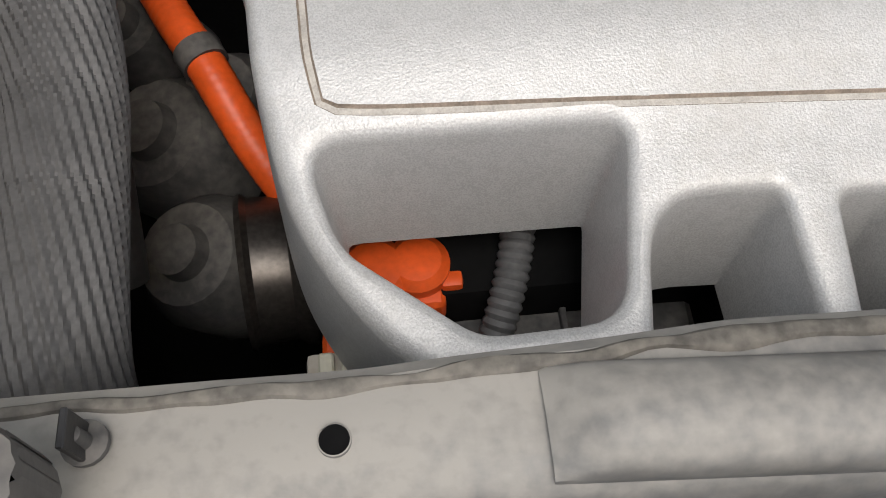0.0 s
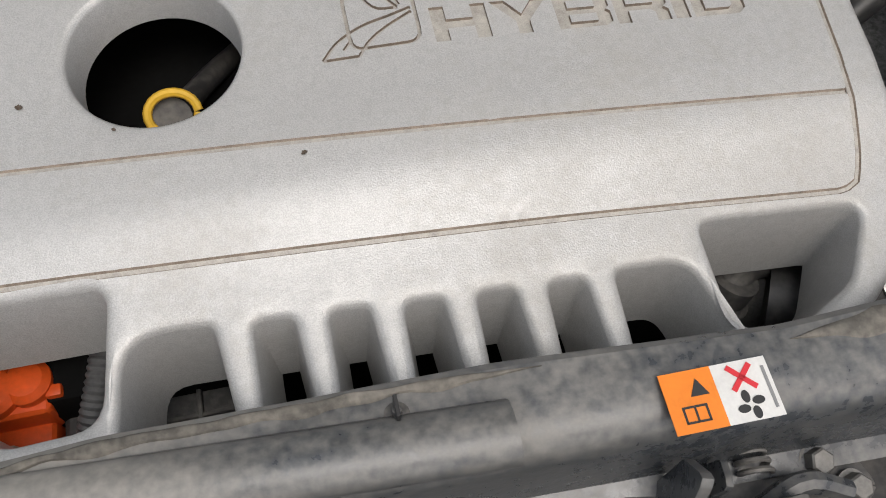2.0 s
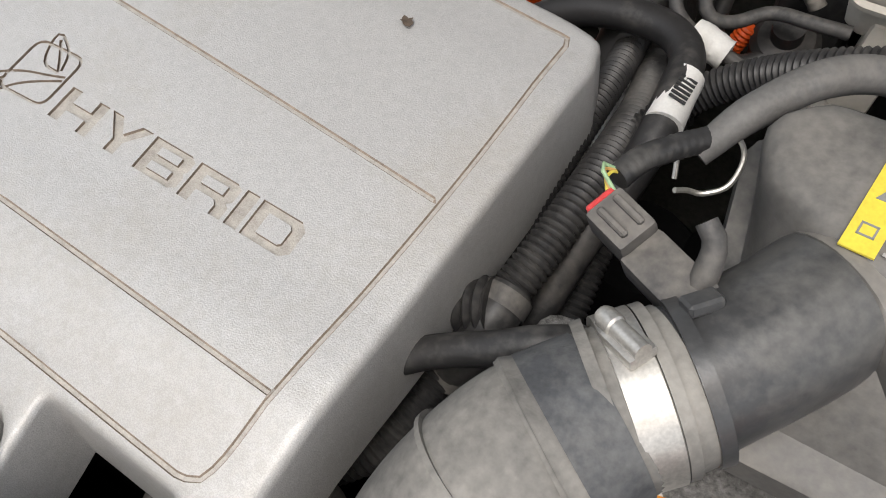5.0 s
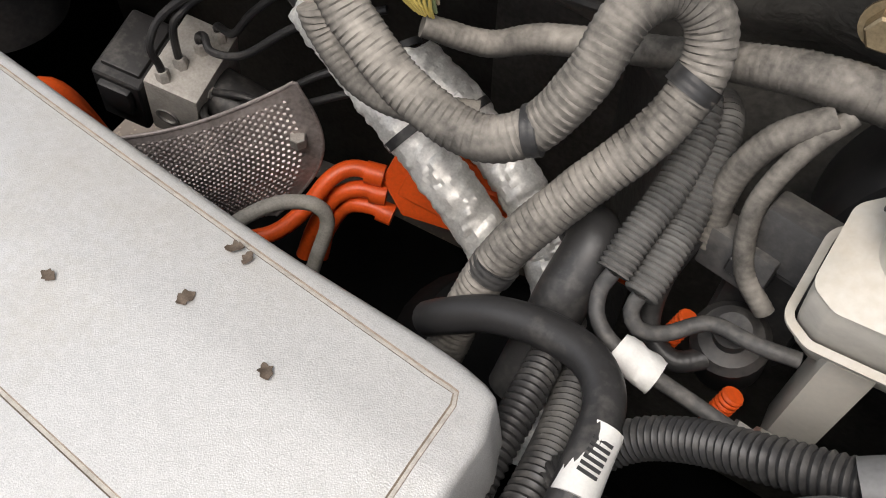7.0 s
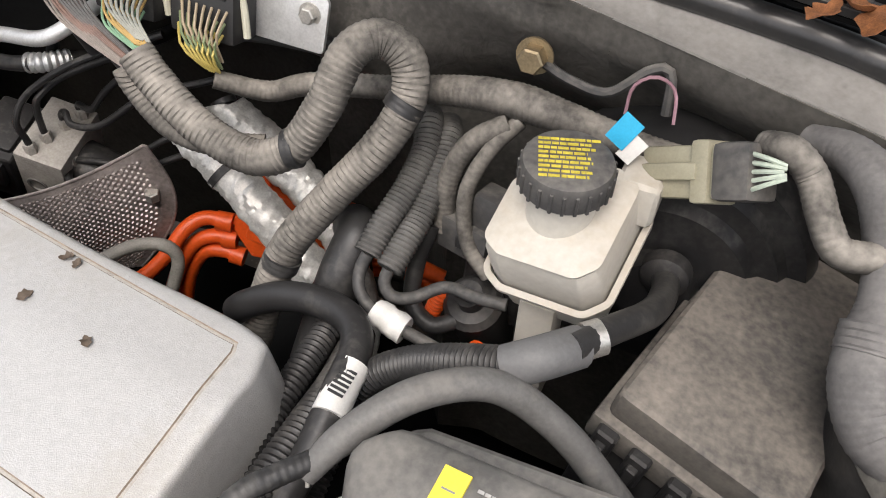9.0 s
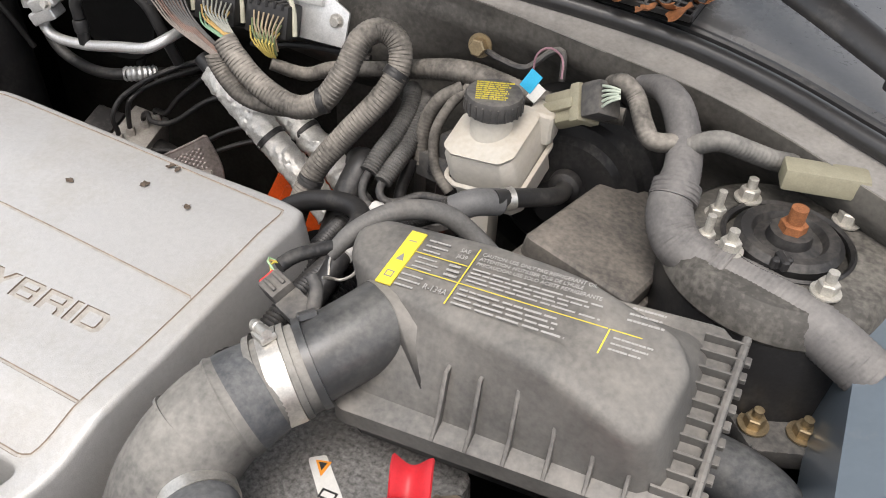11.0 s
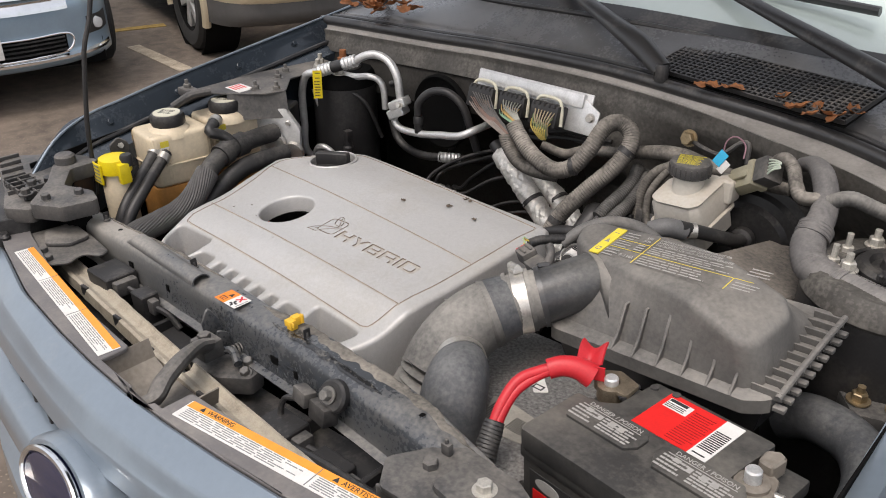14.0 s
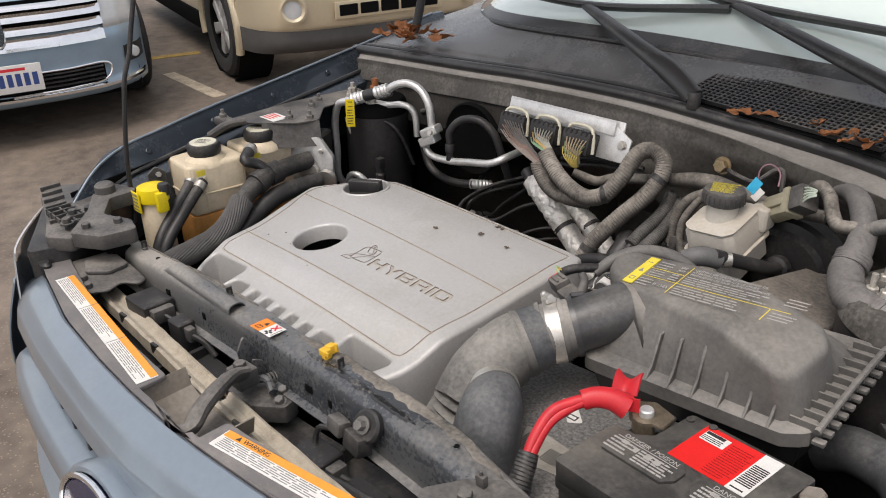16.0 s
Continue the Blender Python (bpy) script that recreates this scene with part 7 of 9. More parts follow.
# ---- small things on the crossmember ----
fan = thing("fan_warning_label", "orange and white fan warning sticker with red cross", "label", (0.37, 0.02, 0.998), ENGINE)
FLM = plane_at((0.349, 0.0035, 1.0005), (0.052, -0.001, 0.0003), (0.001, 0.029, 0.0))
part("orange_half", box(0, 0.025, 0, 0.0285, 0, 0.0006, 0, m=FLM), LORANGE, fan, "orange half")
part("white_half", box(0.025, 0.052, 0, 0.0285, 0, 0.0006, 0, m=FLM), WHITE, fan, "white half")
part("triangle", prism([(0.012, 0.016), (0.021, 0.016), (0.0165, 0.024)], 0.0006, 0.0009, m=FLM), INK, fan)
part("book", bars([(0.006, 0.018, 0.004, 0.005), (0.006, 0.007, 0.004, 0.011), (0.0115, 0.0125, 0.004, 0.011), (0.017, 0.018, 0.004, 0.011), (0.006, 0.018, 0.011, 0.012)], FLM @ Matrix.Translation((0, 0, 0.0006))), INK, fan)
for a in (45, -45):
    part("cross", box(-0.008, 0.008, -0.0013, 0.0013, 0.0007, 0.0011, 0, m=FLM @ pose(0.038, 0.0205, 0.0, 0, 0, a)), REDINK, fan)
for a in (0, 90, 180, 270):
    part("fan_blade", lathe([(0, 0.0006), (0.0030, 0.0006), (0.0030, 0.0010), (0, 0.0010)], 14, FLM @ Matrix.Translation((0.038 + 0.0042 * math.cos(radians(a + 20)), 0.0075 + 0.0042 * math.sin(radians(a + 20)), 0)) @ pose(0, 0, 0, 0, 0, a) @ Matrix.Diagonal((1, 0.65, 1, 1))), INK, fan)
part("small_print", bars([(0.0485, 0.0500, 0.004, 0.024)], FLM @ Matrix.Translation((0, 0, 0.0006))), GREYINK, fan)
yc = thing("yellow_clip", "amber-yellow plastic clip pushed into the crossmember", "clip", (0.502, 0.03, 0.998), ENGINE)
part("stem", box(0.499, 0.509, 0.020, 0.032, 0.995, 1.004, 0.001, 1), YCLIP, yc)
part("base", box(0.4975, 0.5115, 0.018, 0.029, 1.003, 1.012, 0.0015, 2), YCLIP, yc)
part("tongue", box(0.4990, 0.5105, 0.027, 0.039, 1.002, 1.0145, 0.0015, 2), YCLIP, yc)
part("prong", box(0.5090, 0.5155, 0.0195, 0.0225, 1.004, 1.011, 0.0008, 1), YCLIP, yc)
part("prong", box(0.5080, 0.5145, 0.0355, 0.0390, 1.004, 1.017, 0.0008, 1), YCLIP, yc)
for px, py in ((0.230, 0.041), (0.538, 0.024), (-0.071, 0.042)):
    pin = thing("push_pin", "grey plastic push pin through the crossmember", "clip", (px, py, 0.996), ENGINE, group="push pins")
    part("head", lathe([(0, 0), (0.006, 0), (0.006, 0.002), (0.0025, 0.003), (0.0022, 0.010), (0, 0.011)], 16, Matrix.Translation((px, py, 0.995))), GREYP, pin)
    part("fin", box(px - 0.001, px + 0.001, py - 0.005, py + 0.005, 0.997, 1.011, 0.0004, 1), BLACK, pin)
for hx, hy, hr in ((-0.009, 0.037, 0.0040), (0.762, 0.011, 0.004)):
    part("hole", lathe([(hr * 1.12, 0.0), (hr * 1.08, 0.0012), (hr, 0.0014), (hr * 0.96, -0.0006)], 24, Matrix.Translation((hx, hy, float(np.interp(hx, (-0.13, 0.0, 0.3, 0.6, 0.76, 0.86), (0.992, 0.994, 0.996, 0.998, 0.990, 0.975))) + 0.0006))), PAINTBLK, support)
    # nothing is cut here: a near-black disc draws the shade in the bore
    part("hole_shade", lathe([(0, 0), (hr, 0), (hr, 0.0004), (0, 0.0004)], 24, Matrix.Translation((hx, hy, float(np.interp(hx, (-0.13, 0.0, 0.3, 0.6, 0.76, 0.86), (0.992, 0.994, 0.996, 0.998, 0.990, 0.975))) + 0.0012))), DARK, support, "dark disc in place of the bore's shade")
for sx, sw in ((0.490, 0.016), (0.545, 0.007), (0.06, 0.012), (0.19, 0.007)):
    fy = float(np.interp(sx, (-0.13, 0.0, 0.3, 0.6, 0.75, 0.86), (0.020, 0.018, 0.010, -0.006, -0.014, -0.024)))
    # near-black block draws the shade inside a slot
    part("slot", box(sx, sx + sw, fy - 0.0065, fy - 0.0045, 0.955, 0.967, 0.0005, 1), DARK, support, "dark block in place of the slot's shade")
endb = thing("crossmember_bracket", "dusty grey pressed steel bracket bolted over the crossmember's end", "bracket", (0.85, -0.03, 0.90), ENGINE)
part("plate", prism(ccw(rpoly([(0.772, -0.055), (0.800, -0.012), (0.830, 0.012), (0.905, 0.006), (0.955, -0.018), (0.960, -0.085), (0.800, -0.090)], 0.012, 3)), 0.974, 0.982, 0.002, 2), GREYP, endb)
part("step", prism(ccw(rpoly([(0.842, -0.060), (0.850, -0.010), (0.930, -0.016), (0.945, -0.075)], 0.010, 3)), 0.950, 0.990, 0.004, 2), GREYP, endb)
part("skirt", prism(ccw(rpoly([(0.790, -0.088), (0.955, -0.083), (0.955, -0.078), (0.790, -0.083)], 0.002, 1)), 0.86, 0.976, 0.001, 1), GREYP, endb)
for p, m_ in (((0.8208, -0.036, 0.985), GREYP), ((0.8916, -0.032, 0.994), NUT)):
    part("bolt", hexbolt(p, r=0.0085, h=0.006, washer=0.013), m_, endb)
part("clip", join(box(0.814, 0.826, -0.014, -0.006, 0.981, 0.996, 0.002, 2), box(0.818, 0.822, -0.012, -0.008, 0.995, 1.002, 0.001, 1)), GREYP, endb, "grey push clip")
sens = thing("impact_sensor", "dusty black crash sensor bolted to the crossmember", "sensor", (0.62, -0.01, 0.96), ENGINE)
part("body", box(-0.016, 0.020, -0.012, 0.010, -0.014, 0.010, 0.003, 2, pose(0.632, -0.030, 0.960, -12, 0, -8)), BLACK, sens)
part("plug", box(-0.022, 0.008, -0.010, 0.008, -0.012, 0.008, 0.003, 2, pose(0.606, -0.032, 0.968, -12, 0, -8)), GREYP, sens)
part("pad", lathe([(0, 0), (0.021, 0), (0.021, 0.008), (0.018, 0.011), (0, 0.011)], 28, axis((0.642, -0.016, 0.976), (0.1, -0.85, 0.5))), BLACK, sens, "round rubber pad")
part("bolt", hexbolt((0.642, -0.031, 0.986), (0.1, -0.85, 0.5), 0.007, 0.006, 0.011), DSTEEL, sens)
part("lead", tube([(0.582, -0.034, 0.955), (0.562, -0.038, 0.948), (0.556, -0.044, 0.925), (0.570, -0.055, 0.91)], 0.004, 8), RUBBER, sens)
solo("wiring_harness", tube([(0.58, -0.075, 0.915), (0.66, -0.065, 0.918), (0.74, -0.060, 0.915), (0.82, -0.04, 0.90)], 0.007, 10), RUBBER, "black cable along the front of the crossmember", "cable", ENGINE)

# ---- deep parts in front of and beside the engine ----
BRAID = mat("braided_hose", (0.075, 0.073, 0.072), 0.55, 0, 0.3, 60, 0.2, 300, 0.25)


def braid_tube(pts, r):
    """A hose under a woven sleeve: two sets of crossing raised strands."""
    path = spline(pts, 0.0021)
    bm = bmesh.new()
    n, segs = len(path), 112
    side = (path[1] - path[0]).orthogonal().normalized()
    rings = []
    for i in range(n):
        t = (path[min(i + 1, n - 1)] - path[max(i - 1, 0)]).normalized()
        side = (side - t * side.dot(t)).normalized()
        up = t.cross(side)
        ring = []
        for k in range(segs):
            a = 2 * math.pi * k / segs
            cell = (k + i // 2) % 4 // 2
            rr = r * (1 + (0.030 if cell else -0.035))
            ring.append(bm.verts.new(path[i] + side * math.cos(a) * rr + up * math.sin(a) * rr))
        rings.append(ring)
    for i in range(n - 1):
        for k in range(segs):
            bm.faces.new((rings[i][k], rings[i][(k + 1) % segs], rings[i + 1][(k + 1) % segs], rings[i + 1][k]))
    return bm


rh = thing("radiator_hose", "black rubber radiator hose with moulded joints", "hose", (-0.15, 0.40, 0.98))
part("hose", tube([(-0.158, 0.482, 1.012), (-0.152, 0.420, 1.014), (-0.143, 0.360, 1.012), (-0.130, 0.312, 1.000), (-0.116, 0.276, 0.982)], 0.0195, 22), RUBBER, rh)
part("joint", tube([(-0.149, 0.395, 1.014), (-0.145, 0.368, 1.0125)], 0.0245, 22, 0.006), RUBBER, rh)
part("joint", tube([(-0.141, 0.350, 1.0105), (-0.135, 0.328, 1.005)], 0.0245, 22, 0.006), RUBBER, rh)
part("branch", tube([(-0.145, 0.372, 1.020), (-0.160, 0.350, 1.040), (-0.166, 0.330, 1.050), (-0.180, 0.345, 1.058), (-0.200, 0.370, 1.060)], 0.0115, 14), RUBBER, rh)
part("clamp", tube([(-0.186, 0.352, 1.0585), (-0.196, 0.364, 1.0598)], 0.0135, 16, 0.004), STEEL, rh, "steel spring clamp")
solo("braided_hose", braid_tube([(-0.120, 0.286, 0.988), (-0.104, 0.236, 0.952), (-0.098, 0.195, 0.936), (-0.096, 0.153, 0.930), (-0.093, 0.085, 0.915), (-0.093, 0.060, 0.84)], 0.0228), BRAID, "grey woven-sleeved radiator hose", "hose")
solo("radiator_hose", tube([(-0.118, 0.478, 0.975), (-0.120, 0.420, 0.976), (-0.121, 0.360, 0.970), (-0.119, 0.300, 0.940), (-0.114, 0.240, 0.890), (-0.112, 0.17, 0.82)], 0.0195, 22), RUBBER, "black rubber lower radiator hose", "hose")
for pts in ([(-0.215, 0.235, 1.03), (-0.20, 0.205, 1.01), (-0.18, 0.165, 0.985), (-0.16, 0.12, 0.95), (-0.15, 0.09, 0.90)], [(-0.200, 0.245, 1.02), (-0.183, 0.210, 1.0), (-0.160, 0.165, 0.975), (-0.142, 0.120, 0.94), (-0.13, 0.09, 0.89)]):
    h = thing("coolant_hose", "black rubber branch hose with a spring clamp", "hose", pts[0], group="coolant branch hoses")
    part("hose", tube(pts, 0.0115, 14), RUBBER, h)
    part("clamp", tube([tuple(Vector(pts[0]).lerp(Vector(pts[1]), 0.15)), tuple(Vector(pts[0]).lerp(Vector(pts[1]), 0.5))], 0.0135, 16, 0.004), STEEL, h, "steel spring clamp")

ocab = thing("high_voltage_cable", "orange high-voltage cable with a grey collar", "cable", (-0.08, 0.27, 0.85), ENGINE)
part("cable", tube([(-0.040, 0.205, 0.83), (-0.060, 0.232, 0.852), (-0.078, 0.264, 0.872), (-0.098, 0.300, 0.878), (-0.115, 0.34, 0.875), (-0.13, 0.40, 0.85)], 0.0105, 16, 0.004, wrap=0.03), ORANGE, ocab)
part("collar", tube([(-0.080, 0.268, 0.873), (-0.086, 0.279, 0.875)], 0.0125, 20, 0.003), GREYP, ocab, "grey collar")
pul = thing("drive_pulley", "dark worn steel pulley beside the engine cover", "pulley", (-0.07, 0.148, 0.78), ENGINE)
part("drum", lathe([(0, -0.014), (0.040, -0.014), (0.0415, -0.011), (0.039, -0.008), (0.038, 0.010), (0.041, 0.014), (0.0425, 0.020), (0.038, 0.024), (0, 0.024)], 48, axis((-0.058, 0.178, 0.815), (1, 0.10, -0.1))), mat("worn_dark_steel", (0.07, 0.062, 0.055), 0.35, 0.8, 0.4, 40, 0.1, 200, 0.0), pul)
oc = thing("high_voltage_connector", "orange high-voltage motor connector under the cover's pocket", "connector", (0.0, 0.13, 0.82), ENGINE)
part("housing", join(box(-0.012, 0.030, 0.128, 0.162, 0.83, 0.862, 0.006, 3), lathe([(0, 0), (0.017, 0), (0.017, 0.012), (0.013, 0.016), (0, 0.017)], 24, Matrix.Translation((-0.002, 0.146, 0.856))), lathe([(0, 0), (0.015, 0), (0.015, 0.012), (0.011, 0.016), (0, 0.017)], 24, Matrix.Translation((0.018, 0.148, 0.856)))), ORANGE, oc)
part("skirt", box(-0.030, 0.026, 0.108, 0.132, 0.815, 0.842, 0.006, 3), ORANGE, oc)
part("latch", box(0.028, 0.038, 0.136, 0.144, 0.850, 0.866, 0.002, 2), ORANGE, oc)
wc = thing("white_connector", "grimy white plastic wiring connector in front of the engine", "connector", (-0.02, 0.10, 0.80), ENGINE)
part("housing", box(-0.036, 0.006, 0.098, 0.116, 0.812, 0.850, 0.003, 2), RESV, wc)
for i in range(4):
    part("cell", box(-0.030 + i * 0.010, -0.023 + i * 0.010, 0.100, 0.114, 0.849, 0.855, 0.001, 1), CREAM, wc)
solo("corrugated_loom", tube([(0.040, 0.095, 0.83), (0.052, 0.118, 0.855), (0.062, 0.145, 0.868), (0.068, 0.175, 0.872), (0.07, 0.21, 0.86)], 0.0085, 18, rib=0.0014, pitch=0.0045), mat("grey_loom", (0.085, 0.085, 0.086), 0.5, 0, 0.25, 50, 0.1, 200, 0.2), "grey corrugated loom under the cover's pocket", "wiring harness", ENGINE)
cast = thing("engine_casting", "ribbed dark grey casting under the cover's front pocket", "casting", (0.07, 0.12, 0.80), ENGINE)
part("casting", box(0.028, 0.150, 0.070, 0.160, 0.78, 0.838, 0.010, 3), GREYP, cast)
for x in (0.05, 0.085, 0.115):
    part("rib", box(x - 0.0015, x + 0.0015, 0.072, 0.158, 0.836, 0.844, 0.0006, 1), GREYP, cast)
part("rib", box(0.030, 0.148, 0.112, 0.115, 0.836, 0.843, 0.0006, 1), GREYP, cast)
for p, r in (((-0.120, 0.275, 0.80), 0.045), ((-0.10, 0.20, 0.79), 0.04), ((-0.13, 0.33, 0.83), 0.03), ((-0.085, 0.30, 0.80), 0.035)):
    solo("engine_casting", lathe([(0, -0.04), (r, -0.04), (r * 0.98, 0.0), (r * 0.72, 0.018), (r * 0.4, 0.020), (r * 0.35, 0.03), (0, 0.032)], 22, axis(p, (-0.3, -0.2, 0.9))), GREYP, "grimy grey casting beside the engine", "casting", ENGINE)
solo("oil_fitting", join(lathe([(0, 0), (0.022, 0), (0.022, 0.01), (0.018, 0.014), (0.018, 0.03), (0, 0.031)], 28, axis((0.470, 0.120, 0.835), (0.3, 0.2, 0.9))), tube([(0.47, 0.12, 0.85), (0.49, 0.135, 0.86), (0.52, 0.14, 0.85)], 0.014, 16)), GREYP, "dark grey fitting under the cover's corner pocket", "fitting", ENGINE)
ring = thing("dipstick", "black dipstick tube with a yellow pull ring under the round opening", "dipstick", (0.145, 0.27, 0.86), ENGINE)
part("ring", tube([(0.132 + 0.016 * math.cos(a), 0.284 + 0.011 * math.sin(a), 0.930 + 0.008 * math.sin(a)) for a in np.linspace(0, 2 * math.pi, 20)], 0.0030, 8, 0.004, caps=False), YCLIP, ring, "yellow pull ring")
part("tube", tube([(0.140, 0.295, 0.925), (0.155, 0.325, 0.912), (0.175, 0.360, 0.895)], 0.008, 12), BLACK, ring)
part("collar", tube([(0.128, 0.290, 0.912), (0.130, 0.286, 0.926)], 0.013, 16), GREYP, ring)

# ---- coolant tanks beside the fender ----
def tank_body(outline, z0, z1, zl):
    return [prism(ccw(rpoly(outline, 0.016, 4, 0.05)), z0, zl, 0.004), prism(ccw(rpoly(outline, 0.016, 4, 0.05)), zl, z1, 0.010, 3)]


for ox, cy, cz, outline, lab in ((-0.237, 0.278, 1.079, [(-0.300, 0.222), (-0.202, 0.215), (-0.184, 0.345), (-0.295, 0.350)], "yellowed coolant tank with a black cap, half full of orange coolant"), (-0.237, 0.414, 1.076, [(-0.300, 0.360), (-0.205, 0.356), (-0.196, 0.480), (-0.296, 0.486)], "yellowed rear coolant tank with a black cap, low orange coolant")):
    t = thing("coolant_tank", lab, "coolant tank", (-0.24, cy, 0.86), group="coolant tanks")
    lo, hi = tank_body(outline, 0.86, 1.056, 0.945)
    part("coolant_part", lo, COOLANT, t, "lower tank stained by orange coolant")
    part("shell", hi, TANK, t)
    part("shoulder", lathe([(0.046, -0.035), (0.043, -0.024), (0.034, -0.015), (0.028, -0.013)], 32, Matrix.Translation((ox, cy, cz))), TANK, t)
    part("rib", tube([(outline[1][0] + 0.001, cy - 0.03, 0.95), (outline[1][0] + 0.004, cy - 0.03, 1.03)], 0.004, 8), TANK, t)
    part("seam", prism(ccw(offset_loop(ccw(rpoly(outline, 0.016, 4, 0.05)), -0.003)), 0.990, 0.994, 0.001, 1), TANK, t)
    cp = part("cap", lathe([(0, -0.014), (0.034, -0.014), (0.035, -0.010), (0.035, 0.004), (0.032, 0.009), (0.026, 0.0095), (0, 0.0095)], 12, Matrix.Translation((ox, cy, cz))), BLACK, t, "black ridged screw cap")
    part("cap_print", lathe([(0, 0.0), (0.028, 0.0), (0.027, 0.0022), (0, 0.003)], 28, Matrix.Translation((ox, cy, cz + 0.0085))), CREAM, cp, "cream printed cap top")
    part("cap_text", bars(text_rows(-0.015, 0.016, -0.012, 0.012, 4, 0.4, 3), pose(ox, cy, cz + 0.0112, 0, 0, 30)), INK, cp)
    sm = plane_at((outline[1][0] + 0.0035, cy - 0.045, 1.005), (0.10, 0.99, 0), (0, 0, 1))
    part("sticker", box(0.0, 0.018, 0.0, 0.040, 0, 0.0008, 0, m=sm), WHITE, t, "small white caution sticker")
    part("sticker_head", box(0.0, 0.018, 0.028, 0.0405, 0.0003, 0.0012, 0, m=sm), LYELLOW, t)
    part("sticker_text", bars(text_rows(0.002, 0.016, 0.004, 0.026, 5, 0.5, 4), sm @ Matrix.Translation((0, 0, 0.0008))), INK, t)
wb = thing("washer_bottle", "washer fluid filler neck with a bright yellow cap", "washer bottle", (-0.2, 0.136, 0.86))
part("neck", lathe([(0.030, 0.86), (0.030, 0.98), (0.024, 1.0), (0.022, 1.03), (0, 1.03)], 28, Matrix.Translation((-0.205, 0.138, 0))), TANK, wb)
part("cap", lathe([(0, 1.012), (0.030, 1.012), (0.031, 1.030), (0.029, 1.040), (0.0, 1.046)], 32, Matrix.Translation((-0.205, 0.138, 0))), YCAP, wb, "bright yellow hinged cap")
part("cap_tongue", box(-0.180, -0.166, 0.128, 0.150, 0.995, 1.036, 0.003, 2), YCAP, wb)
part("cap_tag", box(-0.232, -0.198, 0.104, 0.1075, 0.992, 1.034, 0.001, 1), YCAP, wb, "yellow hanging tag")
part("tag_text", bars(text_rows(0.002, 0.032, 0.002, 0.040, 5, 0.4, 7), plane_at((-0.232, 0.1036, 0.993), (1, 0, 0), (0, 0, 1))), GREYINK, wb)
part("knob", lathe([(0, 0), (0.012, 0), (0.012, 0.018), (0.010, 0.022), (0, 0.022)], 20, Matrix.Translation((-0.178, 0.150, 1.028))), BLACK, wb, "black rubber knob")

heater = thing("coolant_manifold", "aluminium flange plate on a black housing beside the tanks", "manifold", (-0.2, 0.52, 0.88))
heater.matrix_world = pose(-0.182, 0.512, 0.868, 0, 0, 32)
part("housing", box(-0.255, -0.165, 0.500, 0.560, 0.90, 1.075, 0.010, 3), BLACK, heater)
part("flange", prism(ccw(rpoly([(-0.265, 0.90), (-0.150, 0.895), (-0.140, 1.03), (-0.170, 1.075), (-0.258, 1.075)], 0.014, 3)), 0.0, 0.014, 0.002, m=Matrix(((1, 0, 0, 0), (0, 0, -1, 0.502), (0, 1, 0, 0), (0, 0, 0, 1)))), ALU, heater, "cast aluminium flange")
for x, z in ((-0.250, 1.06), (-0.165, 1.045), (-0.155, 0.98), (-0.16, 0.915), (-0.25, 0.92)):
    part("bolt", hexbolt((x, 0.486, z), (0, -1, 0), 0.006, 0.005, 0.009), STEEL, heater)
for p, q, r in (((-0.195, 0.49, 1.0), (-0.195, 0.455, 1.0), 0.024), ((-0.152, 0.49, 0.985), (-0.155, 0.458, 0.98), 0.024)):
    part("hose_clamp", tube([tuple(Vector(p).lerp(Vector(q), 0.25)), tuple(Vector(p).lerp(Vector(q), 0.6))], r * 0.95, 24, 0.004), STEEL, heater, "steel spring clamp")
inv2 = thing("side_bracket", "dusty grey steel bracket plate with bolts beside the strut tower", "bracket", (-0.22, 0.50, 1.0))
part("plate", prism(ccw(rpoly([(-0.30, 0.36), (-0.225, 0.415), (-0.165, 0.47), (-0.150, 0.515), (-0.215, 0.575), (-0.235, 0.72), (-0.29, 0.735), (-0.31, 0.55)], 0.015, 3)), 1.096, 1.100, 0.001, 1), GREYP, inv2)
part("skirt", thicken(grid_surface(lambda u, v: tuple(np.array((-0.225, 0.415, 1.098)) * (1 - u) + np.array((-0.150, 0.515, 1.098)) * u - np.array((-0.012 * v, 0.006 * v, 0.055 * v))), 8, 3), 0.002), GREYP, inv2)
part("bracket_arm", join(box(-0.305, -0.262, 0.345, 0.372, 1.095, 1.113, 0.005, 2), tube([(-0.285, 0.32, 1.08), (-0.255, 0.35, 1.105), (-0.235, 0.385, 1.11)], 0.009, 10)), GREYP, inv2)
for p in ((-0.205, 0.475, 1.104), (-0.170, 0.505, 1.104), (-0.284, 0.358, 1.117), (-0.240, 0.56, 1.104), (-0.265, 0.60, 1.104)):
    part("bolt", join(hexbolt(p, r=0.008, h=0.005, washer=0.012), lathe([(0, 0), (0.004, 0), (0.004, 0.014), (0, 0.015)], 10, Matrix.Translation(p))), DSTEEL, inv2)
stk = part("sticker", box(-0.262, -0.208, 0.435, 0.475, 1.1002, 1.1010, 0, m=None), WHITE, inv2, "white and red caution sticker")
part("sticker_print", bars(text_rows(-0.258, -0.222, 0.438, 0.470, 4, 0.5, 9), pose(0, 0, 1.1011)), LRED, stk)

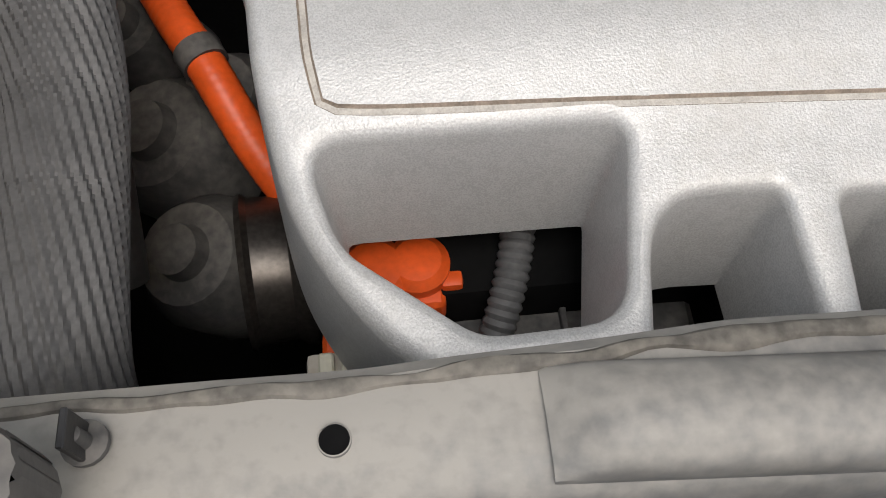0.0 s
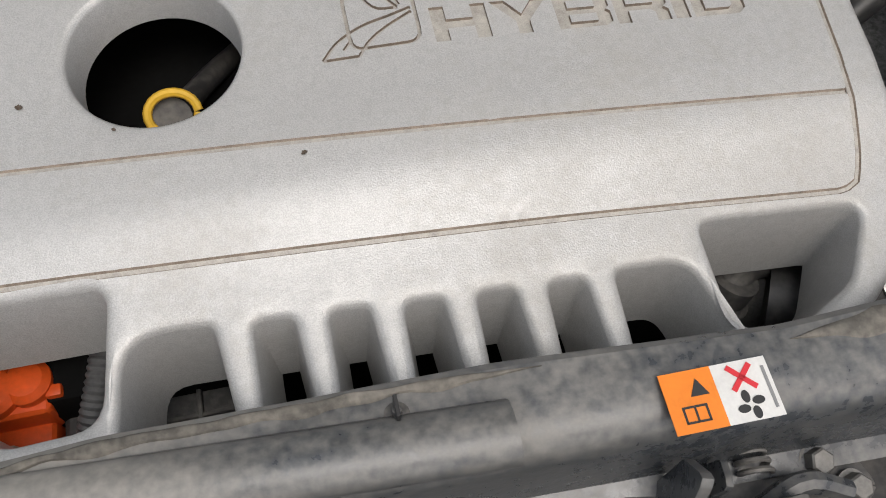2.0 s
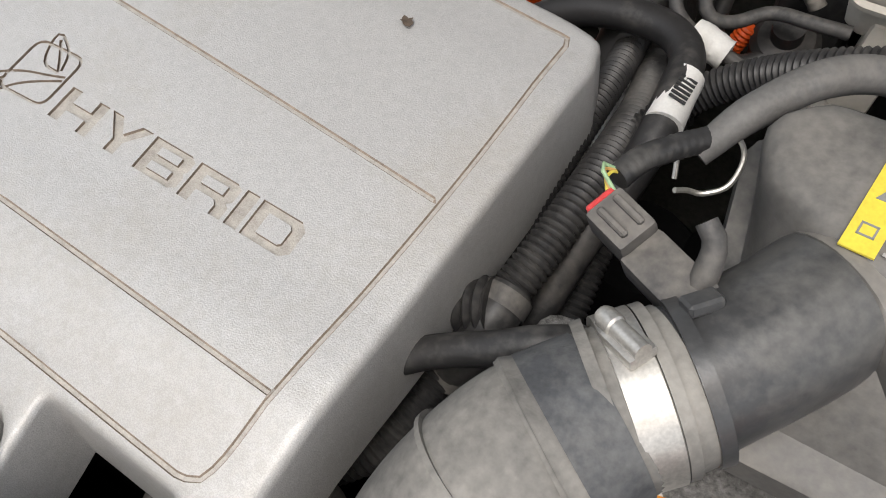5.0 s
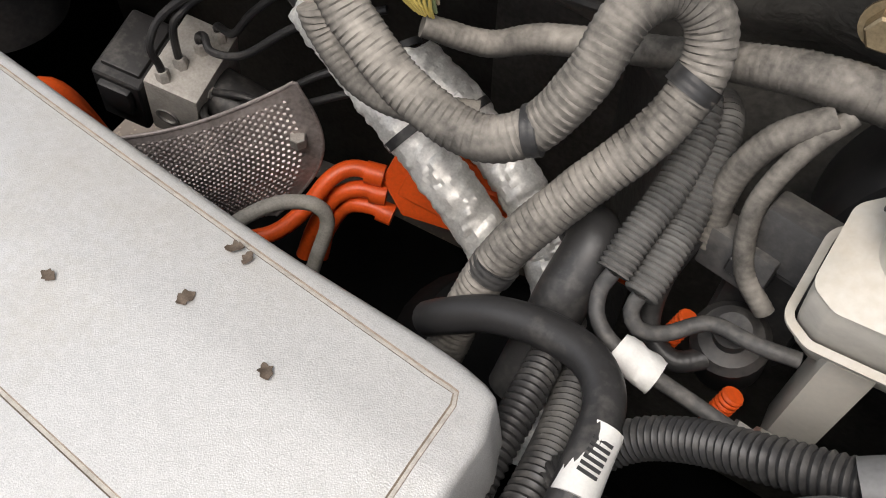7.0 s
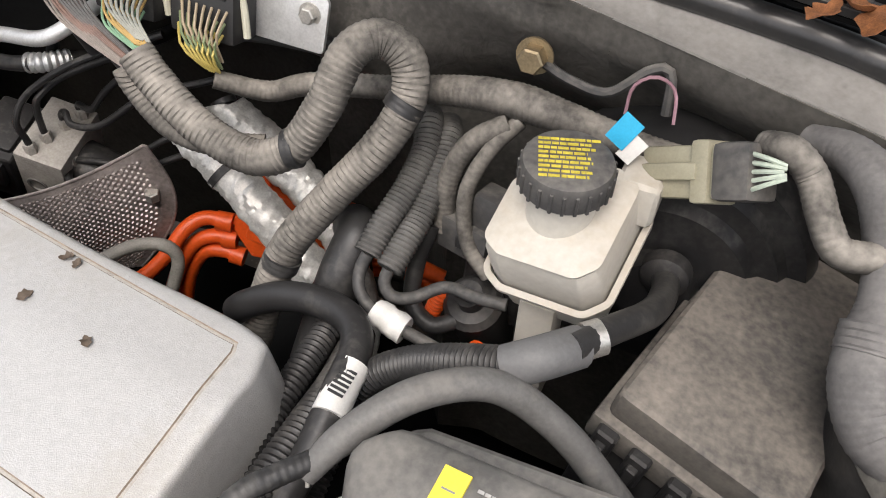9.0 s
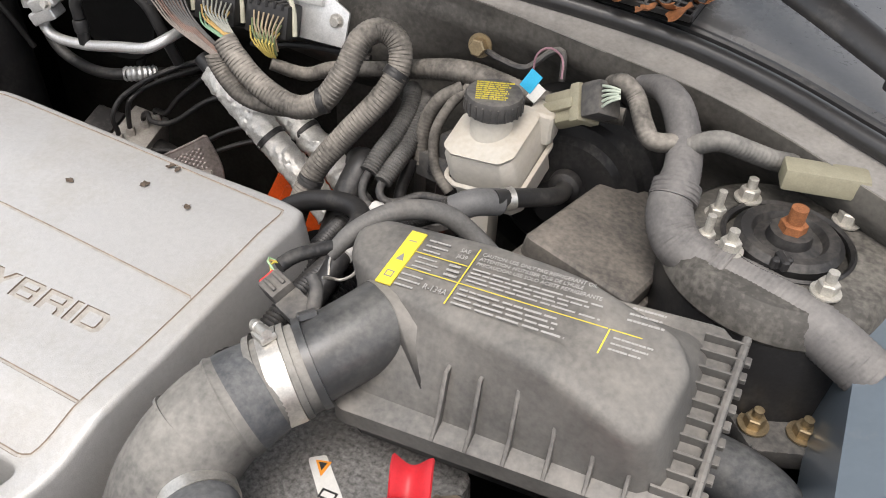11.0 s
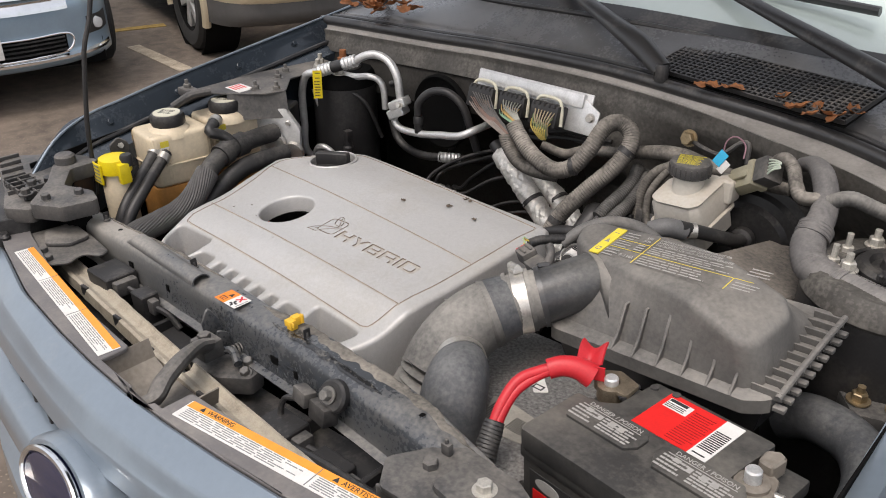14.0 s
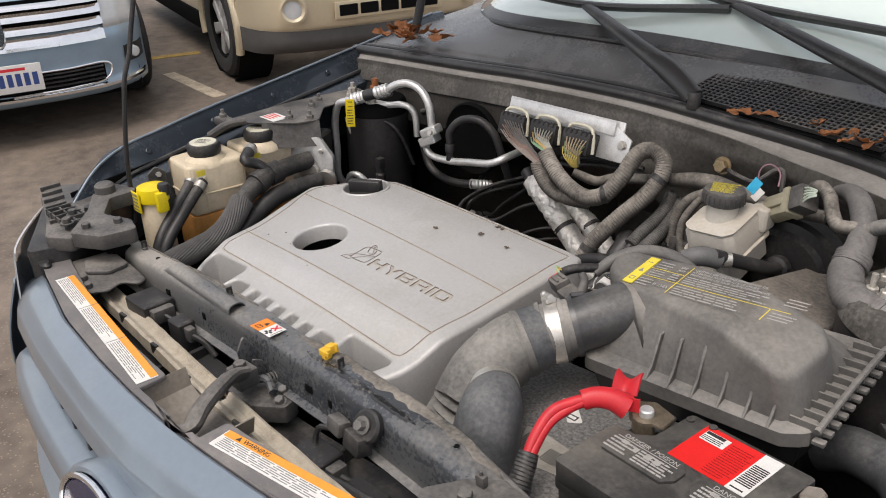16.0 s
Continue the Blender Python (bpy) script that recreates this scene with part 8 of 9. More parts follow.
# ---- air conditioning lines ----
ac = thing("aircon_line", "silver aluminium air conditioning line with banded sleeves and a yellow tag", "pipe", (-0.1, 0.62, 0.9))
part("pipe", tube([(-0.215, 0.660, 0.860), (-0.236, 0.620, 0.910), (-0.237, 0.620, 0.980), (-0.236, 0.620, 1.050), (-0.218, 0.620, 1.095), (-0.188, 0.627, 1.109), (-0.148, 0.647, 1.123), (-0.110, 0.665, 1.135), (-0.079, 0.679, 1.155), (-0.050, 0.692, 1.161), (-0.017, 0.698, 1.150), (0.007, 0.698, 1.121), (0.015, 0.698, 1.073)], 0.0088, 16), ALU, ac)
for a, b in ((0.0, 0.36), (0.64, 1.0)):
    s, e = Vector((-0.179, 0.631, 1.112)), Vector((-0.096, 0.672, 1.144))
    p, q = s.lerp(e, a), s.lerp(e, b)
    part("sleeve", tube([tuple(p), tuple(p.lerp(q, 0.5)), tuple(q)], 0.0145, 20, rib=0.0022, pitch=0.009), ALU, ac, "crimped aluminium sleeve")
part("rubber_section", tube([(-0.151, 0.645, 1.123), (-0.126, 0.657, 1.132)], 0.0125, 18), RUBBER, ac, "black rubber section")
part("block", join(box(-0.022, 0.022, -0.016, 0.016, -0.010, 0.010, 0.005, 3, pose(*(0.012, 0.698, 1.064), 0, -25, 15)), box(-0.022, 0.022, -0.016, 0.016, -0.010, 0.010, 0.005, 3, pose(*(0.007, 0.698, 1.043), 0, -25, 15))), ALU, ac, "bolted aluminium union block")
part("bolt", hexbolt((0.026, 0.682, 1.067), (0.2, -0.9, 0.3), 0.006, 0.004, 0.009), STEEL, ac)
part("pipe", tube([(0.005, 0.698, 1.046), (-0.006, 0.698, 1.021), (0.015, 0.698, 1.006), (0.071, 0.698, 1.008), (0.135, 0.698, 1.021), (0.190, 0.698, 1.033), (0.215, 0.719, 1.046), (0.221, 0.762, 1.051)], 0.0080, 14), ALU, ac)
part("service_port", join(lathe([(0, 0), (0.009, 0), (0.009, 0.018), (0.011, 0.020), (0.011, 0.034), (0.009, 0.038), (0, 0.038)], 18, Matrix.Translation((0.071, 0.698, 1.011)))), BLACK, ac, "black service port cap")
tagm = plane_at((-0.172, 0.606, 1.112), (0.60, 0.72, -0.02), (-0.10, -0.10, 1))
part("tag", box(0.0, 0.020, -0.056, 0.008, 0, 0.001, 0, m=tagm), YCAP, ac, "yellow warning tag")
part("tag_text", bars(text_rows(0.003, 0.017, -0.052, -0.014, 6, 0.4, 12) + [(0.005, 0.016, -0.010, -0.008), (0.005, 0.016, 0.001, 0.003)], tagm @ Matrix.Translation((0, 0, 0.001))), INK, ac)
ac2 = thing("aircon_line", "second silver air conditioning line with a black pressure sensor", "pipe", (-0.15, 0.66, 0.9))
part("pipe", tube([(-0.220, 0.645, 1.060), (-0.205, 0.650, 1.015), (-0.182, 0.665, 0.979), (-0.164, 0.679, 0.949), (-0.150, 0.687, 0.921), (-0.146, 0.683, 0.882)], 0.0075, 14), ALU, ac2)
part("pipe", tube([(-0.158, 0.672, 1.102), (-0.130, 0.697, 1.095), (-0.102, 0.710, 1.099), (-0.079, 0.721, 1.092), (-0.069, 0.726, 1.069), (-0.067, 0.727, 1.026)], 0.0075, 14), ALU, ac2)
part("sensor", join(lathe([(0, 0), (0.012, 0), (0.012, 0.03), (0.009, 0.034), (0.009, 0.05), (0, 0.05)], 18, Matrix.Translation((-0.108, 0.645, 0.915))), box(-0.117, -0.099, 0.636, 0.654, 0.960, 0.985, 0.003, 2)), BLACK, ac2, "black pressure sensor plug")
part("lead", tube([(-0.144, 0.674, 0.963), (-0.154, 0.669, 1.017), (-0.148, 0.672, 1.054), (-0.129, 0.687, 1.057), (-0.106, 0.709, 1.025), (-0.092, 0.736, 0.948)], 0.0045, 10), RUBBER, ac2)
part("foot_loop", tube([(-0.185, 0.608, 0.895), (-0.182, 0.609, 0.929), (-0.167, 0.617, 0.937), (-0.148, 0.626, 0.925), (-0.142, 0.629, 0.901)], 0.0075, 14), ALU, ac2)
for pts, r, lab in (([(0.071, 0.698, 1.051), (0.073, 0.698, 1.078), (0.098, 0.709, 1.105), (0.141, 0.719, 1.110), (0.173, 0.730, 1.083), (0.187, 0.741, 1.030), (0.194, 0.752, 0.987)], 0.0085, "black rubber heater hose loop by the engine computer"), ([(-0.072, 0.746, 1.017), (-0.050, 0.745, 0.959), (-0.004, 0.741, 0.939), (0.060, 0.730, 0.944), (0.114, 0.745, 0.950), (0.150, 0.82, 0.93), (0.165, 0.95, 0.90)], 0.009, "black rubber hose with a silver ferrule"), ([(-0.085, 0.760, 1.073), (-0.036, 0.794, 1.094), (0.039, 0.805, 1.073), (0.082, 0.805, 0.987), (0.050, 0.805, 0.901)], 0.007, "dark cable looping over the firewall opening")):
    solo("heater_hose", tube(pts, r, 14), RUBBER, lab, "hose")
solo("hose_ferrule", tube([(0.095, 0.736, 0.949), (0.114, 0.745, 0.950), (0.130, 0.768, 0.946)], 0.012, 18, rib=0.002, pitch=0.007), ALU, "ribbed aluminium hose ferrule", "ferrule")
# near-black disc in place of an open hole's shade
solo("firewall_opening", lathe([(0, 0), (0.062, 0.0), (0.072, 0.006), (0.078, 0.012), (0.082, 0.006), (0.082, 0.0)], 44, axis((0.09, 0.755, 1.05), (0, -1, 0))), DARK, "black round disc standing in for the dark opening in the firewall", "cover")

# ---- brake unit, pipes, heat shield ----
abs_u = thing("brake_control_unit", "dusty aluminium brake control block with black case and pipes", "brake unit", (0.10, 0.72, 0.78))
CASTB = mat("dusty_cast_block", (0.36, 0.34, 0.31), 0.6, 0.3, 0.3, 40, 0.3, 200, 0.5)
AM = plane_at((0.066, 0.686, 0.872), (0.045, 0.010, -0.012), (0.012, 0.088, 0.006))
part("block", box(0.0, 0.060, 0.0, 0.095, -0.095, 0.0, 0.003, 2, AM), CASTB, abs_u)
part("bore", lathe([(0.013, 0.0), (0.013, 0.002), (0.010, 0.002), (0.009, -0.004), (0, -0.004)], 20, axis(tuple(AM @ Vector((0.022, -0.0005, -0.055))), tuple(AM.to_3x3() @ Vector((0, -1, 0))))), DSTEEL, abs_u)
part("motor", lathe([(0, 0), (0.034, 0), (0.034, 0.062), (0.030, 0.068), (0, 0.068)], 32, axis(tuple(AM @ Vector((0.054, 0.045, -0.050))), tuple(AM.to_3x3() @ Vector((1, -0.15, 0))))), BLACK, abs_u)
lb = part("label", box(0.0, 0.036, 0.0, 0.030, 0.0, 0.0012, 0, m=plane_at((0.128, 0.690, 0.800), (0.045, 0.030, -0.004), (0, 0.004, 0.03))), WHITE, abs_u, "white printed label")
part("label_text", bars(text_rows(0.003, 0.033, 0.003, 0.027, 5, 0.4, 6), plane_at((0.128, 0.6896, 0.8002), (0.045, 0.030, -0.004), (0, 0.004, 0.03)) @ Matrix.Translation((0, 0, 0.0013))), INK, lb)
CSM = AM @ Matrix.Translation((-0.060, -0.004, -0.018))
part("control_case", box(0.0, 0.056, 0.0, 0.090, -0.085, 0.0, 0.006, 3, CSM), BLACK, abs_u)
part("case_lid", box(0.006, 0.050, 0.012, 0.082, -0.004, 0.006, 0.003, 2, CSM), BLACK, abs_u)
part("case_clip", box(0.010, 0.046, -0.008, 0.006, -0.050, -0.008, 0.004, 2, CSM), BLACK, abs_u, "black plug latch")
for ux, uy, pts in ((0.018, 0.012, [(0.080, 0.700, 0.915), (0.092, 0.722, 0.945), (0.150, 0.755, 0.985), (0.24, 0.80, 1.02)]), (0.026, 0.034, [(0.094, 0.722, 0.925), (0.100, 0.730, 0.940), (0.120, 0.760, 0.955), (0.20, 0.80, 0.99)]), (0.036, 0.060, [(0.108, 0.745, 0.905), (0.125, 0.735, 0.900), (0.160, 0.745, 0.905), (0.215, 0.775, 0.945), (0.29, 0.81, 0.97)]), (0.046, 0.082, [(0.126, 0.768, 0.900), (0.150, 0.780, 0.930), (0.21, 0.81, 0.985)])):
    s = AM @ Vector((ux, uy, 0))
    part("union", hexbolt(tuple(s + Vector((0, 0, 0.004))), r=0.0075, h=0.007), CASTB, abs_u)
    part("pipe", tube([tuple(s), tuple(s + Vector((0, 0, 0.018)))] + pts, 0.0042, 10, 0.005), BLACK, abs_u, "bent black brake pipe")
for ux, uz, pts in ((0.057, -0.020, [(0.150, 0.735, 0.852), (0.175, 0.745, 0.850), (0.225, 0.775, 0.885), (0.27, 0.80, 0.90), (0.33, 0.83, 0.90)]), (0.052, -0.034, [(0.130, 0.700, 0.838), (0.165, 0.715, 0.830), (0.225, 0.757, 0.862), (0.29, 0.79, 0.885), (0.35, 0.82, 0.875)])):
    s = AM @ Vector((ux, 0.03, uz))
    part("union", hexbolt(tuple(s), tuple(AM.to_3x3() @ Vector((1, -0.3, 0.2))), 0.0075, 0.007), CASTB, abs_u)
    part("pipe", tube([tuple(s)] + pts, 0.0042, 10, 0.005), BLACK, abs_u, "bent black brake pipe")
abs_u.location += Vector((0.012, -0.004, -0.022))
HX = mat("dimpled_shield", (0.30, 0.262, 0.250), 0.42, 0.45, 0.45, 22, 0.0, 1, 0.35)


def shield_at(u, v, q=0.0):
    """A sheet that swings up and back towards its free end."""
    top = Vector((0.045, 0.575, 0.836)).lerp(Vector((0.232, 0.741, 0.875)), u) - Vector((0, 0, 0.022 * math.sin(math.pi * u)))
    low = Vector((0.057, 0.598, 0.690)).lerp(Vector((0.205, 0.700, 0.690)), u)
    edge = 0.030 * math.sin(math.pi * v) * u ** 4
    out = Vector((0.6, -0.62, 0.45)).normalized()
    return low.lerp(top, v) + Vector((edge, edge * 0.8, 0)) + out * (0.020 * math.sin(math.pi * v) * (1 - 0.4 * u) - q)


shield = bmesh.new()
cols_n, rows_n = 112, 84
for i in range(cols_n + 1):
    for j in range(rows_n + 1):
        shield.verts.new(shield_at(i / cols_n, j / rows_n, (0.0009 if (i // 2 + j // 2) % 2 else -0.0009) if 2 < i < cols_n - 5 and j < rows_n - 5 else 0.0))
shield.verts.ensure_lookup_table()
for i in range(cols_n):
    for j in range(rows_n):
        a = i * (rows_n + 1) + j
        shield.faces.new([shield.verts[k] for k in (a, a + rows_n + 1, a + rows_n + 2, a + 1)])
hsd = thing("heat_shield", "dimpled grey-pink metal heat shield behind the engine cover", "heat shield", (-0.04, 0.80, 0.54))
part("sheet", thicken(shield, 0.001), HX, hsd)
part("rolled_edge", tube([tuple(shield_at(u, 1)) for u in np.linspace(0, 1, 24)] + [tuple(shield_at(1, v)) for v in np.linspace(0.95, 0, 12)], 0.0022, 8, 0.004), HX, hsd)
part("bolt", hexbolt(tuple(shield_at(0.93, 0.66) + Vector((0.003, -0.003, 0.002))), r=0.009, h=0.006), STEEL, hsd)
solo("vacuum_hose", tube([(0.246, 0.585, 0.80), (0.253, 0.597, 0.816), (0.263, 0.618, 0.822), (0.282, 0.644, 0.824), (0.306, 0.661, 0.818), (0.318, 0.662, 0.798), (0.316, 0.641, 0.764), (0.31, 0.62, 0.72)], 0.0075, 12, wrap=0.05), mat("pale_hose", (0.24, 0.225, 0.20), 0.6, 0, 0.3, 60, 0.3, 200, 0.3), "thin pale taped hose loop behind the cover", "hose")
for k in range(2):
    z = 1.062 + 0.012 * k
    solo("brake_pipe", tube([(0.34, 0.745, z - 0.004), (0.37, 0.742, z), (0.406, 0.742, z + 0.012), (0.458, 0.742, z + 0.02), (0.53, 0.745, z + 0.022)], 0.0045, 8), BLACK, "thin black pipe along the firewall", "pipe")

# ---- headlamp, upper bracket and prop rod ----
lamp = thing("headlamp", "clear headlamp with a pale cloudy lens edge", "headlamp", (-0.33, -0.02, 0.8))
part("lens", thicken(grid_surface(lambda u, v: (-0.180 - 0.28 * u - 0.02 * v, -0.142 + 0.16 * u ** 1.3 - 0.012 * v + 0.03 * (1 - v) * u, 1.004 - 0.16 * v ** 1.4 - 0.01 * u), 20, 14), 0.003), LENS, lamp)
part("housing", prism(ccw(rpoly([(-0.175, -0.125), (-0.445, 0.020), (-0.40, 0.075), (-0.20, 0.04), (-0.15, -0.06)], 0.015, 3)), 0.86, 1.000, 0.004), BLACK, lamp)
lamp2 = thing("headlamp", "clear headlamp beside the battery", "headlamp", (1.22, -0.02, 0.8))
part("lens", thicken(grid_surface(lambda u, v: (1.10 + 0.28 * u + 0.02 * v, -0.142 + 0.16 * u ** 1.3 - 0.012 * v, 0.99 - 0.16 * v ** 1.4 + 0.025 * u), 16, 10), 0.003), LENS, lamp2)
part("housing", prism(ccw(rpoly([(1.09, -0.125), (1.36, 0.020), (1.30, 0.075), (1.12, 0.04), (1.07, -0.06)], 0.015, 3)), 0.86, 0.98, 0.004), BLACK, lamp2)
brk = thing("headlamp_bracket", "dusty dark grey moulded bracket over the headlamp", "bracket", (-0.22, 0.02, 0.95))


def bracket_plate(outline, z0, z1, b=0.004):
    return prism(ccw(rpoly(outline, 0.014, 4)), z0, z1, b, 2)


part("deck", bracket_plate([(-0.42, 0.015), (-0.365, 0.085), (-0.300, 0.095), (-0.262, 0.075), (-0.22, 0.05), (-0.125, -0.055), (-0.17, -0.088), (-0.25, -0.055), (-0.38, -0.018)], 0.992, 1.020), GREYP, brk)
part("arm", bracket_plate([(-0.30, 0.095), (-0.262, 0.116), (-0.225, 0.118), (-0.225, 0.06), (-0.16, 0.02), (-0.10, 0.045), (-0.054, 0.034), (-0.067, -0.027), (-0.123, -0.060), (-0.20, 0.005), (-0.27, 0.045)], 1.005, 1.034), GREYP, brk)
part("boss", lathe([(0, 0), (0.020, 0), (0.019, 0.018), (0.015, 0.022), (0, 0.022)], 24, Matrix.Translation((-0.262, 0.068, 1.030))), GREYP, brk)
part("boss", lathe([(0, 0), (0.012, 0), (0.011, 0.012), (0, 0.014)], 20, Matrix.Translation((-0.225, 0.02, 1.018))), BLACK, brk)
for i in range(5):
    part("lattice", box(-0.262 + i * 0.022, -0.259 + i * 0.022, -0.050, 0.0, 1.020, 1.034, 0.001, 1, pose(0, 0, 0, 0, 0, 0)), GREYP, brk)
for y in (-0.048, -0.026, -0.004):
    part("lattice", box(-0.265, -0.168, y, y + 0.003, 1.020, 1.032, 0.001, 1), GREYP, brk)
for i in range(6):
    part("rib", box(-0.40 + 0.036 * i, -0.396 + 0.036 * i, -0.01 - 0.010 * i, 0.03 - 0.010 * i, 1.018, 1.028, 0.001, 1), GREYP, brk)
for p in ((-0.345, 0.070, 1.026), (-0.305, 0.080, 1.026), (-0.170, -0.045, 1.038), (-0.12, -0.03, 1.038), (-0.10, 0.02, 1.038), (-0.205, -0.02, 1.036)):
    part("bolt", join(hexbolt(p, r=0.008, h=0.006, washer=0.012)), GREYP, brk)
part("tie_plate", prism(ccw(rpoly([(-0.150, -0.070), (-0.060, -0.092), (-0.015, -0.090), (0.005, -0.060), (-0.010, -0.030), (0.020, -0.012), (0.012, 0.006), (-0.070, 0.012), (-0.140, 0.010)], 0.012, 3)), 0.962, 0.968, 0.002, 1), GREYP, brk, "dusty pressed steel tie plate")
part("raised_pad", prism(ccw(rpoly([(-0.125, -0.045), (-0.075, -0.065), (-0.045, -0.035), (-0.050, 0.004), (-0.110, 0.006)], 0.012, 3)), 0.968, 0.976, 0.003, 2), GREYP, brk)
for p in ((-0.062, -0.074, 0.971), (-0.028, -0.080, 0.971)):
    part("bolt", hexbolt(p, r=0.0075, h=0.006, washer=0.011), GREYP, brk)
part("foot", box(-0.20, -0.10, 0.0, 0.035, 0.88, 1.01, 0.004, 2), DARK, brk)
rbr = thing("side_bracket", "dusty dark bracket and beam beside the battery", "bracket", (1.1, 0.0, 0.9))
part("plate", bracket_plate([(0.93, -0.04), (1.16, -0.08), (1.20, 0.10), (1.12, 0.14), (0.95, 0.04)], 0.95, 0.985), GREYP, rbr)
rod = thing("bonnet_prop_rod", "thin black steel bonnet prop rod standing upright", "prop rod", (-0.25, 0.10, 0.95))
part("rod", tube([(-0.25, 0.090, 0.955), (-0.25, 0.109, 0.962), (-0.25, 0.113, 1.003), (-0.25, 0.119, 1.097), (-0.25, 0.141, 1.228), (-0.25, 0.150, 1.259), (-0.25, 0.167, 1.298), (-0.25, 0.183, 1.358), (-0.25, 0.30, 1.75), (-0.25, 0.41, 2.085)], 0.0046, 10, 0.02), BLACK, rod)
part("pivot", tube([(-0.262, 0.09, 0.96), (-0.238, 0.09, 0.96)], 0.009, 12), GREYP, rod)
mnt = thing("tow_eye_bracket", "grey steel lifting eye on the inner fender", "bracket", (-0.27, 0.16, 0.98))
part("plate", prism(ccw(rpoly([(0, 0), (0.03, 0), (0.034, 0.04), (0.015, 0.055), (-0.004, 0.04)], 0.008, 4)), 0, 0.006, 0.001, 1, m=plane_at((-0.272, 0.165, 1.0), (0.2, 1, 0), (0, 0, 1))), GREYP, mnt)
part("bolt", hexbolt((-0.262, 0.181, 1.038), (1, -0.2, 0.1), 0.006, 0.006, 0.010), STEEL, mnt)

# ---- open bonnet over the bay ----
bonnet = thing("bonnet", "raised bonnet with a dark underside", "bonnet", (0.43, 0.98, 1.45), kind="structure")
# the darker paint copy gives the underside its shade
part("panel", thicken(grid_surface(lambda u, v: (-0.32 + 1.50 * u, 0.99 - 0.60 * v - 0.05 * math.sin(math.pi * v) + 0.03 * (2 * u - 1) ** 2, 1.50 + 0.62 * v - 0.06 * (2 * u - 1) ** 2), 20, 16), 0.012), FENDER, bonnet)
for sx in (-0.29, 1.15):
    part("hinge", tube([(sx, 0.93, 1.19), (sx + 0.005, 0.96, 1.30), (sx + 0.02, 0.985, 1.50)], 0.011, 10, flat=0.6), BLACK, bonnet, "black steel hinge arm")

# ---- hose and bracket beside the strut tower and battery ----
solo("intake_hose", tube([(1.02, 0.43, 0.93), (1.059, 0.426, 0.95), (1.118, 0.405, 0.955), (1.150, 0.36, 0.95), (1.157, 0.314, 0.93), (1.155, 0.25, 0.88), (1.15, 0.2, 0.80)], 0.030, 24), DARKRUB, "thick black hose beside the filter box", "hose")
sb = thing("strut_bracket", "dusty black steel bracket with two brass-coloured bolts", "bracket", (1.1, 0.5, 0.9))
part("plate", bracket_plate([(1.043, 0.506), (1.097, 0.441), (1.175, 0.470), (1.165, 0.600), (1.048, 0.600)], 0.945, 0.970), GREYP, sb)
for p in ((1.093, 0.470, 0.978), (1.137, 0.480, 0.978)):
    part("bolt", join(hexbolt(p, r=0.010, h=0.007, washer=0.015), lathe([(0, 0), (0.005, 0), (0.005, 0.016), (0, 0.017)], 12, Matrix.Translation(p))), BRASS, sb, "brass-coloured bolt")

# ---- dead leaves ----
def leaf(p, size, ang, tilt, seed):
    rnd = random.Random(seed)
    curl = 0.3 + rnd.random() * 0.5
    def fn(u, v):
        w = math.sin(math.pi * min(1, u * 0.96 + 0.03)) ** 0.8 * (0.34 + 0.08 * math.sin(u * 17 + seed))
        x, y = (u - 0.5), (v - 0.5) * 2 * w
        return (x * size, y * size, size * (curl * (y * y * 2.2 + x * x * 0.7) + 0.05 * math.sin(9 * u + seed)))
    bm = thicken(grid_surface(fn, 9, 6), 0.0004)
    bmesh.ops.transform(bm, matrix=pose(*p, tilt, tilt * 0.6, ang), verts=bm.verts)
    return bm


rl2 = random.Random(5)
for i in range(26):
    x, y = -0.20 + rl2.uniform(-0.07, 0.09), 0.835 + rl2.uniform(-0.035, 0.045)
    solo("dead_leaf", leaf((x, y, 1.222 + rl2.uniform(-0.004, 0.012)), rl2.uniform(0.025, 0.05), rl2.uniform(0, 360), rl2.uniform(-35, 35), i), LEAF, "curled brown dead leaf on the cowl", "leaf", group="dead leaves on the cowl")
for i, (x, y) in enumerate([(0.673, 0.765), (0.69, 0.775), (0.83, 0.755), (0.84, 0.77), (0.865, 0.745), (0.88, 0.765), (0.90, 0.755), (0.72, 0.79), (0.86, 0.79), (0.80, 0.80), (0.91, 0.80)]):
    solo("dead_leaf", leaf((x, y, 1.228), rl2.uniform(0.02, 0.042), rl2.uniform(0, 360), rl2.uniform(-30, 30), 60 + i), LEAF, "curled brown dead leaf at the air intake grid", "leaf", group="dead leaves at the intake grid")
for i, (x, y, s) in enumerate(((0.306, 0.417, 0.011), (0.391, 0.446, 0.013), (0.4625, 0.431, 0.012), (0.392, 0.489, 0.012), (0.404, 0.487, 0.010), (0.060, 0.260, 0.004), (0.034, 0.237, 0.004), (0.110, 0.235, 0.003), (0.21, 0.20, 0.004))):
    solo("leaf_crumb", leaf((x, y, cover_z(x, y) + 0.0012), s, 70 * i, 8, 90 + i), mat("dry_crumb", (0.10, 0.075, 0.055), 0.8, 0, 0.4, 90), "small dry leaf crumb on the engine cover", "leaf", ENGINE, group="crumbs on the cover")

# ---- car park: sedan, tan car, lines ----
def bent(s, table):
    return float(np.interp(abs(s), [a for a, _ in table], [b for _, b in table]))


def car_space(x, y):
    m = Matrix(((0.97, 0.243, 0, x), (-0.243, 0.97, 0, y), (0, 0, 1, GZ), (0, 0, 0, 1)))
    return m     # x: ahead of the car, y: to its left


PLAN = [(0, 0), (0.3, 0.02), (0.5, 0.07), (0.65, 0.16), (0.75, 0.26), (0.82, 0.42), (0.86, 0.70), (0.90, 1.2), (0.91, 1.6)]


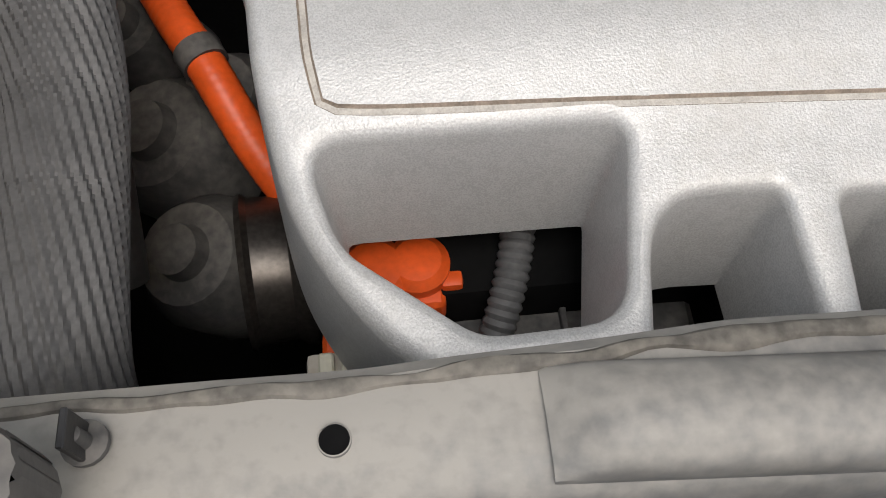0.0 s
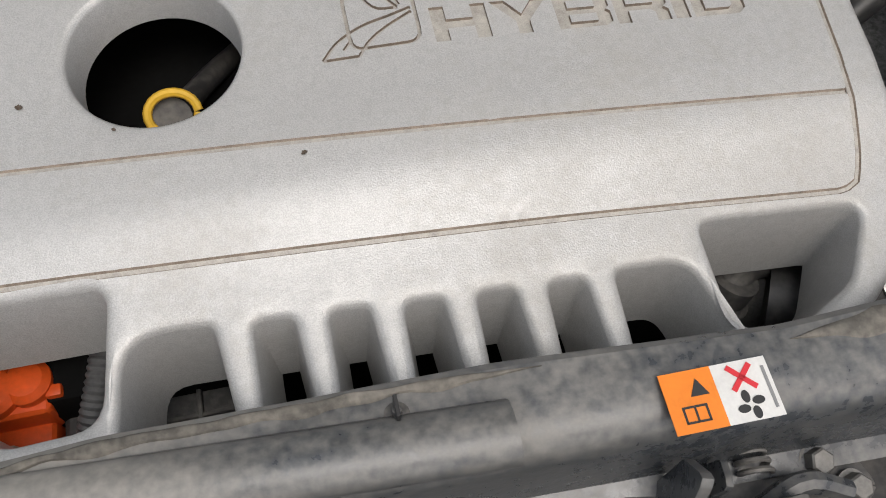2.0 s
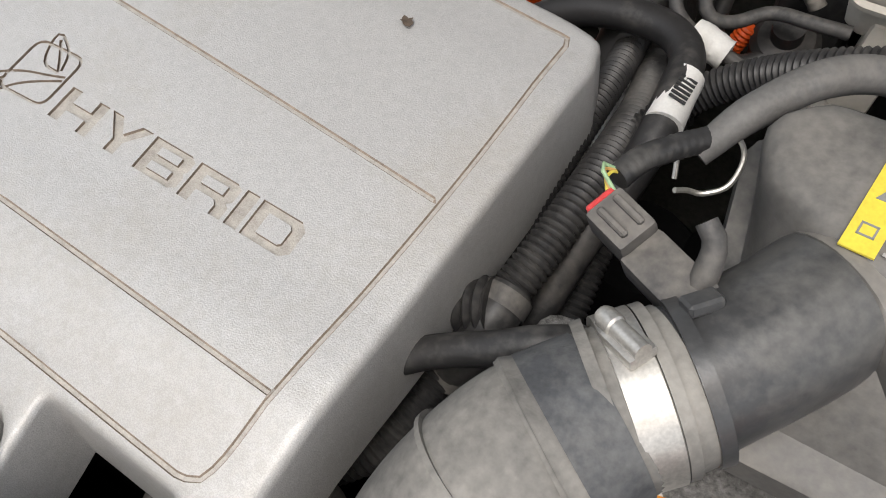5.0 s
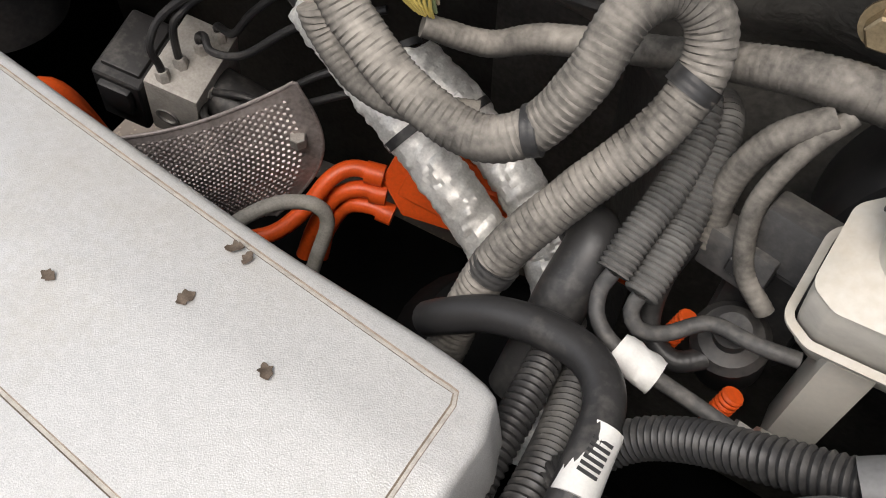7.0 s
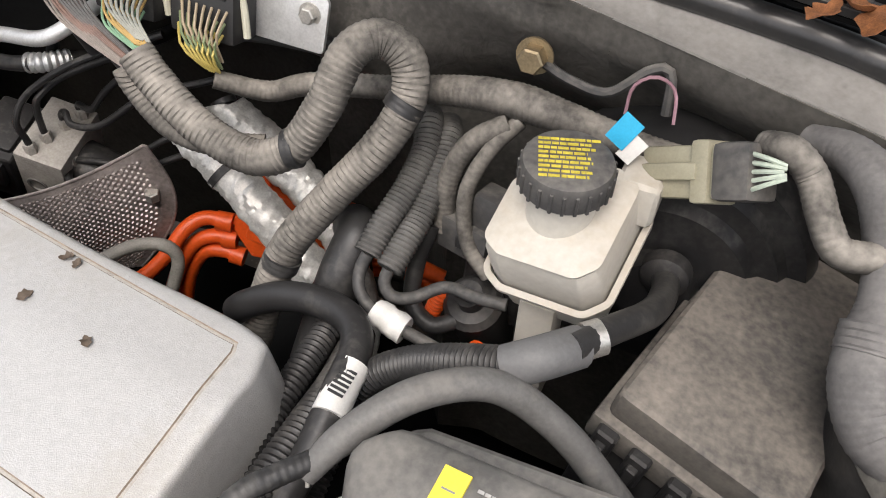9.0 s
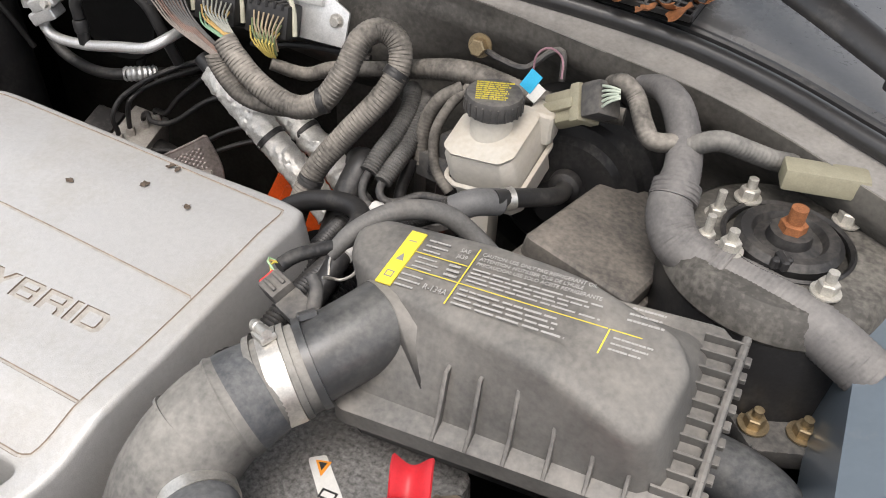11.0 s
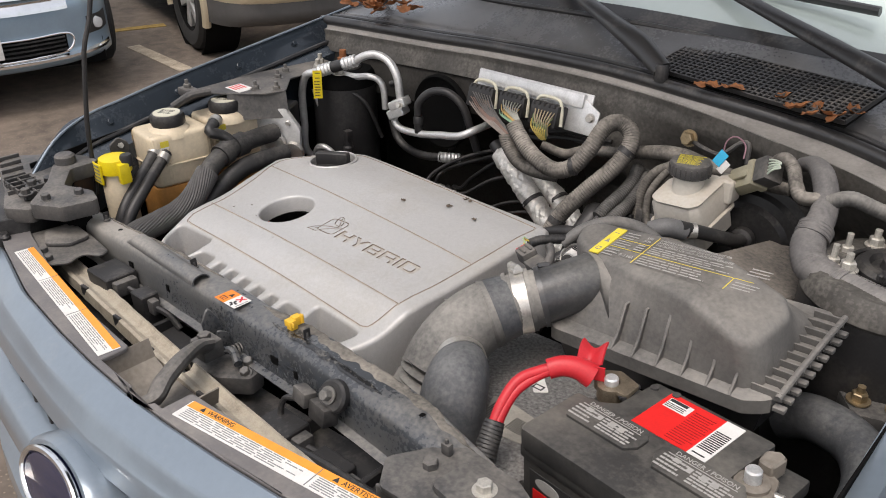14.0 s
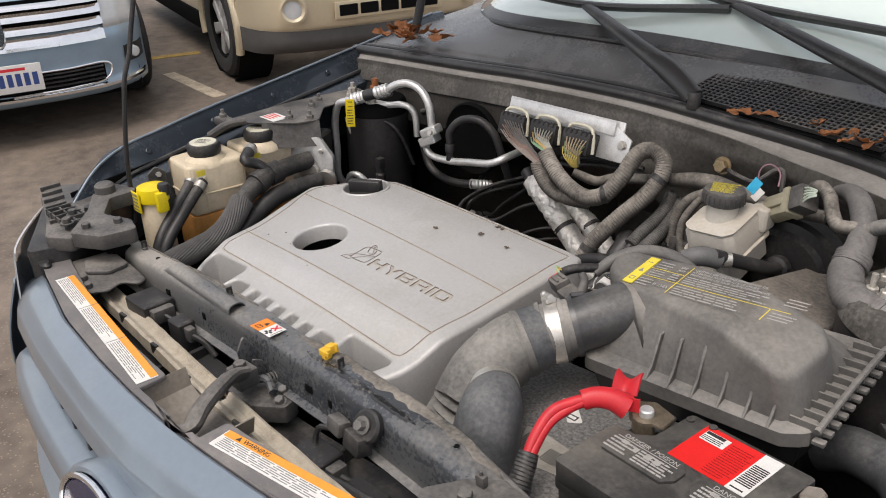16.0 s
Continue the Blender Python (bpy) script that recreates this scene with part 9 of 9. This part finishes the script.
def shell(rows, s0, s1, nu, nv, plan=PLAN):
    """A car skin swept across the front plan; rows: (set back, height)."""
    def fn(u, v):
        a = s0 + (s1 - s0) * u
        k = v * (len(rows) - 1)
        i = min(int(k), len(rows) - 2)
        p, q = rows[i], rows[i + 1]
        d, z = p[0] + (q[0] - p[0]) * (k - i), p[1] + (q[1] - p[1]) * (k - i)
        side = 1 - 0.9 * min(1, max(0, abs(a) - 0.7) / 0.2)
        ang = a / 0.91 * 0.91
        return (-bent(a, plan) - d * side, a, z)
    return thicken(grid_surface(fn, nu, nv), 0.004)


def wheel(parent, x, y, r, w, face, spokes):
    m = axis((x, y, r), (0, face, 0))
    ty = part("tyre", lathe([(r * 0.62, w * 0.46), (r * 0.70, w * 0.52), (r * 0.88, w * 0.52), (r * 0.97, w * 0.42), (r, w * 0.25), (r, -w * 0.25), (r * 0.97, -w * 0.42), (r * 0.6, -w * 0.5)], 56, m), TYRE, parent)
    rim = part("rim", lathe([(r * 0.64, w * 0.44), (r * 0.61, w * 0.47), (r * 0.57, w * 0.42), (r * 0.55, w * 0.05), (r * 0.15, -w * 0.1), (0, -w * 0.1)], 48, m), DARK, parent)
    part("rim_lip", lathe([(r * 0.60, w * 0.40), (r * 0.64, w * 0.46), (r * 0.655, w * 0.46), (r * 0.65, w * 0.38)], 48, m), ALU, rim)
    for k in range(spokes):
        part("spoke", prism(ccw(rpoly([(r * 0.10, -r * 0.085), (r * 0.62, -r * 0.12), (r * 0.62, r * 0.12), (r * 0.10, r * 0.085)], r * 0.03, 2)), w * 0.25, w * 0.40, 0.006, 1, m=m @ pose(0, 0, 0, 0, 0, 360 / spokes * k + 14)), ALU, rim)
    part("hub", lathe([(0, w * 0.44), (r * 0.13, w * 0.43), (r * 0.17, w * 0.38), (r * 0.17, 0.0)], 28, m), ALU, rim)


SD = car_space(-3.605, 0.89)
sedan = thing("parked_sedan", "steel-blue parked sedan with a chrome barred grille", "car", (-1.0, 0, 0), SD)
part("bumper", shell([(0.10, 0.215), (0.03, 0.225), (0.0, 0.245), (-0.02, 0.27), (0.0, 0.30), (0.005, 0.34), (0.0, 0.45), (0.0, 0.56), (0.02, 0.60), (0.04, 0.62)], -0.91, 0.91, 60, 22), SEDAN, sedan)
part("bonnet", shell([(0.06, 0.80), (0.10, 0.84), (0.30, 0.90), (0.8, 0.97), (1.2, 1.0)], -0.91, 0.91, 40, 14), SEDAN, sedan)
part("fender", shell([(0.06, 0.60), (0.05, 0.72), (0.08, 0.82)], 0.62, 0.91, 16, 6), SEDAN, sedan)
part("fender", shell([(0.06, 0.60), (0.05, 0.72), (0.08, 0.82)], -0.91, -0.62, 16, 6), SEDAN, sedan)
# near-black sheet stands in for the shaded depth of the grille
part("grille_shade", shell([(0.05, 0.50), (0.07, 0.80)], -0.62, 0.62, 24, 4), DARK, sedan)
for z0, z1 in ((0.585, 0.650), (0.668, 0.715), (0.738, 0.785), (0.80, 0.83)):
    part("grille_bar", shell([(0.03, z0 - 0.05), (-0.006, z0 - 0.044), (0.002, (z0 + z1) / 2 - 0.044), (0.022, z1 - 0.048), (0.05, z1 - 0.048)], -0.56, 0.56, 36, 8), CHROME, sedan, "wide chrome grille bar")
part("lower_grille", shell([(-0.006, 0.300), (-0.008, 0.405)], -0.52, 0.52, 30, 4), DARK, sedan)
part("lower_frame", tube([(-bent(q, PLAN) + 0.010, q, zz) for q, zz in ((-0.54, 0.405), (-0.30, 0.412), (0.0, 0.414), (0.30, 0.412), (0.54, 0.405), (0.52, 0.315), (0.30, 0.298), (0.0, 0.296))], 0.007, 8, 0.02), CHROME, sedan, "bright frame of the lower grille")
for z in (0.322, 0.346, 0.370, 0.392):
    part("lower_slat", shell([(-0.008, z - 0.006), (-0.020, z), (-0.008, z + 0.006)], -0.51, 0.51, 24, 4), BLACK, sedan)
part("chrome_strip", shell([(0.0, 0.262), (-0.035, 0.272), (-0.035, 0.286), (0.0, 0.296)], -0.80, 0.80, 40, 6), CHROME, sedan, "bright strip along the bumper's foot")
for sg in (1, -1):
    part("headlight", shell([(0.020, 0.585), (0.000, 0.62), (0.035, 0.76), (0.10, 0.83)], 0.56 * sg, 0.80 * sg, 16, 10), LENS, sedan, "clear headlight")
    part("fog_vent", shell([(-0.004, 0.37), (-0.010, 0.41), (-0.004, 0.47)], 0.66 * sg, 0.80 * sg, 10, 6), BLACK, sedan)
    part("fog_lamp", lathe([(0, 0), (0.035, 0), (0.03, 0.02), (0, 0.026)], 24, axis((-bent(0.72, PLAN) + 0.004, 0.72 * sg, 0.42), (1, 0.6 * sg, 0))), LENS, sedan, "round fog lamp")
    wheel(sedan, -1.0, 0.80 * sg, 0.32, 0.21, sg, 10)
plate = part("plate", box(-0.004, 0.008, -0.17, 0.17, 0.330, 0.482, 0.003, 2, Matrix.Translation((0.045, 0, 0))), WHITE, sedan, "white plate with blue bars")
pm2 = plane_at((0.0535, -0.17, 0.330), (0, 1, 0), (0, 0, 1))
part("plate_bars", bars([(0.03 + i * 0.043, 0.058 + i * 0.043, 0.035, 0.105) for i in range(7)], pm2), mat("blue_ink", (0.03, 0.06, 0.2), 0.6), plate)
part("plate_heading", bars([(0.08, 0.26, 0.120, 0.136)], pm2), REDINK, plate)
part("emblem", lathe([(0, 0.012), (0.06, 0.010), (0.07, 0.0)], 36, axis((0.010, 0, 0.655), (1, 0, 0.1)) @ Matrix.Diagonal((0.55, 1.25, 1, 1))), CHROME, sedan, "oval chrome emblem")
part("underbody", box(-3.4, -0.25, -0.75, 0.75, 0.17, 0.35, 0.03, 2), DARK, sedan)
part("cabin", prism(ccw(rpoly([(-4.2, 0.55), (-1.3, 0.55), (-1.25, 0.98), (-2.1, 1.42), (-3.3, 1.42), (-4.2, 1.0)], 0.10, 4)), -0.72, 0.72, 0.05, 2, m=Matrix(((1, 0, 0, 0), (0, 0, -1, 0), (0, 1, 0, 0), (0, 0, 0, 1)))), SEDAN, sedan)

TD = car_space(-3.02, 3.17)
suv = thing("parked_suv", "tan parked off-road car with grey lower cladding", "car", (-1.0, 0, 0), TD)
P2 = [(0, 0), (0.4, 0.02), (0.6, 0.05), (0.75, 0.13), (0.83, 0.24), (0.88, 0.40), (0.90, 0.52)]
part("bumper", shell([(0.0, 0.44), (-0.02, 0.46), (-0.03, 0.52), (-0.03, 0.70), (0.0, 0.76), (0.04, 0.78)], -0.90, 0.90, 50, 14, P2), TAN, suv)
part("front_end", shell([(0.03, 0.77), (0.03, 0.98), (0.08, 1.08), (0.3, 1.13), (1.2, 1.18)], -0.90, 0.90, 40, 14, P2), TAN, suv)
part("cladding", shell([(0.10, 0.28), (0.02, 0.32), (-0.005, 0.36), (0.0, 0.44)], -0.90, 0.90, 40, 8, P2), mat("grey_cladding", (0.07, 0.068, 0.066), 0.6, 0, 0.15, 20, 0.2, 100, 0.2), suv, "grey lower cladding")
for sg in (1, -1):
    ringp = [(-0.93 + 0.44 * math.cos(a), 0.895 * sg, 0.37 + 0.43 * math.sin(a)) for a in np.linspace(-0.3, math.pi + 0.3, 18)]
    part("wheel_arch", tube(ringp, 0.030, 10, 0.03), TAN, suv)
    part("arch_liner", lathe([(0, -0.25), (0.425, -0.25), (0.425, 0.0), (0.40, -0.02), (0.39, -0.24), (0, -0.24)], 40, axis((-0.93, 0.895 * sg, 0.38), (0, sg, 0))), DARK, suv)
    part("side", prism(ccw([(-1.36, 0.36), (-1.36, 0.55), (-1.25, 0.72), (-1.05, 0.82), (-0.80, 0.82), (-0.60, 0.72), (-0.50, 0.55), (-0.44, 0.75), (-0.46, 1.1), (-4.0, 1.15), (-4.0, 0.36)]), 0.84, 0.90, 0, m=Matrix(((1, 0, 0, 0), (0, 0, sg, 0), (0, 1, 0, 0), (0, 0, 0, 1)))), TAN, suv)
    wheel(suv, -0.93, 0.79 * sg, 0.365, 0.235, sg, 6)
    part("fog_ring", lathe([(0.060, 0.0), (0.085, 0.006), (0.090, 0.018), (0.075, 0.022), (0.058, 0.010)], 32, axis((-bent(0.62, P2) + 0.030, 0.66 * sg, 0.585), (1, 0.25 * sg, 0))), TAN, suv)
    part("fog_lamp", lathe([(0, 0.008), (0.058, 0.004), (0.06, -0.01)], 28, axis((-bent(0.62, P2) + 0.028, 0.66 * sg, 0.585), (1, 0.25 * sg, 0))), LENS, suv, "round fog lamp")
part("grille_frame", box(0.030, 0.045, -0.40, 0.40, 0.505, 0.615, 0.006, 2), TAN, suv)
for k in range(5):
    part("grille_slot", box(0.044, 0.049, -0.37 + k * 0.15, -0.24 + k * 0.15, 0.525, 0.595, 0.004, 1), DARK, suv, "black grille slot")
part("sill", box(-4.0, -1.36, -0.92, 0.92, 0.26, 0.40, 0.03, 2), DARK, suv)
part("rear_body", box(-4.2, -1.5, -0.88, 0.88, 0.36, 1.25, 0.08, 3), TAN, suv)

solo("parking_line", box(-4.55, -3.70, -0.05, 0.05, 0, 0.004, 0, m=Matrix.Translation((0, 1.945, GZ)) @ pose(0, 0, 0, 0, 0, -4)), LINE, "worn pale parking line on the asphalt", "road marking", kind="structure")
solo("parking_line", box(0, 0.60, -0.05, 0.05, 0, 0.004, 0, m=Matrix.Translation((-5.15, 2.20, GZ)) @ pose(0, 0, 0, 0, 0, 74)), mat("worn_yellow_paint", (0.30, 0.20, 0.05), 0.8, 0, 0.5, 12, 0.3, 80), "worn yellow parking line on the asphalt", "road marking", kind="structure")

# ---- own wheels and lower body of the opened car ----
own = thing("opened_car_body", "blue-grey lower body and front wheels of the opened car", "car body", (0.43, 1.0, GZ), kind="structure")
for sx, fc in ((-0.33, -1), (1.19, 1)):
    wm2 = axis((sx, 0.42, GZ + 0.35), (fc, 0, 0))
    part("tyre", lathe([(0.20, 0.10), (0.25, 0.11), (0.32, 0.11), (0.345, 0.08), (0.35, 0.0), (0.345, -0.08), (0.22, -0.10)], 48, wm2), TYRE, own)
    part("rim", lathe([(0.215, 0.09), (0.19, 0.06), (0.06, 0.03), (0, 0.04)], 40, wm2), ALU, own)
part("lower_body", box(-0.42, 1.28, 1.02, 3.2, 0.32, 1.20, 0.06, 3), BODY, own)
part("rear_tyre", lathe([(0.20, 0.10), (0.25, 0.11), (0.32, 0.11), (0.345, 0.08), (0.35, 0.0), (0.345, -0.08), (0.22, -0.10)], 48, axis((-0.33, 2.9, GZ + 0.35), (-1, 0, 0))), TYRE, own)
part("rear_tyre", lathe([(0.20, 0.10), (0.25, 0.11), (0.32, 0.11), (0.345, 0.08), (0.35, 0.0), (0.345, -0.08), (0.22, -0.10)], 48, axis((1.19, 2.9, GZ + 0.35), (1, 0, 0))), TYRE, own)
